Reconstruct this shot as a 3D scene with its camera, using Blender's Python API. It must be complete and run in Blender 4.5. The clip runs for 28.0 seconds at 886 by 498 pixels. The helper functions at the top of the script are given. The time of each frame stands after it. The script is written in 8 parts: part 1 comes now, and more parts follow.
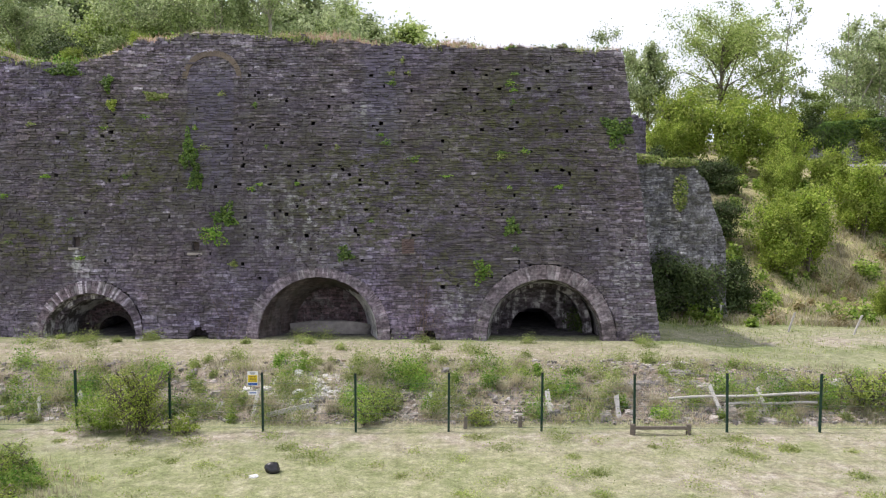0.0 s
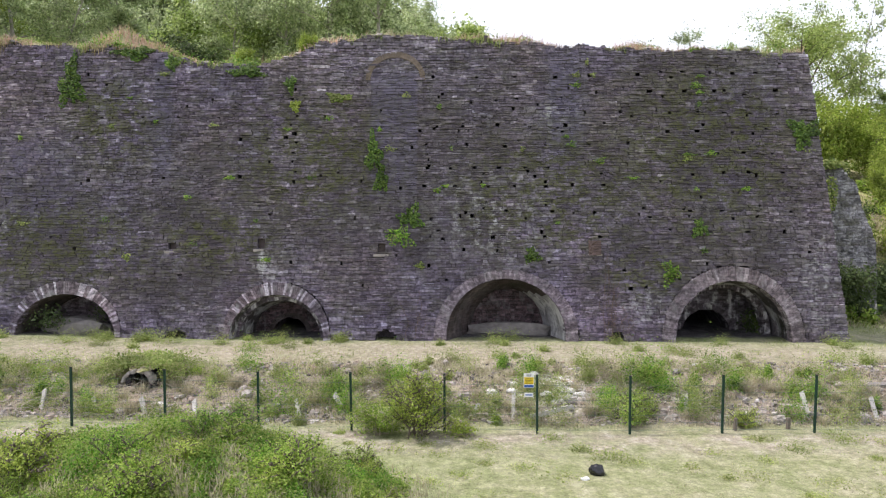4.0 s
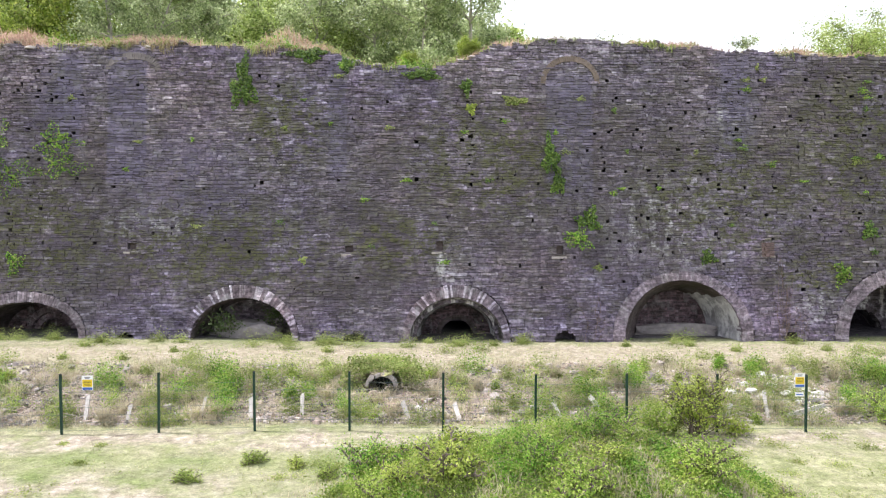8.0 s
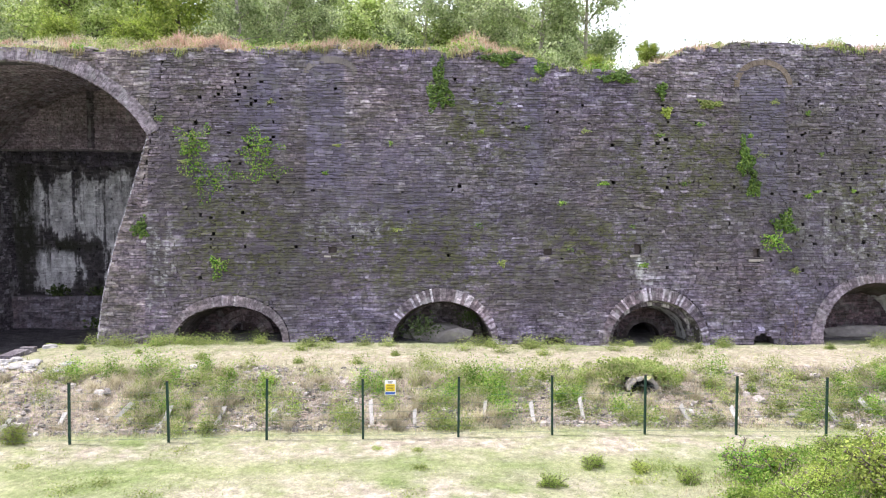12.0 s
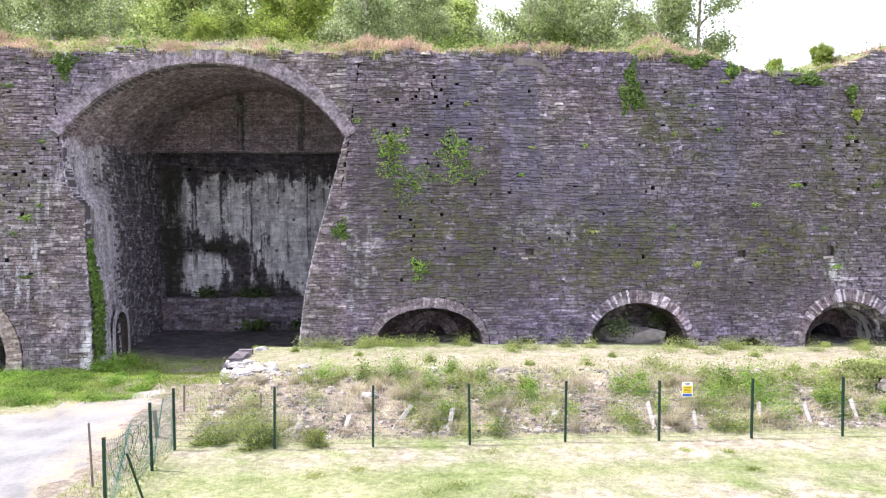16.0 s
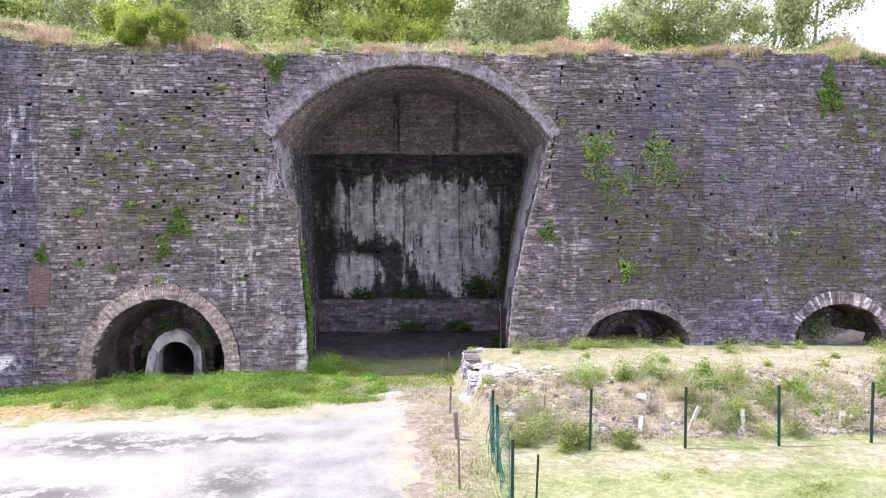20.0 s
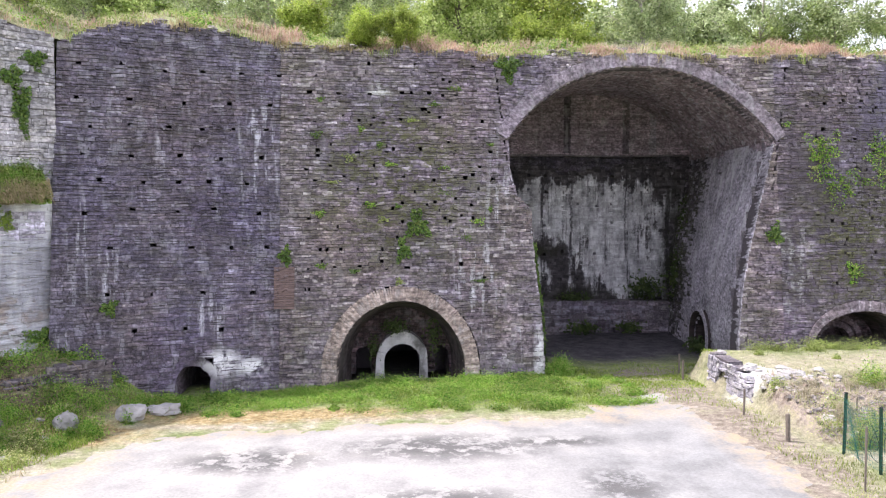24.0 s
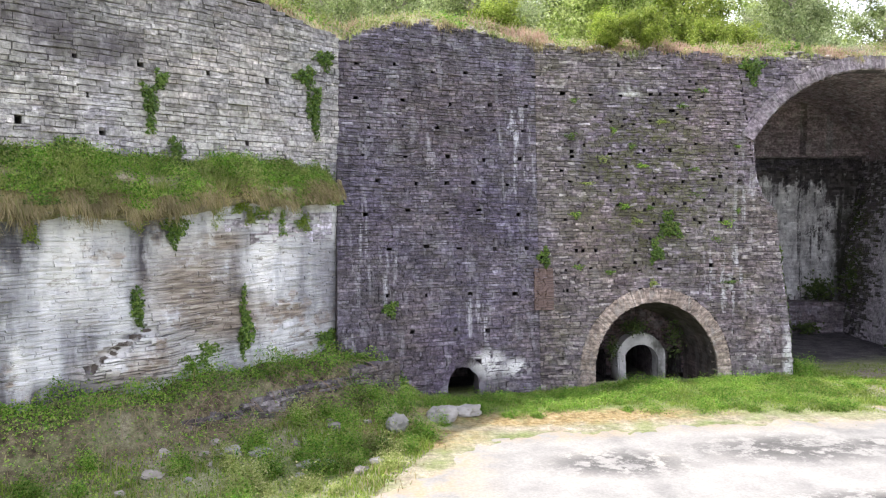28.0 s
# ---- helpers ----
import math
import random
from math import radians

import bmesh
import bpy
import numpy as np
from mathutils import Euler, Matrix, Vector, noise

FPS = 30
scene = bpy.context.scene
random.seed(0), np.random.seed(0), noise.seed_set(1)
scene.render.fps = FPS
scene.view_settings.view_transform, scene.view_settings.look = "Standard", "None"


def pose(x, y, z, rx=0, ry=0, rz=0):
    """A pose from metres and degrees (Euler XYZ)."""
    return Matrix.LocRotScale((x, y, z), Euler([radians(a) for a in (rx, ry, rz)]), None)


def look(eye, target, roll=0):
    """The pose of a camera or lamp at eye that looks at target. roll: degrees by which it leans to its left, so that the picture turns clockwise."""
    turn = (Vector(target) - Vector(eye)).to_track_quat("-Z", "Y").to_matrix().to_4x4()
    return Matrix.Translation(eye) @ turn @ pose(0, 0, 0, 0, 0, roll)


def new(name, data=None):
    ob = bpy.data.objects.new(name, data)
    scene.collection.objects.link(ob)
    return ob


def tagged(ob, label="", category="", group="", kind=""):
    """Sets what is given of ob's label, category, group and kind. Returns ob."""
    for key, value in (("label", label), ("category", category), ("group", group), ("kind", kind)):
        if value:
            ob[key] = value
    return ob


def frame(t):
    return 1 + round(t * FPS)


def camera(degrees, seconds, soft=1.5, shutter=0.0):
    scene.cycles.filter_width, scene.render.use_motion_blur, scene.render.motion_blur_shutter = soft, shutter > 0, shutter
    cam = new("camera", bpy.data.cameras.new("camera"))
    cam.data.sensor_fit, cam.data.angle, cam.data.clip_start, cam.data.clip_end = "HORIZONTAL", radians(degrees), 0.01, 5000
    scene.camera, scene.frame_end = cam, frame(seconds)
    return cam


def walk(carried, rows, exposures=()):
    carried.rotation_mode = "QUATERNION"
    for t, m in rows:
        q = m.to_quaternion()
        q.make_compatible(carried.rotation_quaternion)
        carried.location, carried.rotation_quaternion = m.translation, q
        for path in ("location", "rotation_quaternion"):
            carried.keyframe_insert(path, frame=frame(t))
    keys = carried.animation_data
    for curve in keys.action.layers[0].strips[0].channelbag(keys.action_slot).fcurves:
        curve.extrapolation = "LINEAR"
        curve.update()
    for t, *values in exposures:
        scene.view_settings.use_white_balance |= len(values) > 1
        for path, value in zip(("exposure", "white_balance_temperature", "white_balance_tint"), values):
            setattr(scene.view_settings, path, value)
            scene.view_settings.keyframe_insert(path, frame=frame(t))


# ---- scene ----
cam = camera(61.2, 28.0, 1.2)
METRES, EYE, TILT, LEAN, TURN = 58.0, 6.0, -3.2, 0.0, 0.0
ROWS = [
    (0.0, 0.0, 0.0, 0.0, 0.0, 0.0, -0.0),
    (0.5, -0.014, 0.0001, 0.0002, -0.03, -0.0, 0.01),
    (1.0, -0.0289, -0.0002, 0.0002, -0.07, 0.0, -0.0),
    (1.5, -0.0446, -0.0002, 0.0003, -0.12, 0.01, -0.02),
    (2.0, -0.0608, 0.0, 0.0005, -0.16, 0.01, -0.02),
    (2.5, -0.0773, 0.0003, 0.0007, -0.18, 0.01, -0.02),
    (3.0, -0.094, 0.0004, 0.0009, -0.2, 0.01, -0.02),
    (3.5, -0.1113, -0.0, 0.0008, -0.23, 0.02, -0.02),
    (5.5, -0.1822, -0.0001, 0.0008, -2.03, 0.06, 0.02),
    (6.0, -0.2006, 0.0002, 0.0009, -2.7, 0.06, 0.08),
    (6.5, -0.2181, 0.0, 0.0012, -2.73, 0.07, 0.11),
    (7.0, -0.2358, 0.0, 0.0015, -2.77, 0.07, 0.12),
    (7.5, -0.2535, 0.0006, 0.0018, -2.82, 0.09, 0.12),
    (8.0, -0.271, 0.0012, 0.002, -2.86, 0.09, 0.13),
    (8.5, -0.2885, 0.0022, 0.0021, -2.89, 0.11, 0.14),
    (9.0, -0.3059, 0.0032, 0.0021, -2.93, 0.15, 0.14),
    (9.5, -0.3235, 0.0039, 0.0025, -2.98, 0.14, 0.14),
    (10.0, -0.3408, 0.0048, 0.0027, -3.02, 0.15, 0.15),
    (10.5, -0.3576, 0.0055, 0.0029, -3.02, 0.18, 0.19),
    (11.0, -0.3746, 0.0062, 0.0032, -3.05, 0.2, 0.2),
    (11.5, -0.3915, 0.0069, 0.0033, -3.08, 0.21, 0.22),
    (12.0, -0.4072, 0.0075, 0.0036, -3.12, 0.21, 0.24),
    (12.5, -0.424, 0.0083, 0.0038, -3.16, 0.22, 0.26),
    (14.5, -0.4916, 0.0114, 0.0047, -3.36, 0.23, 0.3),
    (15.0, -0.5084, 0.0123, 0.0049, -3.38, 0.22, 0.32),
    (15.5, -0.5253, 0.013, 0.0054, -3.42, 0.19, 0.32),
    (16.0, -0.5419, 0.0138, 0.0054, -3.45, 0.22, 0.33),
    (16.5, -0.5584, 0.0147, 0.0057, -3.48, 0.23, 0.35),
    (17.0, -0.5751, 0.0157, 0.0061, -3.52, 0.22, 0.33),
    (17.5, -0.5925, 0.0166, 0.0064, -3.57, 0.23, 0.35),
    (18.0, -0.6102, 0.0175, 0.0064, -3.59, 0.24, 0.35),
    (18.5, -0.6277, 0.0185, 0.0065, -3.63, 0.23, 0.34),
    (19.0, -0.645, 0.0197, 0.0066, -3.63, 0.23, 0.36),
    (19.5, -0.6628, 0.0207, 0.0068, -3.68, 0.24, 0.37),
    (20.0, -0.6808, 0.0213, 0.007, -3.7, 0.25, 0.37),
    (20.5, -0.699, 0.0222, 0.0073, -3.76, 0.24, 0.37),
    (21.0, -0.7175, 0.0235, 0.0076, -3.82, 0.24, 0.35),
    (21.5, -0.7362, 0.0249, 0.0078, -3.86, 0.24, 0.35),
    (23.5, -0.8155, 0.0316, 0.008, -4.17, 0.36, 0.35),
    (24.0, -0.8361, 0.0331, 0.0082, -4.28, 0.36, 0.35),
    (24.5, -0.8566, 0.0346, 0.0083, -4.36, 0.37, 0.34),
    (25.0, -0.8767, 0.0361, 0.0085, -4.42, 0.39, 0.34),
    (25.5, -0.8973, 0.0377, 0.0088, -4.46, 0.4, 0.35),
    (26.0, -0.9179, 0.0392, 0.0087, -4.54, 0.43, 0.33),
    (26.5, -0.939, 0.0407, 0.0089, -4.64, 0.42, 0.31),
    (27.0, -0.9598, 0.0424, 0.0092, -4.71, 0.41, 0.31),
    (27.5, -0.9806, 0.0441, 0.0097, -4.8, 0.36, 0.3),
    (28.0, -0.9985, 0.0453, 0.0105, -4.79, 0.27, 0.26),
]
walk(cam, [(t, pose(0, 0, EYE, TILT, LEAN, TURN) @ pose(METRES * x, METRES * y, METRES * z, 90 + pitch, roll, yaw)) for t, x, y, z, yaw, pitch, roll in ROWS],
     ((0.0, -0.36, 6330, 16), (3.5, -0.28, 6310, 16), (5.5, 0.1, 6310, 17), (7.0, 0.29, 6300, 17), (8.5, 0.27, 6280, 18), (12.5, 0.42, 6180, 19), (17.0, 0.6, 6150, 22), (21.5, 0.5, 6150, 23), (25.0, 0.42, 6250, 20), (28.0, 0.42, 6380, 16)))

# ---- world and sun ----
SUN = Vector((-0.44, 0.095, 0.87)).normalized()  # towards the sun
world = bpy.data.worlds.new("sky")
scene.world = world
world.use_nodes = True
wn = world.node_tree.nodes
wl = world.node_tree.links
wn.clear()
w_out = wn.new("ShaderNodeOutputWorld")
w_bg = wn.new("ShaderNodeBackground")
w_sky = wn.new("ShaderNodeTexSky")
w_sky.sky_type = "NISHITA"
w_sky.sun_disc = False
w_sky.sun_elevation = math.asin(SUN.z)
w_sky.sun_rotation = math.atan2(SUN.x, SUN.y)
w_sky.dust_density = 4.0
w_sky.air_density = 1.0
w_mix = wn.new("ShaderNodeMix")
w_mix.data_type = "RGBA"
w_noise = wn.new("ShaderNodeTexNoise")
w_noise.inputs["Scale"].default_value = 1.6
w_noise.inputs["Detail"].default_value = 5
w_ramp = wn.new("ShaderNodeMapRange")
w_ramp.inputs[1].default_value, w_ramp.inputs[2].default_value = 0.32, 0.55
w_ramp.inputs[3].default_value, w_ramp.inputs[4].default_value = 0.45, 1.0
wl.new(w_noise.outputs[0], w_ramp.inputs[0])
wl.new(w_ramp.outputs[0], w_mix.inputs["Factor"])
wl.new(w_sky.outputs[0], w_mix.inputs["A"])
w_mix.inputs["B"].default_value = (14.4, 15.0, 16.4, 1)  # thin bright cloud
wl.new(w_mix.outputs["Result"], w_bg.inputs["Color"])
w_bg.inputs["Strength"].default_value = 0.1
wl.new(w_bg.outputs[0], w_out.inputs["Surface"])
sun_data = bpy.data.lights.new("sun", "SUN")
sun_data.energy, sun_data.angle, sun_data.color = 5.0, radians(1.2), (1.0, 0.95, 0.87)
sun = new("sun", sun_data)
sun.matrix_world = look(SUN * 60, (0, 0, 0))

# ---- materials ----
class Mat:
    """A node material with short calls for the nodes it needs."""

    def __init__(self, name, rough=0.9, spec=0.3):
        self.m = bpy.data.materials.new(name)
        self.m.use_nodes = True
        self.n, self.l = self.m.node_tree.nodes, self.m.node_tree.links
        self.b = self.n["Principled BSDF"]
        self.b.inputs["Roughness"].default_value = rough
        self.b.inputs["Specular IOR Level"].default_value = spec
        self.pos = self.n.new("ShaderNodeNewGeometry").outputs["Position"]

    def link(self, a, b):
        self.l.new(a, b)

    def put(self, sock, v):
        if hasattr(v, "is_output"):
            self.link(v, sock)
        else:
            sock.default_value = v if not isinstance(v, tuple) or len(v) == 4 or sock.type == "VECTOR" else (*v, 1)

    def math(self, op, a, b=0.0):
        n = self.n.new("ShaderNodeMath")
        n.operation = op
        self.put(n.inputs[0], a)
        self.put(n.inputs[1], b)
        return n.outputs[0]

    def scaled(self, v):
        n = self.n.new("ShaderNodeVectorMath")
        n.operation = "MULTIPLY"
        self.link(self.pos, n.inputs[0])
        n.inputs[1].default_value = v
        return n.outputs[0]

    def noise(self, scale, detail=4, stretch=None, rough=0.55):
        n = self.n.new("ShaderNodeTexNoise")
        n.inputs["Scale"].default_value = scale
        n.inputs["Detail"].default_value = detail
        n.inputs["Roughness"].default_value = rough
        self.link(self.scaled(stretch) if stretch else self.pos, n.inputs["Vector"])
        return n.outputs[0]

    def span(self, v, a, b, c=0.0, d=1.0):
        n = self.n.new("ShaderNodeMapRange")
        self.put(n.inputs[0], v)
        for i, x in enumerate((a, b, c, d)):
            n.inputs[i + 1].default_value = x
        return n.outputs[0]

    def ramp(self, v, stops):
        n = self.n.new("ShaderNodeValToRGB")
        e = n.color_ramp.elements
        while len(e) < len(stops):
            e.new(0.5)
        for el, (p, c) in zip(e, stops):
            el.position, el.color = p, (*c, 1)
        self.link(v, n.inputs[0])
        return n.outputs[0]

    def mix(self, f, a, b, blend="MIX"):
        n = self.n.new("ShaderNodeMix")
        n.data_type, n.blend_type = "RGBA", blend
        self.put(n.inputs["Factor"], f)
        self.put(n.inputs["A"], a)
        self.put(n.inputs["B"], b)
        return n.outputs["Result"]

    def times(self, c, v):
        """A colour times a number."""
        n = self.n.new("ShaderNodeVectorMath")
        n.operation = "SCALE"
        self.put(n.inputs[0], c)
        self.put(n.inputs["Scale"], v)
        return n.outputs[0]

    def rand(self):
        """One number for each piece, whether it is an object or an island."""
        a = self.n.new("ShaderNodeObjectInfo").outputs["Random"]
        b = self.n.new("ShaderNodeNewGeometry").outputs["Random Per Island"]
        return self.math("FRACT", self.math("ADD", a, b))

    def blob(self, x, z, rx, rz, y=None, ry=1.0):
        """1 in the middle of an oval patch, 0 at its edge."""
        s = self.n.new("ShaderNodeVectorMath")
        s.operation = "SUBTRACT"
        self.link(self.pos, s.inputs[0])
        s.inputs[1].default_value = (x, y or 0, z)
        k = self.n.new("ShaderNodeVectorMath")
        k.operation = "MULTIPLY"
        self.link(s.outputs[0], k.inputs[0])
        k.inputs[1].default_value = (1 / rx, 0 if y is None else 1 / ry, 1 / rz if rz else 0)
        d = self.n.new("ShaderNodeVectorMath")
        d.operation = "LENGTH"
        self.link(k.outputs[0], d.inputs[0])
        return self.span(d.outputs["Value"], 0.35, 1.0, 1.0, 0.0)

    def slab(self, x, z, rx, rz):
        """1 on a straight-edged upright panel, 0 off it."""
        sep = self.n.new("ShaderNodeSeparateXYZ")
        self.link(self.pos, sep.inputs[0])
        ragged = self.math("MULTIPLY", self.math("SUBTRACT", self.noise(6, 3, (0.1, 0.1, 1)), 0.5), 0.35)
        u = self.math("ABSOLUTE", self.math("SUBTRACT", self.math("ADD", sep.outputs["X"], ragged), x))
        v = self.math("ABSOLUTE", self.math("SUBTRACT", sep.outputs["Z"], z))
        return self.math("MULTIPLY", self.span(u, rx, rx - 0.08), self.span(v, rz, rz - 0.9))

    def blobs(self, rows):
        out = None
        for r in rows:
            v = self.blob(*r)
            out = v if out is None else self.math("MAXIMUM", out, v)
        return out

    def done(self, color, bump=None, strength=0.5, distance=0.02, trans=None):
        self.put(self.b.inputs["Base Color"], color)
        if bump is not None:
            n = self.n.new("ShaderNodeBump")
            n.inputs["Strength"].default_value, n.inputs["Distance"].default_value = strength, distance
            self.link(bump, n.inputs["Height"])
            self.link(n.outputs[0], self.b.inputs["Normal"])
        if trans:
            t = self.n.new("ShaderNodeBsdfTranslucent")
            self.put(t.inputs["Color"], color)
            x = self.n.new("ShaderNodeMixShader")
            x.inputs[0].default_value = trans
            self.link(self.b.outputs[0], x.inputs[1])
            self.link(t.outputs[0], x.inputs[2])
            self.link(x.outputs[0], self.n["Material Output"].inputs["Surface"])
        return self.m


def stone_mat(name, stops, dark_ovals=(), moss=(), moss_amount=0.5, pale=(), solid=(), purple=(), slabs=(), pale_col=(0.5, 0.5, 0.5), streak=0.5, green=(0.09, 0.095, 0.038), tint=(0.94, 0.92, 1.03), mottle=1.0, drip=(1.6, 2.8, 0.2), rows=1.0, crusty=True):
    k = Mat(name, 0.88, 0.35)
    r = k.rand()
    c = k.mix(1.0, k.ramp(r, stops), tint, "MULTIPLY")
    c = k.mix(k.span(k.noise(0.22, 4), 0.45, 0.62, 0, 0.8 * mottle), c, k.mix(1.0, c, (0.86, 0.84, 1.05), "MULTIPLY"))
    c = k.mix(k.span(k.noise(0.35, 5), 0.42, 0.64, 0, 0.8 * mottle), c, k.mix(1.0, c, (1.05, 0.96, 0.88), "MULTIPLY"))
    c = k.mix(k.span(k.noise(1.1, 8, (1, 1, 1.5), 0.72), 0.52, 0.6, 0, 0.36 * mottle), c, k.mix(1.0, c, (1.55, 1.54, 1.56), "MULTIPLY"))  # scoured paler patches
    c = k.mix(k.span(k.noise(0.8, 8, None, 0.7), 0.5, 0.4, 0, 0.4 * mottle), c, k.mix(1.0, c, (0.6, 0.58, 0.62), "MULTIPLY"))  # sooty patches
    fine = k.noise(9, 6)
    c = k.times(c, k.span(fine, 0.33, 0.67, 0.5, 1.45))
    c = k.times(c, k.span(k.noise(3.4, 9, (1, 1, 2.4), 0.72), 0.36, 0.64, 0.55, 1.5))
    c = k.times(c, k.span(k.noise(0.75, 7, None, 0.65), 0.34, 0.66, 0.66, 1.38))
    c = k.times(c, k.span(k.noise(2.6, 5, (0.12, 0.12, 4.0), 0.6), 0.36, 0.64, 1 - 0.2 * rows, 1 + 0.2 * rows))  # whole courses lighter or darker
    grit = k.noise(34, 5, None, 0.7)
    c = k.mix(k.span(grit, 0.56, 0.68, 0, 0.45), c, (0.33, 0.315, 0.315))  # pale chips and lichen
    c = k.mix(k.span(grit, 0.42, 0.33, 0, 0.6), c, (0.04, 0.036, 0.04))  # pits
    # ovals of darker stone; some carry lens falloff painted into the colour
    if dark_ovals:
        c = k.mix(k.math("MULTIPLY", k.blobs(dark_ovals), k.span(k.noise(0.9, 8, (1, 1, 0.5), 0.65), 0.36, 0.58, 0.25, 0.85)), c, (0.075, 0.064, 0.074))
    if purple:
        c = k.mix(k.math("MULTIPLY", k.blobs(purple), k.span(k.noise(1.5, 7, (1, 1, 0.3), 0.6), 0.35, 0.6, 0.3, 0.8)), c, (0.125, 0.11, 0.165))
    for q in slabs:
        c = k.mix(k.math("MULTIPLY", k.slab(*q), k.span(k.noise(2.5, 7, None, 0.65), 0.3, 0.6, 0.45, 0.85)), c, k.times((0.135, 0.12, 0.172), k.span(r, 0, 1, 0.75, 1.35)))
    # lime and salt running down the face, stone by stone
    run = k.noise(drip[0], 7, (drip[1], drip[1], drip[2]), 0.6)
    spot = k.noise(2.6, 6)
    white = k.span(k.math("MULTIPLY", run, spot), 0.27, 0.36, 0, streak)
    if pale:
        zone = k.blobs(pale)
        crust = k.math("MULTIPLY", k.span(k.noise(5.5, 9, (1, 1, 1.6), 0.74), 0.44, 0.56), k.span(r, 0.1, 0.75, 0.25, 1.0)) if crusty else k.span(k.noise(7, 8, None, 0.7), 0.36, 0.5, 0.35, 1.0)
        flow = k.span(k.math("ADD", run, spot), 0.88, 1.12, 0.0, 1.0) if crusty else k.math("MULTIPLY", k.span(run, 0.52, 0.64), k.span(spot, 0.36, 0.52, 0.2, 1.0))
        white = k.math("MAXIMUM", k.math("MULTIPLY", white, 0.5), k.math("MULTIPLY", k.math("MULTIPLY", zone, flow), crust))
    c = k.mix(white, c, pale_col)
    if solid:
        c = k.mix(k.math("MULTIPLY", k.blobs(solid), k.span(spot, 0.36, 0.48)), c, (0.72, 0.72, 0.72))
    # moss and algae, along the courses
    mo = k.span(k.noise(1.2, 10, (1, 1, 1.6), 0.74), 0.5, 0.57, 0, moss_amount)
    if moss:
        mo = k.math("MAXIMUM", k.math("MULTIPLY", mo, 0.6), k.math("MULTIPLY", k.blobs(moss), k.span(k.noise(1.7, 10, (1, 1, 1.8), 0.74), 0.46, 0.53, 0.0, 0.9)))
    mo = k.math("MULTIPLY", mo, k.span(fine, 0.35, 0.55, 0.35, 1.0))
    c = k.mix(mo, c, k.times(green, k.span(k.noise(5, 5), 0.3, 0.7, 0.6, 1.5)))
    h = k.math("ADD", k.noise(22, 7), k.math("MULTIPLY", k.noise(4, 4), 1.5))
    return k.done(c, h, 0.9, 0.035)


DARK = [(0.0, (0.1, 0.086, 0.1)), (0.2, (0.155, 0.135, 0.15)), (0.45, (0.205, 0.182, 0.19)), (0.65, (0.165, 0.145, 0.168)), (0.84, (0.245, 0.224, 0.232)), (0.96, (0.31, 0.29, 0.296)), (1.0, (0.44, 0.425, 0.435))]
PURPLE = [(0.0, (0.108, 0.097, 0.118)), (0.3, (0.116, 0.104, 0.126)), (0.55, (0.126, 0.112, 0.133)), (0.8, (0.135, 0.117, 0.132)), (0.96, (0.158, 0.145, 0.16)), (1.0, (0.27, 0.26, 0.28))]
GREY = [(0.0, (0.27, 0.265, 0.26)), (0.3, (0.33, 0.325, 0.32)), (0.6, (0.38, 0.375, 0.37)), (0.85, (0.35, 0.33, 0.31)), (1.0, (0.48, 0.475, 0.47))]
SOOT = [(0.0, (0.09, 0.08, 0.082)), (0.4, (0.14, 0.122, 0.122)), (0.75, (0.185, 0.158, 0.155)), (1.0, (0.30, 0.28, 0.275))]

M_wall = stone_mat("dark_masonry", DARK, dark_ovals=[(-17.5, 3.1, 4.5, 1.6), (-32, 6, 3, 6), (-16, 6, 4, 4), (-8, 6.5, 7, 6), (2, 9, 7, 5), (3, 4, 6, 3), (-29, 6, 5, 6), (-23, 5, 4, 3)], moss=[(3, 8.2, 6, 5.5), (-3, 6.5, 6, 4), (-12.5, 8, 5, 4), (-23, 4.5, 8, 3), (-30, 5, 4, 4), (0.5, 3.5, 3, 1.5), (-16, 4.8, 4, 2), (-20.5, 9.5, 3, 3)], moss_amount=0.55, solid=[(-14.35, 3.9, 0.2, 0.55)],
                   pale=[(-5.5, 5.3, 3.2, 2.4), (-14.1, 3.6, 0.9, 1.4), (7.3, 3.2, 1.1, 2.4), (0.6, 2.3, 1.4, 1.0), (-33.0, 4, 1.3, 3), (-25, 5.5, 3, 0.9), (-2.8, 9.6, 1.3, 0.8)],
                   purple=[(-29, 10.5, 1.5, 2), (-24, 7, 3, 3), (-2.6, 10, 1.3, 3.4)], slabs=[(-26.6, 9.7, 0.78, 3.3), (-18.4, 9.8, 0.4, 3.0), (-9.2, 9.0, 0.95, 2.9), (-28.8, 10.3, 0.5, 2.2), (-2.5, 10.2, 0.6, 2.4)], streak=0.2)
M_pier = stone_mat("pier_masonry", DARK, tint=(1.02, 1.0, 0.98), moss=[(-48, 7.5, 5, 5)], moss_amount=0.65,
                   pale=[(-45.2, 3.8, 1.3, 2.8), (-43.6, 1.4, 0.4, 1.3), (-48.8, 11, 0.5, 0.3), (-44.4, 7, 0.7, 2.8)], solid=[(-42.9, 1.0, 0.28, 1.5), (-48.75, 10.75, 0.6, 0.12)], pale_col=(0.55, 0.55, 0.57), streak=0.25, crusty=False)
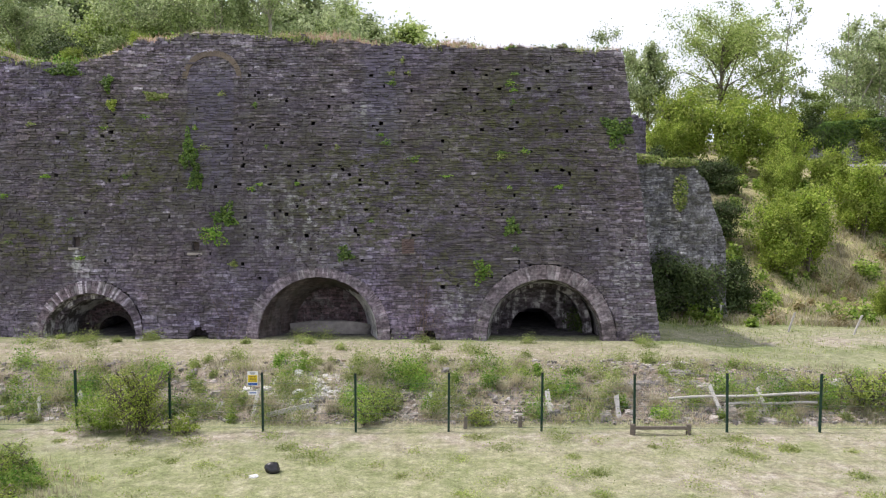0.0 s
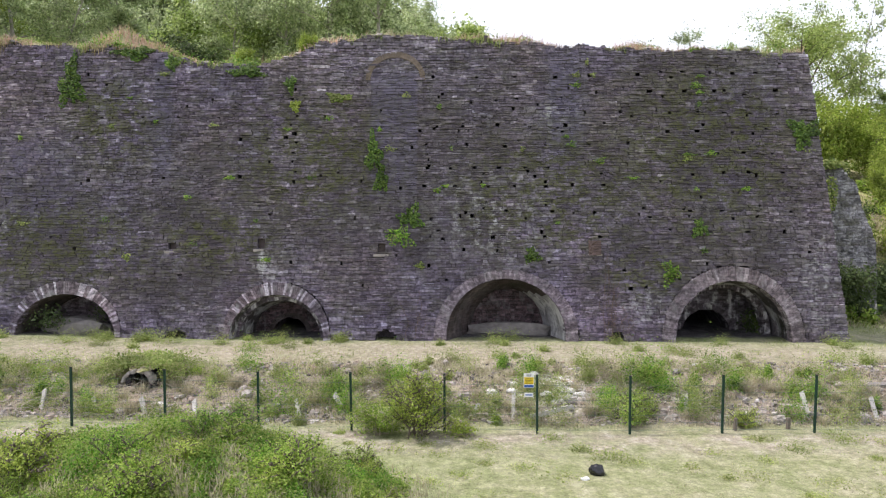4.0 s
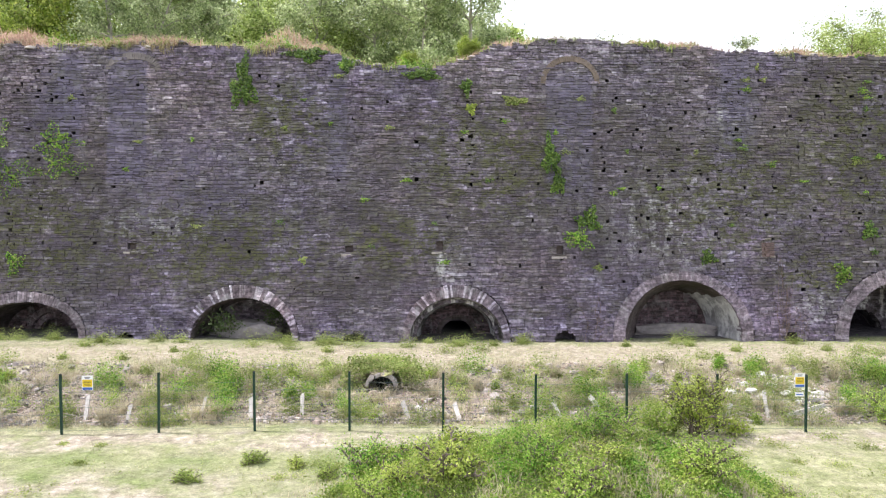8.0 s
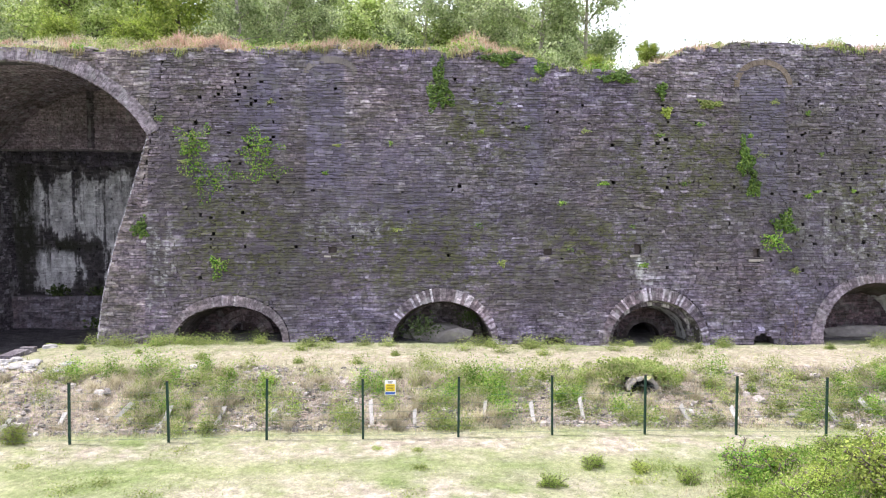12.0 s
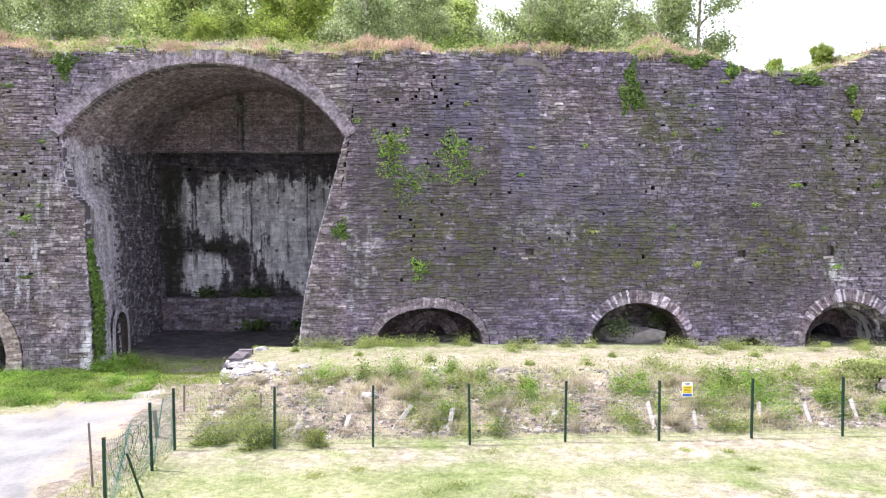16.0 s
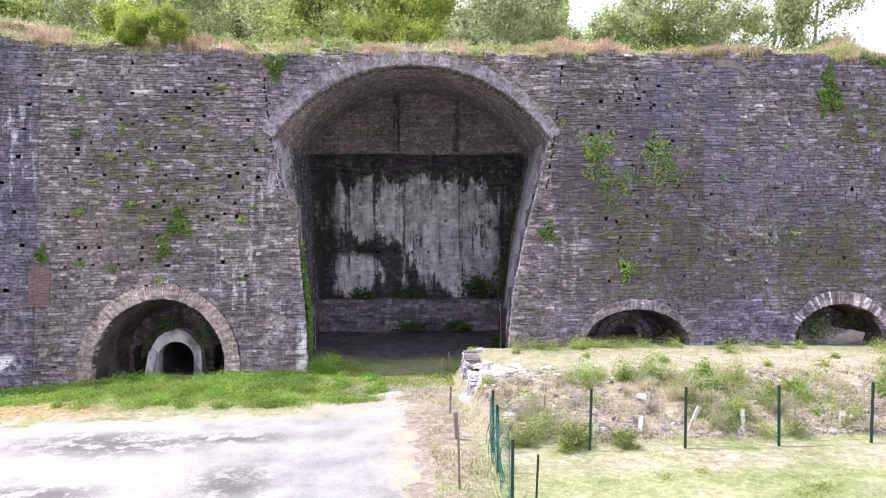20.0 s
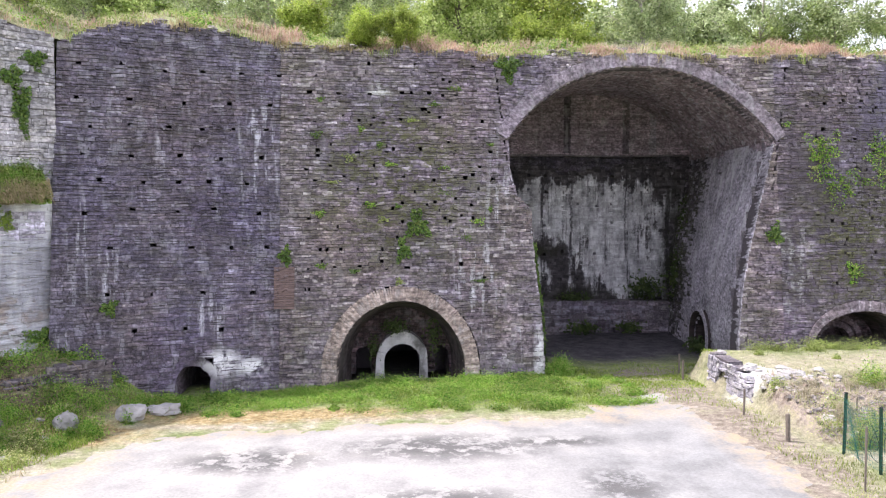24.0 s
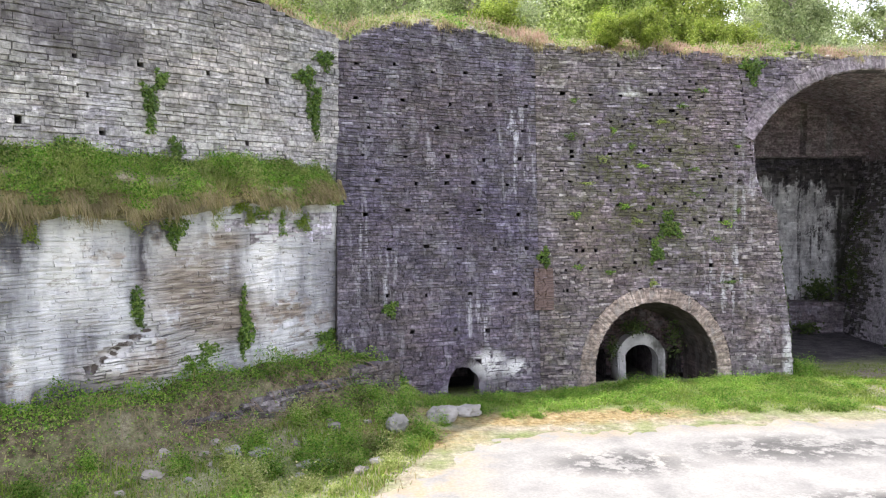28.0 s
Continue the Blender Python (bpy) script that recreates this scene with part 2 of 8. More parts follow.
M_dark = stone_mat("purple_masonry", PURPLE, tint=(0.9, 0.9, 0.96), drip=(1.6, 2.9, 0.24), moss_amount=0.18,
                   pale=[(-53, 8.5, 1.1, 3.6), (-55.9, 8.8, 0.6, 1.8), (-58.4, 5.6, 0.5, 2.0), (-54.6, 2.4, 0.9, 1.6), (-57.6, 4.6, 0.5, 1.8), (-53.8, 1.1, 1.4, 0.5), (-58.9, 3.5, 0.5, 3)], solid=[(-54.2, 1.2, 0.8, 0.6), (-53.2, 1.0, 0.7, 0.4)], pale_col=(0.5, 0.5, 0.55), streak=0.5, crusty=False)
M_grey = stone_mat("grey_masonry", GREY, mottle=0.6, rows=0.5, dark_ovals=[(-63, 13.6, 9, 2.3), (-66, 10.8, 3, 1.0)], tint=(0.97, 0.97, 1.0), moss_amount=0.25, pale=[(-63, 8.5, 6, 1.8)], pale_col=(0.62, 0.62, 0.60), streak=0.4)
M_arch = stone_mat("arch_stones", [(0.0, (0.17, 0.145, 0.142)), (0.5, (0.215, 0.185, 0.18)), (0.85, (0.26, 0.228, 0.22)), (1.0, (0.38, 0.35, 0.33))], moss_amount=0.12, streak=0.25, mottle=0.5)
M_great_ring = stone_mat("great_arch_bricks", [(0.0, (0.2, 0.174, 0.178)), (0.6, (0.24, 0.21, 0.212)), (1.0, (0.29, 0.26, 0.26))], moss_amount=0.05, streak=0.3, mottle=0.2, rows=0.0)
M_arch_pale = stone_mat("pale_arch_stones", [(0.0, (0.12, 0.1, 0.102)), (0.45, (0.18, 0.152, 0.15)), (0.7, (0.23, 0.2, 0.19)), (0.8, (0.42, 0.395, 0.38)), (1.0, (0.58, 0.56, 0.54))], moss_amount=0.12, streak=0.4)
M_arch_pink = stone_mat("pink_arch_stones", [(0.0, (0.26, 0.22, 0.19)), (0.4, (0.32, 0.275, 0.235)), (0.75, (0.38, 0.33, 0.285)), (1.0, (0.45, 0.41, 0.37))], tint=(0.95, 0.9, 0.9), mottle=0.2, moss_amount=0.08, streak=0.3)
M_soot = stone_mat("sooty_brick", SOOT, moss_amount=0.1, streak=0.3)


def plain(name, col, rough=0.8, var=0.25, scale=12, bump=0.3, metal=0.0, spec=0.4):
    k = Mat(name, rough, spec)
    k.b.inputs["Metallic"].default_value = metal
    a, b = k.noise(scale, 6), k.noise(scale / 9, 3)
    c = k.times(col, k.span(k.math("ADD", a, b), 0.6, 1.4, 1 - var, 1 + var))
    return k.done(c, a, bump, 0.01)


def joint_mat():
    k = Mat("mortar", 0.95, 0.2)
    a = k.noise(14, 6)
    c = k.mix(k.span(k.noise(0.9, 7, None, 0.7), 0.45, 0.6), (0.11, 0.097, 0.108), (0.22, 0.203, 0.205))
    return k.done(k.times(c, k.span(a, 0.3, 0.7, 0.55, 1.5)), a, 0.8, 0.03)


M_joint = joint_mat()
M_gap = plain("dark_open_joints", (0.095, 0.084, 0.092), 0.95, 0.4, 9, 0.6)


def vault_mat(name, stops, white=0.0):
    """Brick of the vaults: thin courses as relief, pale runs and dark patches."""
    k = Mat(name, 0.9, 0.3)
    br = k.n.new("ShaderNodeTexBrick")
    br.inputs["Scale"].default_value = 1.0
    br.inputs["Brick Width"].default_value, br.inputs["Row Height"].default_value = 0.36, 0.1
    br.inputs["Mortar Size"].default_value = 0.012
    sep = k.n.new("ShaderNodeSeparateXYZ")
    k.link(k.pos, sep.inputs[0])
    cmb = k.n.new("ShaderNodeCombineXYZ")
    k.link(k.math("ADD", sep.outputs["X"], sep.outputs["Y"]), cmb.inputs["X"])
    k.link(sep.outputs["Z"], cmb.inputs["Y"])
    k.link(cmb.outputs[0], br.inputs["Vector"])
    for i, v in (("Color1", 0.15), ("Color2", 0.95), ("Mortar", 0.4)):
        br.inputs[i].default_value = (v, v, v, 1)
    c = k.ramp(br.outputs["Color"], stops)
    c = k.times(c, k.span(k.noise(1.3, 7), 0.3, 0.7, 0.45, 1.5))
    run = k.math("MULTIPLY", k.noise(2.2, 10, (1.6, 1.6, 0.4), 0.68), k.noise(0.9, 7, None, 0.65))
    if white:
        c = k.mix(k.span(run, 0.225, 0.29, 0, white), c, (0.58, 0.58, 0.58))
    c = k.mix(k.span(k.noise(0.8, 8, (1, 1, 0.6), 0.65), 0.52, 0.62, 0, 0.7), c, (0.04, 0.04, 0.025))
    h = k.math("ADD", k.math("MULTIPLY", br.outputs["Fac"], -0.8), k.noise(20, 6))
    return k.done(c, h, 0.8, 0.03)


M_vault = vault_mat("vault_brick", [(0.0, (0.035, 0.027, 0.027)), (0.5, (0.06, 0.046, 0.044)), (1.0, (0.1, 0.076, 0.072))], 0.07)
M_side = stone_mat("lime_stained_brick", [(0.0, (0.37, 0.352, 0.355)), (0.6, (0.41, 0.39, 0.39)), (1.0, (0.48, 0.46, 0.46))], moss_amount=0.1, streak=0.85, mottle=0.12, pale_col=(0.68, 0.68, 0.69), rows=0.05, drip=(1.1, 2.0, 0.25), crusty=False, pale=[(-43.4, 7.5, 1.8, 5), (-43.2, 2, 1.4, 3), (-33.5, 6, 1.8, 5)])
# mossy side brick with the shade deep in the arch painted in
M_inner = stone_mat("shade_darkened_brick", [(0.0, (0.06, 0.055, 0.058)), (0.6, (0.11, 0.1, 0.102)), (1.0, (0.2, 0.185, 0.185))], moss=[(-33.4, 4, 2, 6)], moss_amount=0.2, streak=0.5, mottle=0.3, green=(0.05, 0.056, 0.018), rows=0.3)
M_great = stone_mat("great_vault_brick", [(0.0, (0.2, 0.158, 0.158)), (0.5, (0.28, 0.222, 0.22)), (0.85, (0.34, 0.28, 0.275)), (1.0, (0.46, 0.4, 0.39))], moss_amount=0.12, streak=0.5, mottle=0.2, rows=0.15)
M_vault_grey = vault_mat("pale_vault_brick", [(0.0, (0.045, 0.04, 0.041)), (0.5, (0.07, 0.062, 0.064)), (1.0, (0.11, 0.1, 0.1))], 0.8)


def render_mat():
    """Old lime wash on the lower wall, with grey and rusty runs and bare courses."""
    k = Mat("limewash", 0.92, 0.25)
    run = k.noise(1.25, 8, (1.0, 1.0, 0.2), 0.6)
    c = k.ramp(run, [(0.3, (0.09, 0.09, 0.105)), (0.38, (0.32, 0.32, 0.34)), (0.45, (0.48, 0.49, 0.515)), (0.55, (0.62, 0.625, 0.64)), (0.75, (0.74, 0.735, 0.73))])
    c = k.mix(k.span(k.noise(3.4, 8, (1, 1, 0.1), 0.6), 0.53, 0.66, 0, 0.6), c, (0.36, 0.365, 0.4))  # grey runs
    flake = k.span(k.noise(0.7, 8, (1, 1, 1.4), 0.65), 0.57, 0.63)
    c = k.mix(flake, c, k.ramp(k.noise(2.2, 7, (0.5, 0.5, 5)), [(0.35, (0.16, 0.135, 0.12)), (0.55, (0.40, 0.335, 0.28)), (0.7, (0.60, 0.54, 0.47))]))
    c = k.mix(k.math("MULTIPLY", k.blobs([(-67.5, 4.5, 1.7, 4.0), (-66.2, 5.8, 0.5, 1.2), (-65.8, 2.0, 2.0, 0.5), (-66.7, 5.6, 0.7, 1.0), (-64.95, 2.66, 0.16, 0.2), (-64.68, 2.95, 0.22, 0.13), (-64.3, 3.24, 0.28, 0.1), (-64.05, 5.3, 0.22, 1.6), (-63.7, 5.9, 0.5, 0.4)]), k.span(k.noise(1.5, 8, (1, 1, 0.4), 0.65), 0.36, 0.5)), c, (0.10, 0.097, 0.115))
    tan = k.ramp(k.noise(2.4, 8, (0.5, 0.5, 4.5), 0.65), [(0.36, (0.12, 0.1, 0.09)), (0.5, (0.27, 0.225, 0.185)), (0.62, (0.46, 0.42, 0.37))])
    c = k.mix(k.math("MULTIPLY", k.blobs([(-63.0, 4.4, 1.4, 1.7), (-62.3, 3.5, 1.6, 1.1), (-64.2, 2.5, 1.4, 0.7), (-62.4, 5.6, 0.8, 0.5)]), k.span(k.noise(1.2, 9, None, 0.7), 0.36, 0.46, 0, 0.95)), c, tan)
    c = k.mix(k.math("MULTIPLY", k.blobs([(-61.2, 4.6, 0.8, 1.5), (-65.2, 4.9, 0.9, 1.6), (-64.5, 2.7, 0.7, 0.5), (-66.3, 3.1, 0.2, 0.7)]), k.span(k.noise(1.6, 8, (1, 1, 0.4), 0.65), 0.4, 0.52, 0, 0.8)), c, (0.82, 0.815, 0.81))
    c = k.mix(k.math("MULTIPLY", k.blob(-59.2, 4, 1.5, 3.4), k.span(k.noise(1.1, 6, (1, 1, 0.3)), 0.35, 0.6, 0.2, 0.9)), c, (0.2, 0.2, 0.225))
    c = k.mix(k.math("MULTIPLY", k.blob(-65.5, 0.9, 7, 1.6), k.span(k.noise(1.4, 6), 0.35, 0.6)), c, (0.15, 0.135, 0.12))
    broken = k.blobs([(-65.0, 2.55, 0.13, 0.16), (-64.85, 2.72, 0.16, 0.12), (-64.66, 2.9, 0.2, 0.13), (-64.45, 3.05, 0.22, 0.1), (-64.22, 3.2, 0.22, 0.09), (-64.02, 3.33, 0.17, 0.06)])
    c = k.mix(k.span(k.math("MULTIPLY", broken, k.span(k.noise(5, 9, None, 0.72), 0.38, 0.6, 0.1, 1.6)), 0.25, 0.6), c, (0.11, 0.092, 0.08))  # broken stone along the crack, its edge's shade put in as dark colour
    chip = k.span(k.noise(4.5, 11, (0.6, 0.6, 1.6), 0.78), 0.57, 0.6, 0, 0.75)
    c = k.mix(chip, c, k.ramp(k.rand(), [(0.0, (0.12, 0.11, 0.115)), (0.5, (0.25, 0.225, 0.205)), (1.0, (0.42, 0.39, 0.36))]))
    c = k.times(c, k.span(k.rand(), 0, 1, 0.9, 1.06))
    c = k.times(c, k.span(k.noise(6, 10, (0.4, 0.4, 3.0), 0.75), 0.36, 0.52, 0.84, 1.04))
    c = k.times(c, k.span(k.noise(0.55, 7, None, 0.6), 0.35, 0.55, 0.82, 1.05))
    h = k.math("ADD", k.math("MULTIPLY", k.noise(3, 9, (0.8, 0.8, 2.6), 0.65), 1.2), k.noise(1.5, 3))
    return k.done(c, h, 0.8, 0.05)


M_render = render_mat()


def ground_mat():
    k = Mat("dry_grass_ground", 0.95, 0.15)
    big, mid, fine = k.noise(0.28, 5), k.noise(1.7, 7, None, 0.65), k.noise(26, 5)
    grass = k.ramp(mid, [(0.3, (0.19, 0.22, 0.10)), (0.44, (0.25, 0.28, 0.13)), (0.56, (0.31, 0.325, 0.175)), (0.72, (0.38, 0.372, 0.24))])
    lush = k.ramp(mid, [(0.3, (0.13, 0.175, 0.055)), (0.55, (0.2, 0.25, 0.095)), (0.75, (0.28, 0.32, 0.15))])
    c = k.mix(k.span(big, 0.45, 0.62), grass, lush)
    dry = k.ramp(mid, [(0.3, (0.21, 0.22, 0.11)), (0.45, (0.31, 0.31, 0.175)), (0.58, (0.41, 0.385, 0.255)), (0.72, (0.47, 0.43, 0.32))])
    c = k.mix(k.math("MULTIPLY", k.blob(6, 0, 20, 0, 15, 9), k.span(k.noise(0.6, 6), 0.35, 0.6, 1.0, 0.35)), c, dry)
    # bare earth: path along the fence, terrace, edges of the yard
    bare = k.ramp(k.noise(3.2, 7), [(0.3, (0.25, 0.21, 0.165)), (0.5, (0.39, 0.345, 0.27)), (0.7, (0.52, 0.475, 0.4))])
    zone = k.blobs([(-12, 0, 60, 0, 19.0, 1.5), (-14, 0, 36, 0, 26.6, 3.4), (-5, 0, 24, 0, 26.0, 3.4), (-38.5, 0, 1.9, 0, 22, 8), (-50, 0, 13, 0, 24.1, 1.3), (15.5, 0, 9, 0, 30.0, 3.4), (-57.4, 0, 2.6, 0, 20.5, 4.4), (-56.2, 0, 3.0, 0, 22.4, 2.0), (-60.3, 0, 2.6, 0, 22.6, 1.8), (-63, 0, 2.6, 0, 20.4, 1.5), (10, 0, 9, 0, 16, 3), (-24, 0, 9, 0, 15.5, 2.2)])
    c = k.mix(k.math("MULTIPLY", zone, k.span(k.noise(0.9, 7, None, 0.65), 0.36, 0.6)), c, bare)
    crest = k.blobs([(-14, 0, 36, 0, 26.2, 2.6), (-5, 0, 24, 0, 26.0, 2.6)])
    c = k.mix(k.math("MULTIPLY", crest, k.span(k.noise(1.1, 9, None, 0.7), 0.36, 0.56, 0.2, 0.9)), c, k.ramp(k.noise(4, 8), [(0.3, (0.27, 0.24, 0.16)), (0.5, (0.39, 0.345, 0.255)), (0.7, (0.49, 0.445, 0.36))]))
    green = k.blobs([(-45, 0, 9, 0, 27, 2.8), (-56, 0, 4, 0, 26, 2.5)])
    c = k.mix(k.math("MULTIPLY", green, k.span(mid, 0.25, 0.6, 1, 0.4)), c, k.ramp(mid, [(0.3, (0.05, 0.10, 0.015)), (0.6, (0.13, 0.19, 0.035)), (0.8, (0.24, 0.27, 0.08))]))
    # dark soil inside the arches, with the vaults' shade mixed into its colour
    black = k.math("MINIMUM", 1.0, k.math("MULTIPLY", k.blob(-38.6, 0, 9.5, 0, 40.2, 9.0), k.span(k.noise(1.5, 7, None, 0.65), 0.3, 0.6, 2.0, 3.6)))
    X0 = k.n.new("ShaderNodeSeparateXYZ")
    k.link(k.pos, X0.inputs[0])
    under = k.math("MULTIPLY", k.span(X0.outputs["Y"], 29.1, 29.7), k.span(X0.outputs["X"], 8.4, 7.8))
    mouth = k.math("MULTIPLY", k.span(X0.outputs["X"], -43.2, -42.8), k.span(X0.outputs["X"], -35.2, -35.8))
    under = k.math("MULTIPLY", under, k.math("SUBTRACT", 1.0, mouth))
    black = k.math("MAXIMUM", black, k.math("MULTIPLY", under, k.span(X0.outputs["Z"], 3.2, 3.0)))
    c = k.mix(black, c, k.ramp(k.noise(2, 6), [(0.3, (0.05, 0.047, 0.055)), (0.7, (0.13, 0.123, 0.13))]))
    track = k.blobs([(-38.5, 0, 1.5, 0, 21, 8.5), (-39.3, 0, 2.4, 0, 26.6, 2.0), (-38.6, 0, 2.6, 0, 29.4, 1.6)])
    c = k.mix(k.math("MULTIPLY", track, k.span(k.noise(1.3, 8, None, 0.7), 0.34, 0.55, 0.3, 1.6)), c, k.ramp(k.noise(5, 8), [(0.3, (0.19, 0.16, 0.125)), (0.55, (0.29, 0.25, 0.2)), (0.75, (0.4, 0.36, 0.3))]))
    # dead orange moss along the yard's edge
    moss = k.blobs([(-52.5, 0, 6.5, 0, 24.9, 1.0), (-57.2, 0, 2.6, 0, 23.2, 1.5)])
    c = k.mix(k.math("MULTIPLY", moss, k.span(k.noise(1.5, 8, None, 0.7), 0.36, 0.54, 0.15, 1.5)), c, k.ramp(k.noise(5, 8, None, 0.7), [(0.35, (0.2, 0.145, 0.065)), (0.5, (0.34, 0.26, 0.13)), (0.65, (0.45, 0.37, 0.22))]))
    # rubble and soil on the bank and the hillside
    sep = k.n.new("ShaderNodeSeparateXYZ")
    k.link(k.pos, sep.inputs[0])
    X, Y = sep.outputs["X"], sep.outputs["Y"]
    edge = k.math("MULTIPLY", k.noise(1.2, 5), 1.2)
    bank = k.math("MULTIPLY", k.span(k.math("ADD", Y, edge), 20.7, 21.3), k.span(k.math("ADD", Y, edge), 25.4, 24.0))
    bank = k.math("MULTIPLY", bank, k.math("MULTIPLY", k.span(X, -37.4, -36.9), k.span(X, 16, 13)))
    hill = k.math("MULTIPLY", k.span(k.math("ADD", Y, edge), 34.0, 36.0), k.span(X, 9.0, 10.5))
    soil = k.ramp(k.noise(2.0, 10, None, 0.72), [(0.34, (0.06, 0.05, 0.045)), (0.42, (0.16, 0.13, 0.1)), (0.5, (0.27, 0.23, 0.195)), (0.58, (0.27, 0.245, 0.15)), (0.68, (0.46, 0.42, 0.38))])
    c = k.mix(bank, c, k.times(soil, 1.2))
    turf = k.ramp(k.noise(1.1, 8, None, 0.65), [(0.3, (0.19, 0.16, 0.1)), (0.42, (0.31, 0.29, 0.14)), (0.52, (0.42, 0.37, 0.22)), (0.62, (0.38, 0.4, 0.15)), (0.75, (0.5, 0.46, 0.31))])
    c = k.mix(hill, c, turf)
    lime = k.blobs([(-3.9, 0, 1.7, 0, 22.2, 1.5), (-36.6, 0, 1.0, 0, 25.2, 1.2)])
    c = k.mix(k.math("MULTIPLY", lime, k.span(k.noise(2.4, 8, None, 0.7), 0.36, 0.5)), c, (0.66, 0.645, 0.63))
    brown = k.blobs([(-60.5, 0, 4, 0, 24.8, 2.6), (-63.5, 0, 4, 0, 22.7, 2.8), (-67, 0, 5, 0, 19.8, 3.4)])
    c = k.mix(k.math("MULTIPLY", brown, k.span(k.noise(1.6, 8, None, 0.7), 0.36, 0.5, 0.25, 1)), c, k.ramp(k.noise(5, 8, None, 0.7), [(0.35, (0.055, 0.045, 0.03)), (0.5, (0.14, 0.115, 0.075)), (0.65, (0.27, 0.225, 0.15))]))
    c = k.times(c, k.span(k.noise(7, 9, None, 0.75), 0.36, 0.62, 0.68, 1.22))
    c = k.times(c, k.span(fine, 0.25, 0.75, 0.7, 1.3))
    h = k.math("ADD", k.noise(40, 5), k.math("MULTIPLY", mid, 3))
    return k.done(c, h, 0.8, 0.05)


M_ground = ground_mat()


def slope_mat():
    k = Mat("rubble_soil", 0.95, 0.15)
    m = k.noise(1.4, 8, None, 0.65)
    c = k.ramp(m, [(0.3, (0.12, 0.10, 0.075)), (0.42, (0.2, 0.19, 0.09)), (0.52, (0.30, 0.265, 0.2)), (0.62, (0.26, 0.28, 0.1)), (0.75, (0.45, 0.41, 0.35))])
    return k.done(k.times(c, k.span(k.noise(18, 6), 0.3, 0.7, 0.65, 1.35)), k.noise(9, 8), 1.0, 0.08)


M_slope = slope_mat()


def concrete_mat():
    k = Mat("old_concrete", 0.85, 0.3)
    m = k.noise(0.9, 8, None, 0.62)
    c = k.ramp(m, [(0.3, (0.24, 0.232, 0.228)), (0.4, (0.3, 0.29, 0.28)), (0.5, (0.335, 0.322, 0.31)), (0.6, (0.375, 0.36, 0.34)), (0.75, (0.38, 0.34, 0.3))])
    c = k.mix(k.math("MULTIPLY", k.blob(-41.0, 0, 5.5, 0, 18.5, 9), k.span(k.noise(0.8, 6), 0.3, 0.55, 0.6, 1.0)), c, k.times((0.238, 0.235, 0.233), k.span(m, 0.3, 0.7, 0.75, 1.3)))
    wet = k.blobs([(-47.0, 0, 3.6, 0, 21.3, 1.5), (-44.0, 0, 2.0, 0, 21.6, 0.7), (-52, 0, 2.4, 0, 20.6, 1.2), (-43.2, 0, 1.2, 0, 18.2, 1.5), (-47.5, 0, 2.4, 0, 17.6, 1.0)])
    c = k.mix(k.math("MULTIPLY", wet, k.span(k.noise(1.6, 11, None, 0.78), 0.46, 0.51, 0, 0.95)), c, (0.11, 0.106, 0.104))
    edge = k.blobs([(-49, 0, 16, 0, 24.6, 1.9), (-58, 0, 3.0, 0, 19.5, 7), (-56.8, 0, 2.2, 0, 21.4, 2.8), (-53, 0, 4.0, 0, 23.5, 1.2), (-38.6, 0, 1.5, 0, 20, 9), (-41.9, 0, 1.2, 0, 25, 2.4)])
    c = k.mix(k.math("MULTIPLY", edge, k.span(k.noise(1.8, 8, None, 0.7), 0.4, 0.58, 0, 0.85)), c, (0.40, 0.305, 0.195))
    c = k.times(c, k.span(k.noise(14, 6), 0.25, 0.75, 0.82, 1.15))
    c = k.mix(1.0, c, (0.95, 0.97, 0.95), "MULTIPLY")
    return k.done(c, k.math("ADD", k.noise(24, 6), m), 0.4, 0.02)


M_concrete = concrete_mat()


def leaf_mat(name, cols, trans=0.3, rough=0.6):
    k = Mat(name, rough, 0.3)
    c = k.ramp(k.rand(), [(i / max(1, len(cols) - 1), q) for i, q in enumerate(cols)])
    c = k.times(c, k.span(k.noise(0.9, 4), 0.3, 0.7, 0.6, 1.4))
    return k.done(c, None, trans=trans)


M_birch = leaf_mat("birch_leaves", [(0.18, 0.24, 0.105), (0.33, 0.41, 0.19), (0.48, 0.55, 0.29), (0.62, 0.67, 0.43)], 0.55)
M_bush = leaf_mat("bush_leaves", [(0.16, 0.23, 0.035), (0.25, 0.35, 0.05), (0.36, 0.45, 0.075), (0.5, 0.55, 0.14)], 0.5)
M_wood_leaf = leaf_mat("wood_leaves", [(0.17, 0.24, 0.06), (0.31, 0.41, 0.11), (0.46, 0.55, 0.19), (0.6, 0.66, 0.31)], 0.55)
M_lime_leaf = leaf_mat("bright_leaves", [(0.16, 0.23, 0.04), (0.26, 0.35, 0.06), (0.36, 0.44, 0.085), (0.46, 0.5, 0.13)], 0.45)
# leaf colours darkened to carry the shade of hollows and undergrowth
M_dark_leaf = leaf_mat("shade_dark_leaves", [(0.04, 0.065, 0.02), (0.065, 0.1, 0.03), (0.11, 0.15, 0.045)], 0.3)
M_ivy = leaf_mat("ivy_leaves", [(0.045, 0.09, 0.018), (0.075, 0.145, 0.026), (0.12, 0.2, 0.035), (0.18, 0.26, 0.05)], 0.3, 0.45)
M_scrub = leaf_mat("scrub_leaves", [(0.11, 0.19, 0.03), (0.19, 0.31, 0.045), (0.29, 0.42, 0.07), (0.43, 0.53, 0.12), (0.4, 0.42, 0.18)], 0.5)
M_weed = leaf_mat("weed_leaves", [(0.16, 0.235, 0.055), (0.24, 0.32, 0.08), (0.33, 0.39, 0.12), (0.42, 0.42, 0.19)], 0.45)
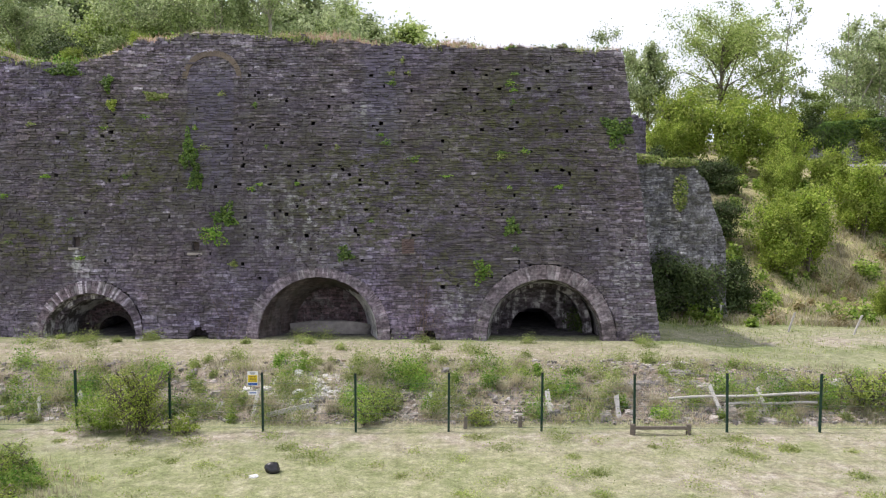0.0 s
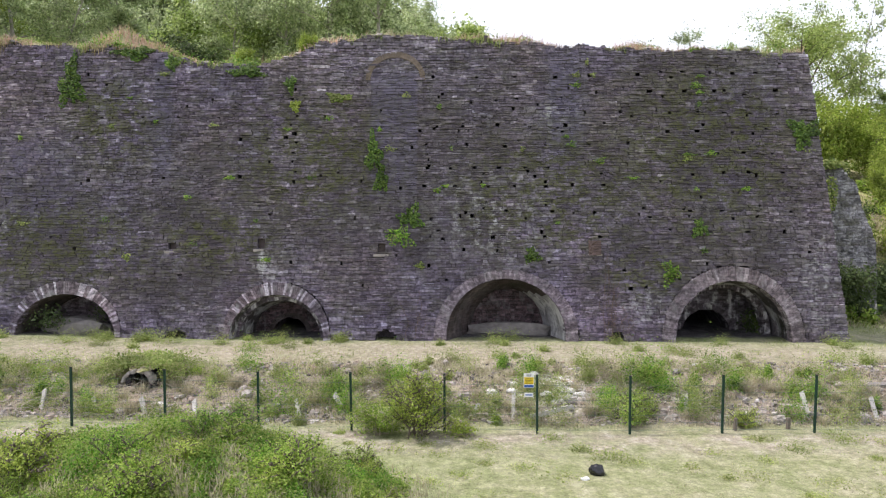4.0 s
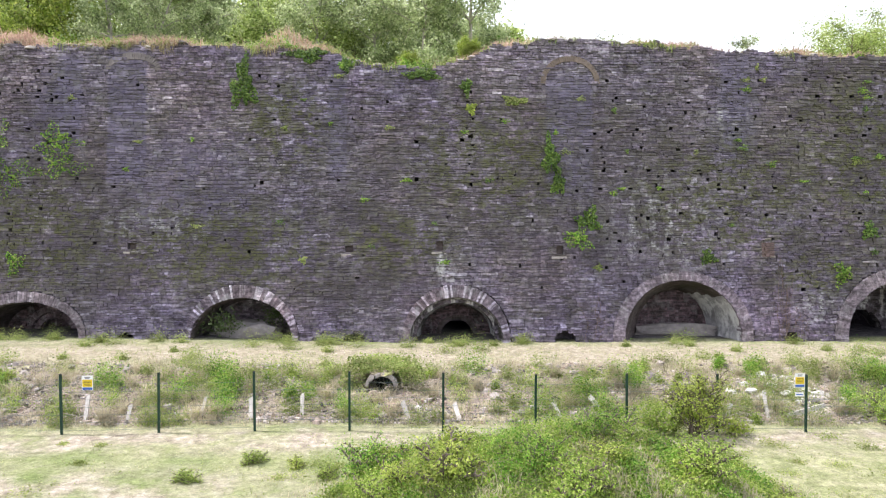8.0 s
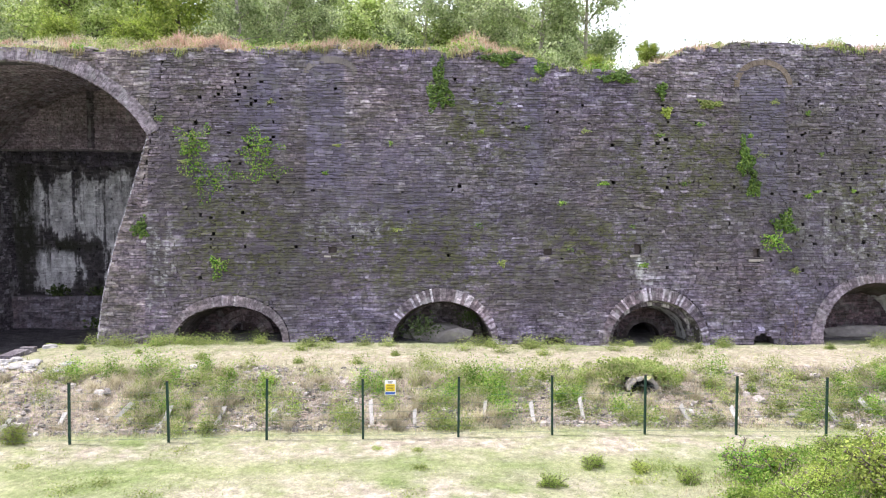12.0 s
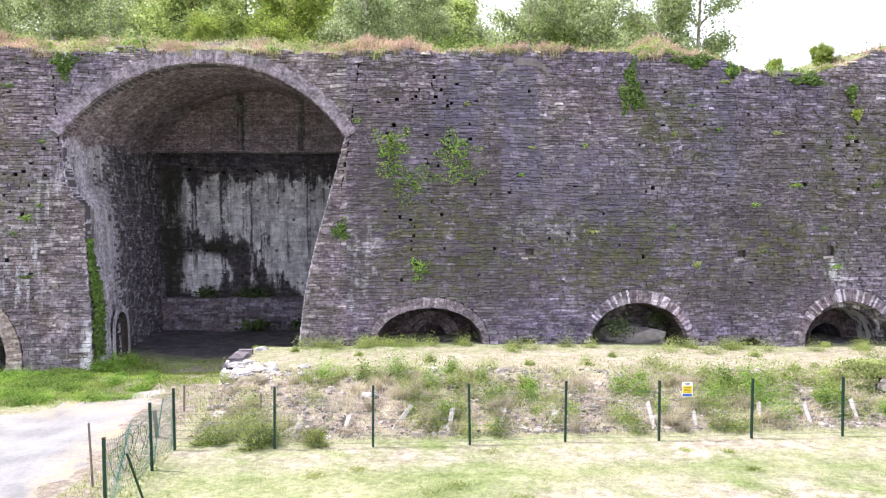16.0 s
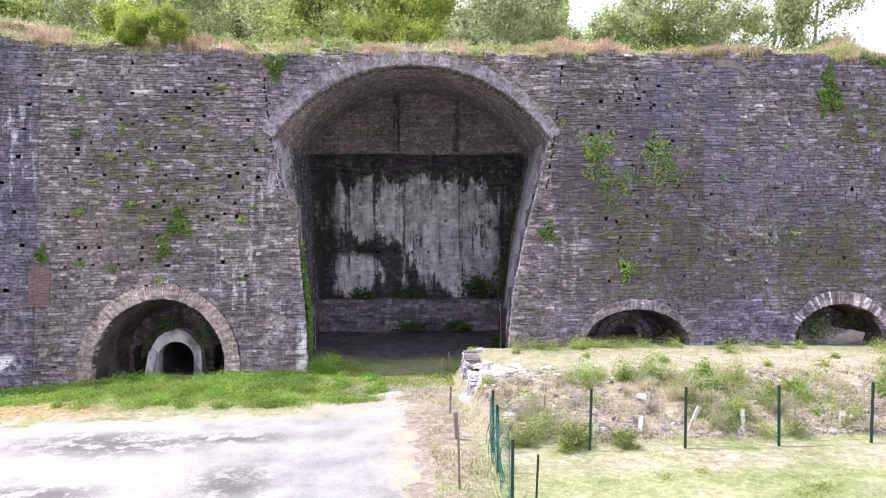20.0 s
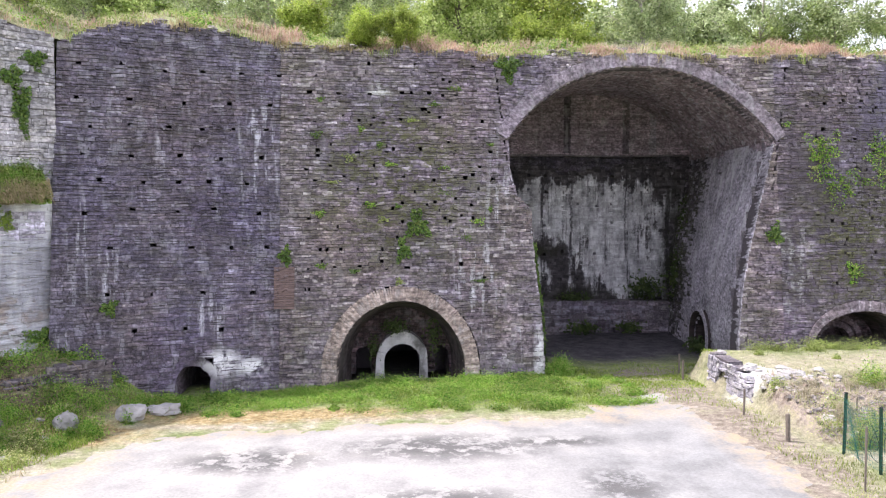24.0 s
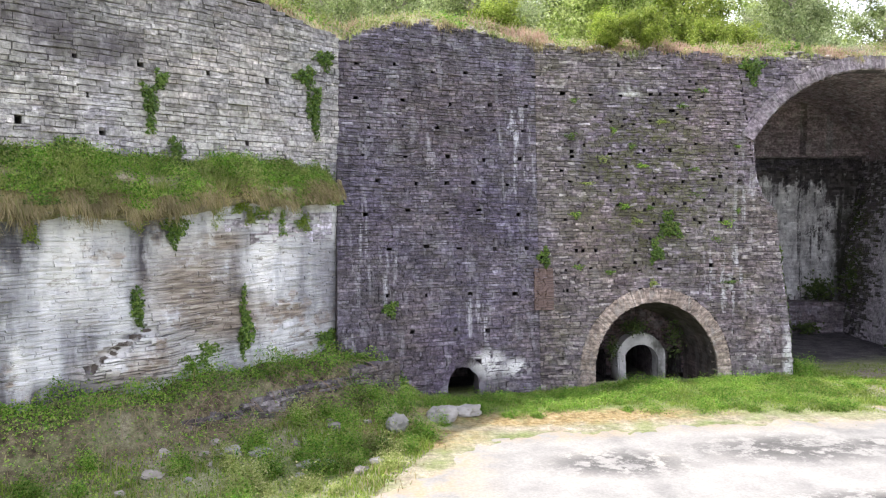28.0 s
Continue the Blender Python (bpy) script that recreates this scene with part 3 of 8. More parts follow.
M_nettle = leaf_mat("nettle_leaves", [(0.06, 0.15, 0.018), (0.12, 0.28, 0.03), (0.21, 0.4, 0.05), (0.33, 0.47, 0.09), (0.34, 0.33, 0.13)], 0.5)
M_straw = leaf_mat("dry_grass_blades", [(0.38, 0.34, 0.23), (0.47, 0.43, 0.3), (0.44, 0.385, 0.28), (0.55, 0.505, 0.38), (0.42, 0.41, 0.25)], 0.5, 0.8)
M_bracken = leaf_mat("dead_bracken", [(0.36, 0.22, 0.16), (0.48, 0.32, 0.25), (0.56, 0.41, 0.33), (0.42, 0.33, 0.23)], 0.4, 0.8)
M_grass = leaf_mat("grass_blades", [(0.2, 0.27, 0.07), (0.29, 0.36, 0.10), (0.39, 0.43, 0.16), (0.49, 0.47, 0.25)], 0.45, 0.7)
M_lush = leaf_mat("lush_grass", [(0.13, 0.22, 0.03), (0.2, 0.31, 0.045), (0.3, 0.4, 0.075), (0.42, 0.47, 0.14)], 0.5, 0.7)
M_bark = plain("bark", (0.13, 0.105, 0.085), 0.9, 0.4, 9, 0.8)
M_hang = leaf_mat("hanging_grass_blades", [(0.23, 0.2, 0.09), (0.36, 0.3, 0.165), (0.45, 0.37, 0.23), (0.25, 0.26, 0.09)], 0.4, 0.8)
M_birch_bark = plain("birch_bark", (0.36, 0.33, 0.29), 0.85, 0.5, 4, 0.5)
M_twig = plain("dry_twigs", (0.42, 0.37, 0.31), 0.9, 0.3)
M_green_steel = plain("green_coated_steel", (0.008, 0.038, 0.024), 0.45, 0.2, 20, 0.1)
M_wire = plain("fence_wire", (0.14, 0.2, 0.165), 0.4, 0.1)
M_wood = plain("grey_weathered_board", (0.46, 0.44, 0.41), 0.9, 0.3, 14, 0.6)
M_old_wood = plain("old_fence_wood", (0.17, 0.145, 0.12), 0.9, 0.4, 14, 0.6)
M_rock = plain("rubble_stone", (0.36, 0.33, 0.30), 0.92, 0.4, 5, 0.9)
M_pale_rock = plain("pale_limestone", (0.33, 0.32, 0.305), 0.92, 0.35, 4, 0.9)
M_yellow = plain("yellow_sign", (0.75, 0.55, 0.02), 0.5, 0.05)
M_white = plain("white_sign", (0.8, 0.8, 0.8), 0.5, 0.05)
M_black = plain("plain_black", (0.03, 0.03, 0.03), 0.6, 0.1)
M_blue = plain("blue_print", (0.05, 0.12, 0.4), 0.6, 0.1)
M_bag = plain("black_plastic", (0.012, 0.012, 0.014), 0.3, 0.2, 6, 0.4, spec=0.6)

# ---- helpers for meshes ----
rng = np.random.default_rng(7)


def mesh_np(name, V, F, material, smooth=False):
    me = bpy.data.meshes.new(name)
    me.from_pydata(np.asarray(V, float).reshape(-1, 3), [], F.tolist() if isinstance(F, np.ndarray) else [tuple(int(i) for i in f) for f in F])
    me.materials.append(material)
    if smooth:
        me.polygons.foreach_set("use_smooth", [True] * len(me.polygons))
    me.update()
    return me


def thing(name, label, category, group="", kind="", at=(0, 0, 0)):
    ob = new(name)
    ob.location = at
    return tagged(ob, label, category, group, kind)


def solo(name, me, label, category, group="", kind=""):
    return tagged(new(name, me), label, category, group, kind)


def child(name, me, parent, label=""):
    """A mesh in world coordinates, linked under a thing or a part."""
    ob = new(name, me)
    ob.parent = parent
    up, off = parent, Vector((0, 0, 0))
    while up:
        off, up = off + Vector(up.location), up.parent
    ob.location = -off
    return tagged(ob, label)


def part(name, bm, material, parent, label=""):
    me = bpy.data.meshes.new(name)
    bm.to_mesh(me)
    bm.free()
    me.materials.append(material)
    ob = new(name, me)
    ob.parent = parent
    return tagged(ob, label)


def box_bm(x0, x1, y0, y1, z0, z1, bevel=0.0, m=None, jitter=0.0):
    bm = bmesh.new()
    bmesh.ops.create_cube(bm, size=1)
    for v in bm.verts:
        v.co = Vector(((x0 + x1) / 2 + v.co.x * (x1 - x0), (y0 + y1) / 2 + v.co.y * (y1 - y0), (z0 + z1) / 2 + v.co.z * (z1 - z0)))
        if jitter:
            v.co += Vector([random.uniform(-jitter, jitter) for _ in range(3)])
    if bevel:
        bmesh.ops.bevel(bm, geom=bm.edges[:], offset=bevel, segments=2, affect="EDGES")
    if m:
        bm.transform(m)
    return bm


def tubes(paths, sides=6):
    """Tapered tubes along lists of (x, y, z, radius): vertices and faces."""
    V, F = [], []
    for p in paths:
        p = np.asarray(p, float)
        d = np.gradient(p[:, :3], axis=0)
        d /= np.linalg.norm(d, axis=1)[:, None] + 1e-9
        a = np.cross(d, (0.31, 0.87, 0.12) if abs(d[0][1]) < 0.9 else (1, 0, 0.1))
        a /= np.linalg.norm(a, axis=1)[:, None] + 1e-9
        b = np.cross(d, a)
        base = len(V)
        for q, ai, bi in zip(p, a, b):
            for s in range(sides):
                w = 2 * math.pi * s / sides
                V.append(q[:3] + q[3] * (ai * math.cos(w) + bi * math.sin(w)))
        for i in range(len(p) - 1):
            for s in range(sides):
                t = (s + 1) % sides
                F.append((base + i * sides + s, base + i * sides + t, base + (i + 1) * sides + t, base + (i + 1) * sides + s))
        n = base + (len(p) - 1) * sides
        F.append(tuple(n + s for s in range(sides)))
    return V, F


def leaves(P, N, size, spread=0.8, lean=0.0, aspect=1.5):
    """Small folded leaves at the points P, facing about N. size: one number or one a leaf."""
    n = len(P)
    size = np.broadcast_to(np.asarray(size, float), (n,))[:, None]
    d = np.asarray(N, float) + rng.normal(0, spread, (n, 3))
    d /= np.linalg.norm(d, axis=1)[:, None] + 1e-9
    t = np.cross(d, rng.normal(0, 1, (n, 3)) + np.array((0, 0, lean)))
    t /= np.linalg.norm(t, axis=1)[:, None] + 1e-9
    s = np.cross(d, t)
    w = size * rng.uniform(0.35, 0.6, (n, 1))
    L = w * aspect
    V = np.stack([P - t * L, P + s * w - d * w * 0.25, P + t * L, P - s * w - d * w * 0.25], 1).reshape(-1, 3)
    return V, np.arange(4 * n).reshape(n, 4)


def blades(P, height, width=0.02, bend=0.5, lean=(0, 0, 0)):
    """Grass blades rooted at P: a narrow quad and a tip each."""
    n = len(P)
    h = np.broadcast_to(np.asarray(height, float), (n,)) * rng.uniform(0.55, 1.25, n)
    a = rng.uniform(0, 2 * math.pi, n)
    side = np.stack([np.cos(a), np.sin(a), 0 * a], 1) * width
    out = np.stack([np.cos(a + 1.57), np.sin(a + 1.57), 0 * a], 1) * (h * bend * rng.uniform(0.2, 1.2, n))[:, None] + np.asarray(lean) * h[:, None]
    up = np.stack([0 * h, 0 * h, h], 1)
    m = P + up * 0.6 + out * 0.35
    V = np.stack([P - side, P + side, m + side * 0.7, m - side * 0.7, P + up + out], 1).reshape(-1, 3)
    i = 5 * np.arange(n)
    Q = np.stack([i, i + 1, i + 2, i + 3], 1).tolist() + np.stack([i + 3, i + 2, i + 4], 1).tolist()
    return V, Q


def blades_mesh(name, P, height, width, bend, material, lean=(0, 0, 0)):
    V, F = blades(P, height, width, bend, lean)
    me = bpy.data.meshes.new(name)
    me.from_pydata(V, [], F)
    me.materials.append(material)
    return me


def ss(a, b, v):
    t = np.clip((np.asarray(v, float) - a) / (b - a), 0, 1)
    return t * t * (3 - 2 * t)


def wob(x, y, s=1.0):
    """A cheap smooth unevenness, about -1 to 1."""
    x, y = np.asarray(x, float) * s, np.asarray(y, float) * s
    return (np.sin(1.3 * x + 0.7 * y) + np.sin(2.9 * x - 1.7 * y + 1.1) * 0.6 + np.sin(0.6 * x + 3.1 * y + 2.3) * 0.6 + np.sin(5.3 * x + 4.1 * y) * 0.35 + np.sin(8.7 * y - 6.1 * x + 0.5) * 0.25) / 2.2


# ---- the plan ----
BASE_X = [-59.3, -57, -55, -52.3, -48.5, -43.5, -39, -34, -31, -27, -20, -15, -10, -2, 3, 9]
BASE_Y = [26.35, 27.0, 27.7, 28.36, 28.58, 28.8, 29.1, 29.15, 28.9, 29.1, 29.08, 28.82, 28.7, 28.58, 28.3, 28.2]
TOP_X = [-59.3, -57.4, -55.6, -53.9, -52, -50, -47.8, -44, -41, -35, -32.8, -29.3, -25, -20.6, -19.2, -17.9, -16.5, -14.3, -13.2, -12.2, -10.2, -8.6, -6.4, -1.9, 2.1, 3.9, 7.1]
TOP_Z = [12.0, 12.85, 12.95, 12.75, 12.5, 12.35, 12.35, 12.25, 12.4, 12.4, 12.4, 12.45, 12.6, 12.45, 12.4, 12.0, 11.75, 11.7, 12.1, 12.6, 12.8, 12.9, 12.7, 12.4, 12.2, 12.28, 12.05]
BATTER = 0.12


def wall_y(x, z):
    return np.interp(x, BASE_X, BASE_Y) + BATTER * np.asarray(z, float) + 0.035 * wob(x, z, 0.8)


def wall_top(x):
    return np.interp(x, TOP_X, TOP_Z) + 0.08 * wob(x, 0, 2.3) + 0.06 * wob(x, 2, 6.1)


CORNER = np.array((-59.25, 27.45))  # where the angled wall meets the straight one
ALONG = np.array((-0.755, -0.656))
OUT = np.array((0.656, -0.755))


def lawn_z(x, y):
    return 0.25 * ss(-2, -22, x) - 0.1 * ss(-38, -42, x) + 0.03 * wob(x, y, 0.5)


def mound_z(x, y):
    cx, cy = -12.6, 14.2
    d = np.hypot((np.asarray(x) - cx) / 6.2, (np.asarray(y) - cy) / 3.9)
    return 1.55 * (1 - ss(0.0, 1.0, d)) * (1 + 0.12 * wob(x, y, 1.1))


def ground_z(x, y):
    x, y = np.asarray(x, float), np.asarray(y, float)
    z = lawn_z(x, y) + mound_z(x, y)
    # terrace and its rubble bank
    top = 0.9 + 0.3 * ss(-14, -33, x)
    up = np.interp(y, [20.2, 21.0, 22.4, 24.0, 25.5], [0, 0.2, 0.66, 0.93, 1.0])
    inside = ss(-37.2, -36.75, x) * (1 - ss(28.9, 29.4, y) * (1 - ss(-33.2, -32.7, x)))
    rough = (0.1 * wob(x, y, 1.9) + 0.08 * wob(y, x, 4.3)) * ss(20.3, 21.2, y) * (1 - ss(23.6, 25.5, y))
    z = z + inside * (1 - ss(8.8, 11, x) * 0.25) * (up * (top - lawn_z(x, y)) + rough + 0.02 * wob(x, y, 2.5) * ss(25, 26, y))
    # scoop before the culvert mouth
    z = z - 0.6 * (1 - ss(0.65, 1.05, np.hypot((x + 16.45) / 0.42, (y - 23.05) / 1.1)))
    # strip of grass and the foot of the wall beside the yard
    z = z + (1 - inside) * (np.interp(x, [-57, -52, -49], [-0.08, -0.05, 0.18]) * ss(25.0, 28.6, y) * (1 - ss(-42.5, -39.5, x)) - 0.1 * ss(29, 33, y) - 0.42 * ss(29.0, 30.0, y) * ss(-50.8, -50.2, x) * (1 - ss(-45.8, -45.2, x)))
    # bank under the angled wall
    rx, ry = x - CORNER[0], y - CORNER[1]
    off = rx * OUT[0] + ry * OUT[1]
    along = rx * ALONG[0] + ry * ALONG[1]
    bank = np.interp(off, [-1, 0.3, 1.75, 2.05, 3.2, 4.6], [2.0, 1.85, 1.45, 0.62, 0.4, 0.12]) * ss(-3.5, 0.6, along) * (1 + 0.1 * wob(x, y, 1.7))
    z = z + (1 - inside) * np.where(off > 5, 0, bank) * ss(5.0, 4.0, off)
    # hillside past the wall's end
    steep = np.interp(y - 0.25 * np.clip(x - 12, -3, 40), [34.5, 37, 41, 46, 56, 72, 100, 400], [0, 0.6, 3.2, 5.6, 9.0, 11.5, 14, 22])
    z = z + ss(8.6, 11.5, x) * steep * (1 + 0.05 * wob(x, y, 0.4))
    return z


def heights_grid(xs, ys, fz):
    X, Y = np.meshgrid(xs, ys)
    V = np.stack([X, Y, fz(X, Y)], -1).reshape(-1, 3)
    nx = len(xs)
    i = (np.arange(len(ys) - 1)[:, None] * nx + np.arange(nx - 1)[None, :]).reshape(-1)
    return V, np.stack([i, i + 1, i + nx + 1, i + nx], 1)


xs = np.concatenate([[-900, -500, -260, -150, -110, -90], np.arange(-78, 30, 0.25), np.arange(30, 60, 1.5), [64, 75, 90, 120, 180, 300, 550, 900]])
ys = np.concatenate([[-900, -500, -250, -120, -60, -30, -10, -2, 2, 5, 8], np.arange(10, 46, 0.25), np.arange(46, 76, 1.5), [80, 95, 120, 160, 240, 400, 700, 1000]])
gV, gF = heights_grid(xs, ys, ground_z)
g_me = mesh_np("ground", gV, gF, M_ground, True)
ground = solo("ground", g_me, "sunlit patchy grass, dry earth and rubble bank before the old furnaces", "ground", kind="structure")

# upper ground behind the wall tops
up_x = np.concatenate([np.linspace(-140, -80, 8), np.arange(-79, 7.0, 0.4)])


def upper_edge(x):
    """y of the wall tops, and the height of the ground there."""
    left = CORNER[1] + (x - CORNER[0]) * ALONG[1] / ALONG[0]
    y = np.where(x < CORNER[0], left, np.interp(x, BASE_X, BASE_Y) + BATTER * 12.2)
    z = np.where(x < CORNER[0], np.interp(x, [-75, -66, -63, -61, -59.3], [14.4, 13.9, 13.2, 12.6, 12.1]), wall_top(x))
    return y, z


def upper_z(x, v):
    y, z = upper_edge(x)
    rise = np.interp(v, [0, 0.5, 1.5, 3, 6, 12, 30, 60, 400], [-0.12, 0.12, 0.55, 0.9, 1.25, 1.6, 2.1, 2.6, 6])
    return y + v, z + rise * np.interp(x, [-60, -33, -28, -20, 7], [1.0, 1.0, 0.55, 0.3, 0.25]) + (0.1 * wob(x, v, 0.9) + 0.5 * np.exp(-((x + 20.6) / 1.1) ** 2)) * np.clip(v, 0, 1)


vs = np.array([0.12, 0.5, 1, 1.8, 3, 4.5, 6.5, 9, 12, 16, 22, 30, 45, 70, 120, 250, 500])
UX, UV = np.meshgrid(up_x, vs)
uy, uz = upper_z(UX, UV)
uV = np.stack([UX, uy, uz], -1).reshape(-1, 3)
nx = len(up_x)
ui = (np.arange(len(vs) - 1)[:, None] * nx + np.arange(nx - 1)[None, :]).reshape(-1)
solo("ground_upper", mesh_np("ground_upper", uV, np.stack([ui, ui + 1, ui + nx + 1, ui + nx], 1), M_ground, True),
     "rough grass on top of the bank behind the furnace wall", "ground", kind="structure")

# ---- openings ----
# name: middle, inner half width, inner rise, springing height, ring thickness across and up
ARCHES = {"east": (3.88, 2.2, 2.28, 0.95, 0.54, 0.57), "second": (-4.83, 2.3, 2.2, 1.08, 0.5, 0.36), "third": (-13.76, 1.84, 1.68, 0.95, 0.28, 0.52),
          "fourth": (-22.08, 1.95, 1.6, 1.03, 0.24, 0.53), "fifth": (-30.25, 2.05, 1.35, 1.18, 0.25, 0.42), "west": (-48.0, 2.3, 2.48, 0.66, 0.56, 0.55)}


def in_arch(u, z, a, grow=1.0):
    cx, w, r, cz, tx, tz = a
    d = np.hypot((u - cx) / (w + tx * grow), (z - cz) / (r + tz * grow))
    return np.where(z > cz, d < 1, np.abs(u - cx) < w + tx * grow)


BIG_L_Z = [0, 2.4, 4.7, 6.37, 6.94, 7.9, 9.1]
BIG_L_X = [-42.7, -42.8, -43.05, -43.13, -43.65, -43.9, -43.97]
BIG_R_Z = [0, 1.35, 3.16, 5.1, 7.26, 9.1]
BIG_R_X = [-35.1, -35.18, -34.98, -34.55, -33.94, -33.45]
BIG_C, BIG_W, BIG_S, BIG_R = -38.7, 5.26, 9.1, 2.86  # the arch: middle, half width, springing, rise
BIG_RAD = (BIG_W ** 2 + BIG_R ** 2) / (2 * BIG_R)
BIG_CZ = BIG_S + BIG_R - BIG_RAD


def in_big(u, z, grow=0.0):
    side = (u > np.interp(z, BIG_L_Z, BIG_L_X)) & (u < np.interp(z, BIG_R_Z, BIG_R_X))
    d = np.hypot(u - BIG_C, z - BIG_CZ) < BIG_RAD + grow
    return np.where(z > BIG_S, d & (np.abs(u - BIG_C) < BIG_W + grow), side)


HOLES = []  # putlog holes: u, z, half width


def hole_row(z, u0, step, count, jit=0.12):
    for i in range(count):
        HOLES.append((u0 + i * step + random.uniform(-jit, jit), z + random.uniform(-0.06, 0.06), random.uniform(0.055, 0.09)))


EAST_HOLES = ((11.35, 1.2, 0.95, 5), (10.55, 0.9, 1.2, 5), (9.78, 1.6, 1.02, 5), (9.05, 1.4, 1.3, 4), (8.2, 2.2, 1.1, 4), (7.4, 2.5, 1.1, 4), (5.9, 2.2, 1.3, 4), (5.1, 1.5, 1.5, 4))
MIDDLE_HOLES = ((11.2, -7.6, 1.55, 5), (10.3, -7.3, 1.0, 4), (9.3, -7.8, 1.35, 6), (8.5, -8.0, 1.6, 6), (7.6, -7.9, 0.95, 6), (6.9, -7.9, 1.15, 7), (5.9, -6.5, 1.7, 4), (4.9, -7.4, 2.1, 4),
              (2.9, -0.1, 0.75, 2), (9.6, -20.8, 1.5, 4), (8.7, -15.2, 0.9, 3), (7.2, -24.5, 3.1, 4), (10.5, -31.5, 1.6, 3), (9.2, -31.8, 0.8, 4))
WEST_HOLES = ((10.7, -51.3, 1.1, 6), (9.75, -51.0, 1.5, 5), (8.55, -50.9, 1.25, 6), (7.6, -51.2, 1.1, 6), (6.65, -50.7, 1.35, 5), (4.4, -49.6, 1.9, 3), (11.3, -58.7, 1.25, 6), (10.2, -58.6, 1.5, 5),
              (9.3, -58.2, 1.1, 6), (8.3, -58.4, 1.35, 5), (7.4, -57.9, 1.1, 5), (6.4, -58.3, 1.3, 5), (5.2, -57.6, 1.2, 5), (3.6, -57.8, 1.5, 4), (2.4, -56.8, 1.3, 3))
for z, u0, step, count in EAST_HOLES + MIDDLE_HOLES + WEST_HOLES:
    hole_row(z, u0, step, count)
for i in range(11):  # a fissure of lost stones
    HOLES.append((-13.2 + 0.12 * math.sin(i * 1.9) + random.uniform(-0.06, 0.06), 7.1 + 0.36 * i, random.uniform(0.035, 0.09)))
for i in range(190):  # stones lost here and there
    HOLES.append((random.choice((random.uniform(-33, 7), random.uniform(-51.5, -44.5), random.uniform(-10, 6))), random.uniform(3.0, 11.9), random.uniform(0.025, 0.07)))
for i in range(40):  # broken joints beside the great arch
    HOLES.append((random.gauss(-29.6, 1.2), random.uniform(3.5, 11.5), random.uniform(0.03, 0.08)))
for line_ in ([(-44.49, 12.11), (-44.3, 10.61), (-44.1, 8.7), (-43.81, 7.22)], [(-32.89, 12.07), (-33.11, 10.52), (-33.28, 9.2), (-33.61, 7.22)]):  # open seams beside the great arch
    for i in range(34):
        z = line_[0][1] + (line_[-1][1] - line_[0][1]) * i / 33
        u = float(np.interp(-z, [-q[1] for q in line_], [q[0] for q in line_]))
        if random.random() < 0.8:
            HOLES.append((u + random.uniform(-0.02, 0.02), z, random.uniform(0.02, 0.035)))
SQUARE = [(-9.69, 4.43), (-1.36, 4.46), (-26.35, 4.64), (-17.95, 4.54), (-14.4, 4.62)]  # larger sockets
LOW = [(-9.5, 0.4, 1.32), (-0.55, 0.27, 1.28), (-17.75, 0.42, 1.3), (-26.5, 0.33, 1.32)]  # low drains: middle, half width, top


def wall_open(u, z):
    """Where the straight wall is missing."""
    m = in_big(u, z)
    for a in ARCHES.values():
        m = m | in_arch(u, z, a)
    for cx, w, top in LOW:
        m = m | (np.hypot((u - cx) / w, np.maximum(z - top + 0.32, 0) / 0.32) < 1) & (z < top)
    return m | ((np.abs(u + 55.1) < 0.62) & (z < 1.34))


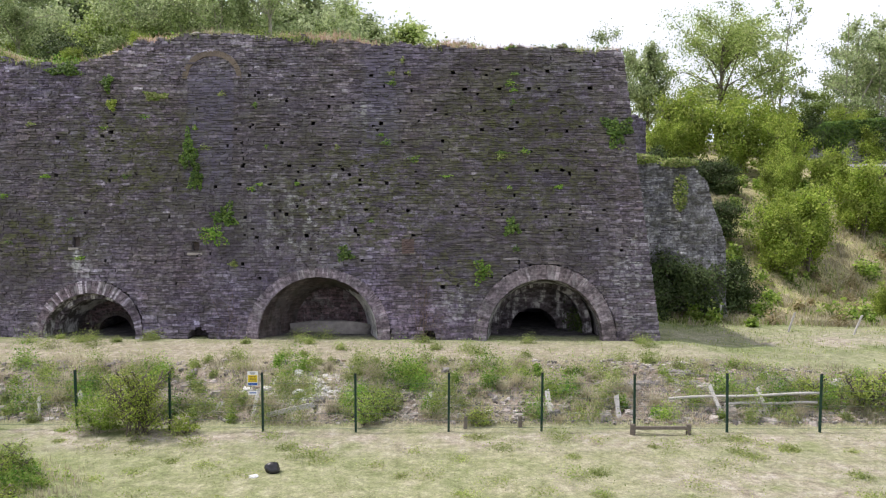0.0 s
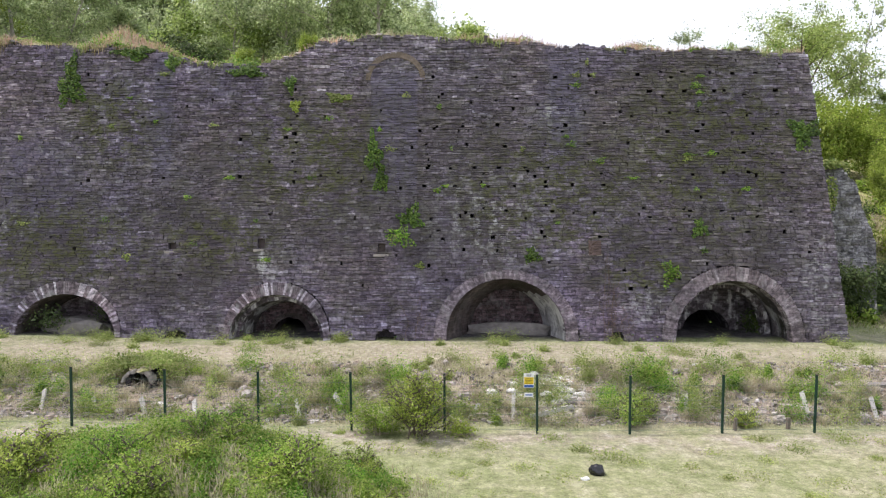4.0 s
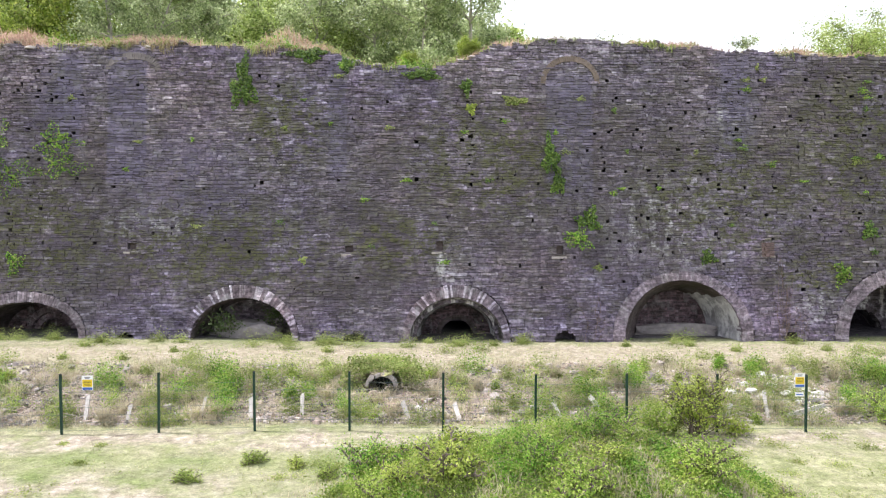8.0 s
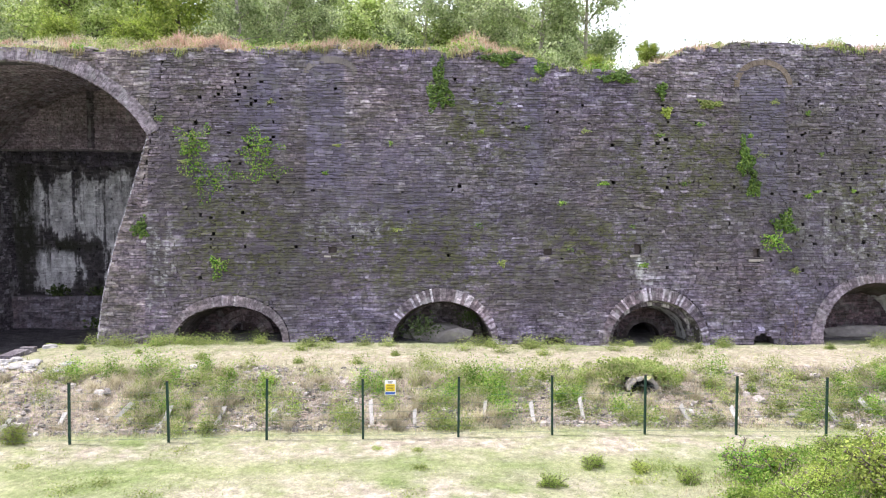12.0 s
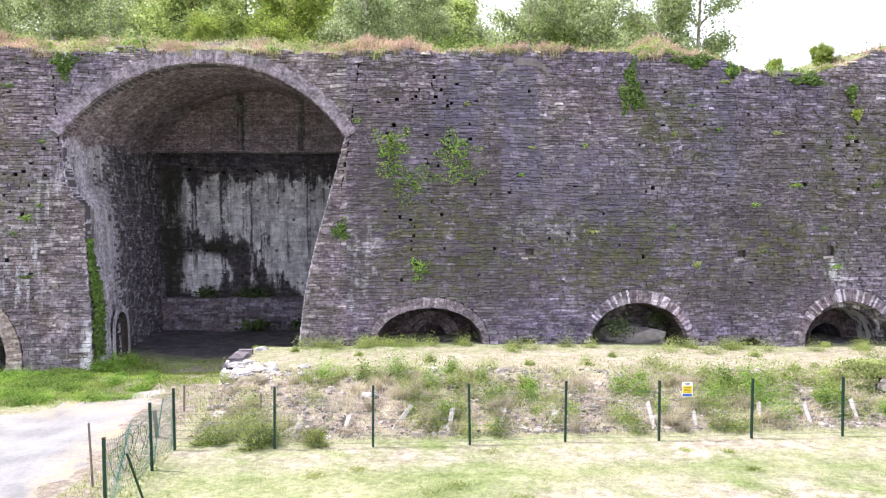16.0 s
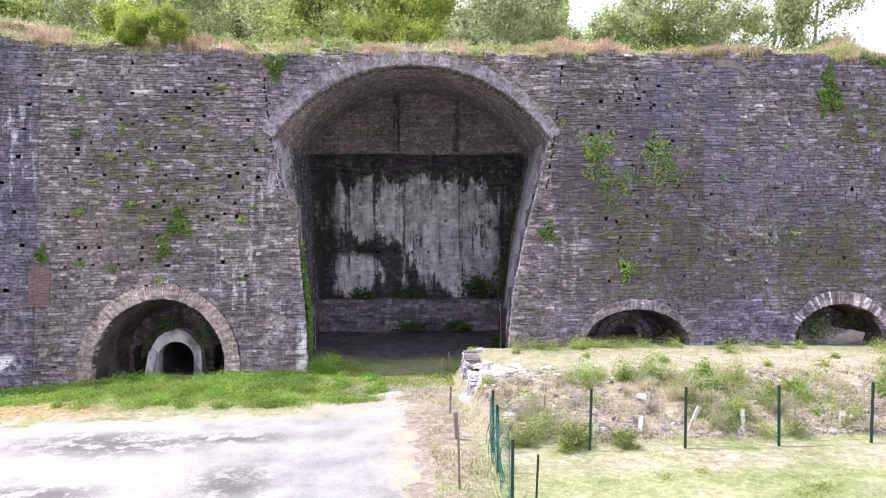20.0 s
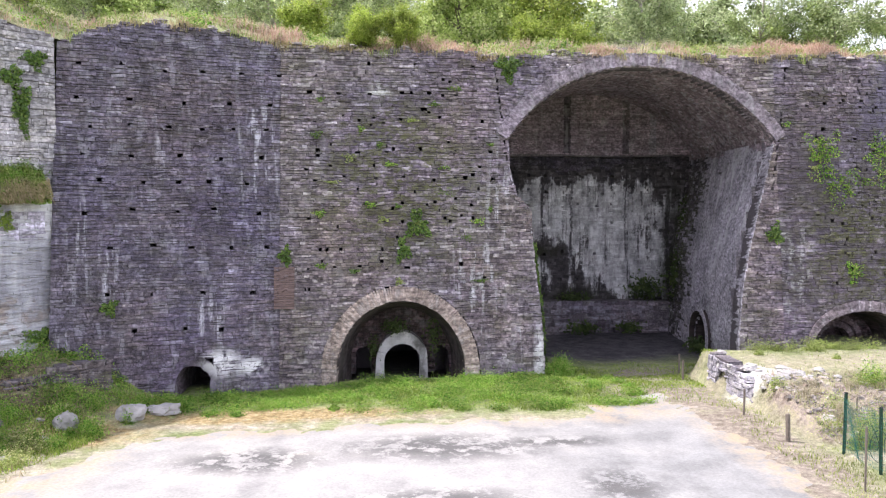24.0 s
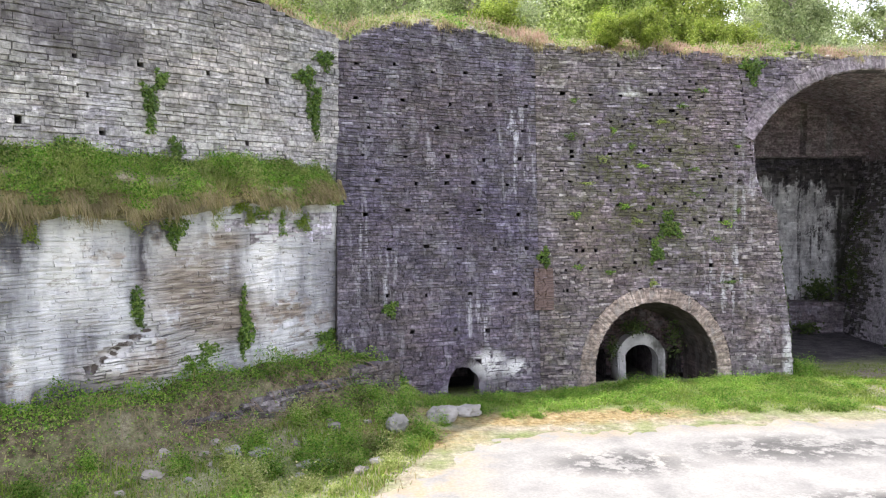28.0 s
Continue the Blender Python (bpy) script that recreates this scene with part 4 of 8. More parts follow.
# ---- masonry ----
def masonry(u0, u1, z0, z1, course, length, solid, sockets=(), gap=0.0045, sample=0.04, panel=0.0):
    """Courses of stones on a wall's face. panel: the usual width of a stretch with courses of its own, toothed into the next.
    Gives stones (u0, u1, z0, z1, proud) and the runs of wall behind them."""
    stones, runs = [], []
    us = np.arange(u0, u1, sample)

    def stretches(zm, low, high, la, lb):
        keep = solid(us, np.full_like(us, zm)) & (us >= la) & (us < lb)
        for cx, cz, w in sockets:
            if low <= cz < high:
                keep &= np.abs(us - cx) > w
        edge = np.flatnonzero(np.diff(np.concatenate([[0], keep.astype(int), [0]])))
        return [(us[a], us[b - 1] + sample) for a, b in zip(edge[::2], edge[1::2])]

    for z in np.arange(z0 - 0.1, z1, 0.11):  # the core runs through
        runs += [(a, b, z, z + 0.11) for a, b in stretches(z + 0.055, z - 0.05, z + 0.16, u0, u1)]
    cuts = [u0 - 1]
    while panel and cuts[-1] < u1 - panel:
        cuts.append(max(cuts[-1], u0) + random.uniform(0.5, 1.5) * panel)
    cuts = [u0 - 1] + [c for c in cuts[1:] if c < u1 - 0.6] + [u1 + 1]
    for i, (ca, cb) in enumerate(zip(cuts, cuts[1:])):
        z = z0 - random.uniform(0, 0.1)
        while z < z1:
            h = random.uniform(*course(z))
            zm = z + h / 2
            la = ca + (0.35 * float(wob(i * 3.7, zm * 1.6, 1.0)) - random.uniform(0, 0.14) if i else 0)
            lb = cb + (0.35 * float(wob(i * 3.7 + 3.7, zm * 1.6, 1.0)) + random.uniform(0, 0.14) if i + 2 < len(cuts) else 0)
            for s0, s1 in stretches(zm, z, z + h, la, lb):
                u = s0
                while u < s1 - 0.05:
                    w = random.uniform(*length) * (0.5 + 0.8 * random.random()) * (h / 0.2) ** 0.4
                    e = u + w if s1 - (u + w) > 0.16 else s1
                    d = abs(random.gauss(0.018, 0.024))
                    if h > 0.13 and random.random() < 0.3:  # two thin stones in place of one
                        c = z + h * random.uniform(0.38, 0.62)
                        stones.append((u + 0.001, e - 0.001, z + gap, c - gap * 0.8, d))
                        stones.append((u + 0.001, e - 0.001, c + gap * 0.8, z + h - gap, abs(random.gauss(0.018, 0.022))))
                    else:
                        stones.append((u + 0.0025, e - 0.0025, z + gap * random.uniform(0.4, 1.5), z + h - gap * random.uniform(0.4, 1.5), d))
                    u = e
            z += h
    return np.array(stones), np.array(runs)


def face_points(surf, u, z, d):
    """Points at u, z on a face, d proud of it."""
    x, y = surf(u, z)
    zz = z + 0.045 * wob(u, z, 0.33) + 0.02 * wob(u, z, 1.2)  # the courses wander
    x2, y2 = surf(u + 0.05, z)
    tx, ty = x2 - x, y2 - y
    L = np.hypot(tx, ty)
    return np.stack([x + ty / L * d, y - tx / L * d, zz], -1)


def stones_np(S, surf, bevel=0.014, deep=0.09, jit=0.02):
    n = len(S)
    cu = np.stack([S[:, 0], S[:, 1], S[:, 1], S[:, 0]], 1) + rng.normal(0, jit * 0.5, (n, 4))
    cz = np.stack([S[:, 2], S[:, 2], S[:, 3], S[:, 3]], 1) + rng.normal(0, jit * 0.5, (n, 4))
    mu, mz = cu.mean(1, keepdims=True), cz.mean(1, keepdims=True)
    d = S[:, 4:5] + rng.normal(0, 0.008, (n, 4))
    bu = np.sign(cu - mu) * bevel * 0.5
    bz = np.sign(cz - mz) * bevel * 0.7
    back = face_points(surf, cu, cz, np.full((n, 4), -deep))
    rim = face_points(surf, cu, cz, d - bevel)
    front = face_points(surf, cu - bu, cz - bz, d)
    V = np.concatenate([back, rim, front], 1).reshape(-1, 3)
    q = [(0, 1, 5, 4), (1, 2, 6, 5), (2, 3, 7, 6), (3, 0, 4, 7), (4, 5, 9, 8), (5, 6, 10, 9), (6, 7, 11, 10), (7, 4, 8, 11), (8, 9, 10, 11)]
    F = (12 * np.arange(n)[:, None, None] + np.array(q)[None]).reshape(-1, 4)
    return V, F


def backing_np(R, surf, step=0.5, deep=0.7, inset=0.018):
    """The mortared core behind the stones: a solid bar for every run."""
    V, F = [], []
    for s0, s1, z0, z1 in R:
        k = max(2, int((s1 - s0) / step) + 2)
        u = np.linspace(s0, s1, k)
        a, b = np.full(k, z0), np.full(k, z1)
        base = len(V)
        V.extend(np.concatenate([face_points(surf, u, a, -inset), face_points(surf, u, b, -inset), face_points(surf, u, b, -deep), face_points(surf, u, a, -deep)]))
        for i in range(k - 1):
            for p in range(4):
                q = (p + 1) % 4
                F.append((base + p * k + i, base + p * k + i + 1, base + q * k + i + 1, base + q * k + i))
        F.append((base, base + k, base + 2 * k, base + 3 * k))
        F.append((base + k - 1, base + 2 * k - 1, base + 3 * k - 1, base + 4 * k - 1))
    return V, F


def unit_stones():
    out = []
    for i in range(6):
        S = np.array([(-0.5, 0.5, -0.5, 0.5, 0.0)])
        V, F = stones_np(S, lambda u, z: (u, 0 * u), 0.06, 0.5, 0.05)
        V[:, 1] *= 0.18
        out.append((V, F))
    return out


UNIT = unit_stones()


def build_wall(name, label, surf, S, R, material, pick, limit=300, core=None):
    """The wall as a piece of the setting: its core, the stones of one stretch each an object, the rest joined."""
    bV, bF = backing_np(R, surf)
    wall = solo(name, mesh_np(name, bV, bF, core or M_gap), label, "wall", kind="structure")
    m = np.array([pick((s[0] + s[1]) / 2, (s[2] + s[3]) / 2) for s in S])
    m &= np.cumsum(m) <= limit
    V, F = stones_np(S[~m], surf)
    rest = child("stones", mesh_np("stones", V, F, material), wall)
    tagged(rest, kind="stuff")
    meshes = [mesh_np("stone", v, f, material) for v, f in UNIT]
    for s in S[m]:
        u, z = (s[0] + s[1]) / 2, (s[2] + s[3]) / 2
        p = face_points(surf, np.array([u]), np.array([z]), np.array([s[4]]))[0]
        q = face_points(surf, np.array([u + 0.1]), np.array([z]), np.array([s[4]]))[0]
        ob = new("stone", random.choice(meshes))
        ob.matrix_basis = Matrix.LocRotScale(Vector(p), Euler((-BATTER * 0.9, 0, math.atan2(q[1] - p[1], q[0] - p[0]))), Vector((s[1] - s[0], 1.0, s[3] - s[2])))
        ob.parent = wall
    return wall


def straight(u, z):
    return u, wall_y(u, z)


def solid_straight(u, z):
    return (z < wall_top(u)) & ~wall_open(u, z) & (u < 8.38 - 0.112 * z)


def course_main(z):
    return (0.09, 0.19) if z < 1.6 else (0.06, 0.15) if z < 6 else (0.055, 0.14)


socks = HOLES + [(x, z + dz, 0.15) for x, z in SQUARE for dz in (-0.1, -0.03, 0.04, 0.11)]
WALLS = {}
for key, a, b, material, label, course, length, pick in (
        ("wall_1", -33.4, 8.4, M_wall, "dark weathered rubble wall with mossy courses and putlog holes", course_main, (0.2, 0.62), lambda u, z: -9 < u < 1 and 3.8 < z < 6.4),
        ("wall_2", -52.3, -33.4, M_pier, "dark masonry wall with green moss and lime streaks round the great arch", course_main, (0.2, 0.62), lambda u, z: -51 < u < -44 and 3.9 < z < 6.4),
        ("wall_3", -59.3, -52.3, M_dark, "smooth purple-grey squared masonry with white salt streaks", lambda z: (0.09, 0.17) if z < 3.2 else (0.07, 0.135), (0.25, 0.6), lambda u, z: 1.2 < z < 4.6)):
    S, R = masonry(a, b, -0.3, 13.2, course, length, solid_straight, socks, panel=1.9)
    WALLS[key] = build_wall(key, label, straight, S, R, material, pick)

# packed earth behind the face of the wall, so that the sockets end in the dark
ex, ez = np.meshgrid(np.arange(-59.3, 8.0, 0.25), np.arange(-0.4, 12.3, 0.25))
ey = wall_y(ex, ez) + 0.75
k = ex.shape[1]
ei = (np.arange(ex.shape[0] - 1)[:, None] * k + np.arange(k - 1)[None, :]).reshape(-1)
eF = np.stack([ei, ei + 1, ei + k + 1, ei + k], 1)
eV = np.stack([ex, ey, ez], -1).reshape(-1, 3)
ec = eV[eF].mean(1)
ec_hole = (np.abs(ec[:, 0] + 55.1) < 0.6) & (ec[:, 2] < 1.3)
shut = ~ec_hole & (ec[:, 0] < 7.5 - 0.112 * ec[:, 2]) & ~in_big(ec[:, 0], ec[:, 2], 0.5) & (ec[:, 2] < wall_top(ec[:, 0]) - 0.3)
for a in ARCHES.values():
    shut &= ~in_arch(ec[:, 0], ec[:, 2], a, 0.8)
solo("earth_core", mesh_np("earth_core", eV, eF[shut], M_joint), "dark packed earth behind the wall face", "earth", kind="structure")

# wall closing the end of the bank beside the hillside
solo("wall_4", mesh_np("wall_4", *backing_np(np.array([(0.0, 30.0, -0.5 + i * 2.5, 2.0 + i * 2.5) for i in range(5)]), lambda u, z: (7.05 - 0.1 * z + 0 * u, 29.6 + 0.12 * z + u), 2.0, 0.8), M_joint),
     "end wall of the furnace bank", "wall", kind="structure")


# ---- the angled wall ----
def upper_surf(u, z):  # u runs towards the corner (negative away from it)
    k = -u
    o = 0.03 * wob(u, z, 0.9)
    return CORNER[0] + ALONG[0] * k + OUT[0] * o, CORNER[1] + ALONG[1] * k + OUT[1] * o


def lower_surf(u, z):
    k, o = -u, (0.62 - 0.03 * np.asarray(z) + 0.1 * wob(u, z, 0.5) + 0.05 * wob(u, z, 1.6)) * np.interp(u, [-3, 0], [1.0, 0.3])
    return CORNER[0] + ALONG[0] * k + OUT[0] * o, CORNER[1] + ALONG[1] * k + OUT[1] * o


def left_top(u):
    return np.interp(u, [-22, -9, -5, -2.6, 0], [14.4, 13.8, 13.1, 12.5, 12.0]) + 0.08 * wob(u, 1, 2)


S, R = masonry(-22, 0.0, 6.4, 14.6, lambda z: (0.09, 0.21), (0.3, 0.8), lambda u, z: z < left_top(u),
               [(-8.2, 10.32, 0.07), (-6.55, 10.36, 0.07), (-4.6, 10.37, 0.07), (-2.7, 10.38, 0.07), (-7.6, 8.43, 0.08), (-3.4, 8.47, 0.07), (-9.5, 8.6, 0.07), (-7.9, 9.4, 0.05), (-1.2, 10.3, 0.06)], panel=3.0)
WALLS["wall_5"] = build_wall("wall_5", "pale grey coursed stone wall above a grassy ledge", upper_surf, S, R, M_grey, lambda u, z: -8 < u and 8.2 < z < 10.4, core=M_joint)
lu, lz = np.meshgrid(np.arange(-22, 0.01, 0.16), np.arange(-0.4, 7.2, 0.16))
lx, ly = lower_surf(lu, lz)
crack = np.exp(-((lz - (2.75 + 0.52 * (lu + 8.0) + 0.1 * np.sin(lu * 7))) / 0.12) ** 2) * ((lu > -8.4) & (lu < -6.5))
crack = crack + 0.5 * np.exp(-((lz - (2.2 - 0.1 * lu + 0.25 * np.sin(lu * 3))) / 0.12) ** 2) * (lu > -6)
lx, ly = lx - OUT[0] * 0.22 * crack, ly - OUT[1] * 0.22 * crack
lV = np.stack([lx, ly, lz], -1).reshape(-1, 3)
n_u = lu.shape[1]
li = (np.arange(lu.shape[0] - 1)[:, None] * n_u + np.arange(n_u - 1)[None, :]).reshape(-1)
wall_low = solo("wall_6", mesh_np("wall_6", lV, np.stack([li, li + 1, li + n_u + 1, li + n_u], 1), M_render, True),
                "lower wall with flaking limewash, dark stains and cracks", "wall", kind="structure")
def broken_surf(u, z):  # below the slanting crack the face stands proud
    x, y = lower_surf(u, z)
    u, z = np.asarray(u), np.asarray(z)
    d = 0.16 * (z < 2.75 + 0.52 * (u + 8.0)) * np.interp(u, [-8.6, -8.3, -6.4, -4.6], [0, 1, 1, 0]) * np.interp(z, [0.8, 1.8], [0, 1])
    return x + OUT[0] * d, y + OUT[1] * d


S, R = masonry(-13, 0.0, -0.3, 6.9, lambda z: (0.05, 0.12), (0.4, 1.3), lambda u, z: (np.abs(z - (2.75 + 0.52 * (u + 8.0) + 0.1 * np.sin(u * 7))) > 0.14) | (u < -8.4) | (u > -6.5), panel=2.2)
S[:, 4] -= 0.004
rubble_face = child("stones", mesh_np("stones", *stones_np(S, broken_surf, 0.012, 0.12, 0.022), M_render), wall_low, "limewashed thin rubble courses")
tagged(rubble_face, kind="stuff")
S, R = masonry(-4.4, -0.5, 5.5, 6.7, lambda z: (0.26, 0.34), (0.5, 1.1), lambda u, z: (z < 6.35) & ((u > -3.6) | (z > 5.8)))
child("stones", mesh_np("stones", *stones_np(S, lambda u, z: tuple(np.asarray(q) for q in lower_surf(u, z))), stone_mat("whitewashed_stone", [(0.0, (0.25, 0.24, 0.23)), (0.4, (0.46, 0.45, 0.43)), (1.0, (0.66, 0.65, 0.62))], moss_amount=0.1, streak=0.4)), wall_low, "whitewashed squared blocks")
# ledge of soil on top of the lower wall
eu = np.arange(-22, -0.3, 0.25)
prof = [(-0.1, 7.75), (0.25, 7.55), (0.6, 7.2), (0.74, 6.8), (0.76, 6.5), (0.6, 6.3), (0.1, 6.2)]
eV = []
for o, z in prof:
    oo = (o + 0.12 * wob(eu, z, 1.3)) * np.interp(eu, [-1.2, 0], [1, 0.55])
    zz = z + 0.15 * wob(eu, o, 1.0) - 0.02 * eu * (z > 7) + (z < 7) * np.interp(eu, [-7, 0], [0.0, 0.55])
    eV.append(np.stack([CORNER[0] - ALONG[0] * eu + OUT[0] * oo, CORNER[1] - ALONG[1] * eu + OUT[1] * oo, zz], -1))
eV = np.concatenate(eV)
k = len(eu)
ei = (np.arange(len(prof) - 1)[:, None] * k + np.arange(k - 1)[None, :]).reshape(-1)
solo("ledge", mesh_np("ledge", eV, np.stack([ei, ei + 1, ei + k + 1, ei + k], 1), M_slope, True), "overgrown soil ledge along the pale wall", "ledge", kind="structure")


# ---- arches in the wall ----
def ring(cx, w, r, cz, n=28, leg=0.9):
    """An arch's line from the foot on one side to the other: x, z."""
    a = np.linspace(math.pi, 0, n)
    x = np.concatenate([[cx - w], cx + w * np.cos(a), [cx + w]])
    z = np.concatenate([[cz - leg], cz + r * np.sin(a), [cz - leg]])
    return x, z


def strip(A, B):
    """Quads between two lines of as many points."""
    n = len(A)
    i = np.arange(n - 1)
    return np.concatenate([A, B]), np.stack([i, i + 1, n + i + 1, n + i], 1)


def cap(A):
    """A closed face across a line whose ends stand on the ground."""
    c = np.array([[A[:, 0].mean(), A[:, 1].mean(), A[:, 2].min()]])
    n = len(A)
    i = np.arange(n - 1)
    return np.concatenate([A, c]), np.stack([i, i + 1, np.full(n - 1, n)], 1)


def vous_mesh(w, h, depth):
    bm = box_bm(-w / 2, w / 2, -0.03, depth, -h / 2, h / 2, 0.0)
    for v in bm.verts:
        if v.co.y < 0:
            v.co.x *= 0.94
            v.co.z *= 0.97
        if v.co.z > 0:
            v.co.x *= 1.12
    me = bpy.data.meshes.new("voussoir")
    bm.to_mesh(me)
    bm.free()
    return me


def voussoirs(parent, cx, w, r, cz, tx, tz, size, material, legs=0.0, surf=wall_y, proud=0.04, name="voussoir", cut=0.0):
    me = vous_mesh(size * 0.98, 1.0, 0.34)
    me.materials.append(material)
    wm, rm = w + tx / 2, r + tz / 2
    t, pts = cut, []
    while t < math.pi - cut:
        pts.append(t)
        t += size / math.hypot(wm * math.sin(t), rm * math.cos(t))
    k = (math.pi - 2 * cut) / (pts[-1] - cut)
    for t in pts:
        t = cut + (t - cut) * k
        x, z = cx + wm * math.cos(t), cz + rm * math.sin(t)
        nx_, nz_ = math.cos(t) / wm, math.sin(t) / rm
        ang = math.atan2(nx_, nz_)
        thick = math.hypot(tx * math.cos(t), tz * math.sin(t)) * random.uniform(0.92, 1.06)
        ob = new(name, me)
        ob.matrix_basis = Matrix.LocRotScale(Vector((x, surf(x, z) - proud + random.uniform(-0.015, 0.015), z)), Euler((-BATTER, ang, 0)), Vector((random.uniform(0.85, 1.02), 1, thick)))
        ob.parent = parent
    z = cz - size * 0.5
    while legs and z > cz - legs:
        for s in (-1, 1):
            x = cx + s * wm
            ob = new(name, me)
            ob.matrix_basis = Matrix.LocRotScale(Vector((x, surf(x, z) - proud, z)), Euler((-BATTER, math.pi / 2 * s, 0)), Vector((1, 1, tx)))
            ob.parent = parent
        z -= size


def arch_test(cx, w, r, cz):
    """A test for what lies under an arch's line."""
    return lambda u, z: np.where(z > cz, np.hypot((u - cx) / w, (z - cz) / r) < 1, np.abs(u - cx) < w)


def arch_recess(key, label, back_y, back, mouths=(), vault=M_vault, plaster=None, end=M_soot, size=0.1, ring_mat=None, course=(0.075, 0.11)):
    """A vaulted recess behind one of the arches: its ring of stones, a flaring vault and an end wall of bricks.
    back: the vault's line at the end wall. mouths: openings in it (middle, half width, rise, springing, depth, lining). plaster: a pale coat on one side."""
    cx, w, r, cz, tx, tz = ARCHES[key]
    a = thing("arch", label, "arch", "arches of the furnace wall")
    x, z = ring(cx, w, r, cz)
    front = np.stack([x, wall_y(x, z) - 0.01, z], 1)
    bx, bw, br_, bz = back
    x2, z2 = ring(bx, bw, br_, bz, leg=0.9 - cz + bz)
    rear = np.stack([x2, np.full_like(x2, back_y), z2], 1)
    n, m = 9, len(front)
    lines = [front + (rear - front) * t + rng.normal(0, 0.015, front.shape) * (0 < t < 1) for t in np.linspace(0, 1, n)]
    V = np.concatenate(lines)
    i = (np.arange(n - 1)[:, None] * m + np.arange(m - 1)[None, :]).reshape(-1)
    F = np.stack([i, i + 1, i + m + 1, i + m], 1)
    coat = np.zeros(len(F), bool)
    if plaster:
        c = V[F].mean(1)
        coat = ((c[:, 0] - cx) * plaster[0] > w * 0.3) & (c[:, 2] < plaster[1])
        used, flat = np.unique(F[coat], return_inverse=True)
        child("plaster", mesh_np("plaster", V[used], flat.reshape(-1, 4), plaster[2], True), a, "pale plaster left on the side of the vault")
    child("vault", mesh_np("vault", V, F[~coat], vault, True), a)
    under = arch_test(bx, bw + 0.25, br_ + 0.25, bz)
    holes = [arch_test(*q[:4]) for q in mouths]

    def solid(u, z):
        keep = under(u, z)
        for h in holes:
            keep = keep & ~h(u, z)
        return keep

    S, R = masonry(bx - bw - 0.3, bx + bw + 0.3, 0.2, bz + br_ + 0.3, lambda z: course, (0.2, 0.42), solid, gap=0.005)
    surf = lambda u, z: (u, back_y + 0.015 * wob(u, z, 1.7))
    child("end_wall", mesh_np("end_wall", *backing_np(R, surf, 1.0, 0.3), M_gap), a)
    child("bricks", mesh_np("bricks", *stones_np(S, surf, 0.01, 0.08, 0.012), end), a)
    for ix, iw, ir, iz, deep, lining in mouths:
        x3, z3 = ring(ix, iw, ir, iz, leg=0.9)
        hole = np.stack([x3, np.full_like(x3, back_y - 0.02), z3], 1)
        far = hole + np.array((0, deep, 0))
        tun = child("tunnel", mesh_np("tunnel", *strip(hole, far), lining, True), a, "small dark tunnel")
        child("tunnel_end", mesh_np("tunnel_end", *cap(far), lining if deep < 1 else M_gap), tun)
    voussoirs(a, cx, w, r, cz, tx, tz, size * random.uniform(0.78, 0.92), ring_mat or M_arch, legs=0.7)
    return a


def inner_ring(parent, cx, w, r, cz, thick, size, y, material, proud=0.04, legs=0.0):
    voussoirs(parent, cx, w, r, cz, thick, thick, size, material, legs=legs, surf=lambda x, z: y, proud=proud, name="ring_stone")


M_plaster = vault_mat("worn_plaster", [(0.0, (0.27, 0.265, 0.275)), (0.5, (0.3, 0.295, 0.305)), (1.0, (0.33, 0.325, 0.335))], 0.9)
M_dark_red = stone_mat("dark_red_brick", [(0.0, (0.04, 0.029, 0.028)), (0.5, (0.085, 0.057, 0.054)), (1.0, (0.15, 0.105, 0.1))], moss_amount=0.1, streak=0.2, mottle=0.4)
M_upper_red = stone_mat("worn_red_brick", [(0.0, (0.13, 0.095, 0.09)), (0.6, (0.19, 0.145, 0.138)), (1.0, (0.27, 0.215, 0.205))], moss_amount=0.05, streak=0.2, mottle=0.3)
M_pale_brick = stone_mat("lime_streaked_brick", [(0.0, (0.06, 0.05, 0.05)), (0.6, (0.11, 0.096, 0.098)), (1.0, (0.22, 0.205, 0.205))], moss_amount=0.1, streak=0.95, mottle=0.4, pale_col=(0.62, 0.61, 0.61))
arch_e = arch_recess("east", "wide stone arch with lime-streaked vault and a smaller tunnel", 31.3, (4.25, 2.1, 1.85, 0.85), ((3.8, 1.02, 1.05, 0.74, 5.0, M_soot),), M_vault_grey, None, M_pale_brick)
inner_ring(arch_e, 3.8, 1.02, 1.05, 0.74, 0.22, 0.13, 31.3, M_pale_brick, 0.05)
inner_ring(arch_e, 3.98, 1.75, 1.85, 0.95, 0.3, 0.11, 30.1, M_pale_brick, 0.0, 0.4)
arch_recess("second", "wide stone arch with white plaster and a red brick end", 30.75, (-4.6, 1.48, 1.65, 1.05), (), M_vault, (1, 2.6, M_plaster), M_dark_red)
arch_3 = arch_recess("third", "low stone arch with a pale inner ring and brick tunnel", 31.0, (-13.62, 1.42, 1.28, 0.85), ((-13.6, 0.7, 0.72, 0.78, 3.5, M_soot),), M_vault_grey, None, M_dark_red, ring_mat=M_arch_pale)
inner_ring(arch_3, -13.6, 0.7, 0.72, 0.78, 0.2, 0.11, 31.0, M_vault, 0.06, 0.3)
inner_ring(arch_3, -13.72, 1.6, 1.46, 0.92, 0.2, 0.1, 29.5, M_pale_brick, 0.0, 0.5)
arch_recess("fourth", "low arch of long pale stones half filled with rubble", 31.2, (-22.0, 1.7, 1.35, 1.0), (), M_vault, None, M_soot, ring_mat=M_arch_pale)
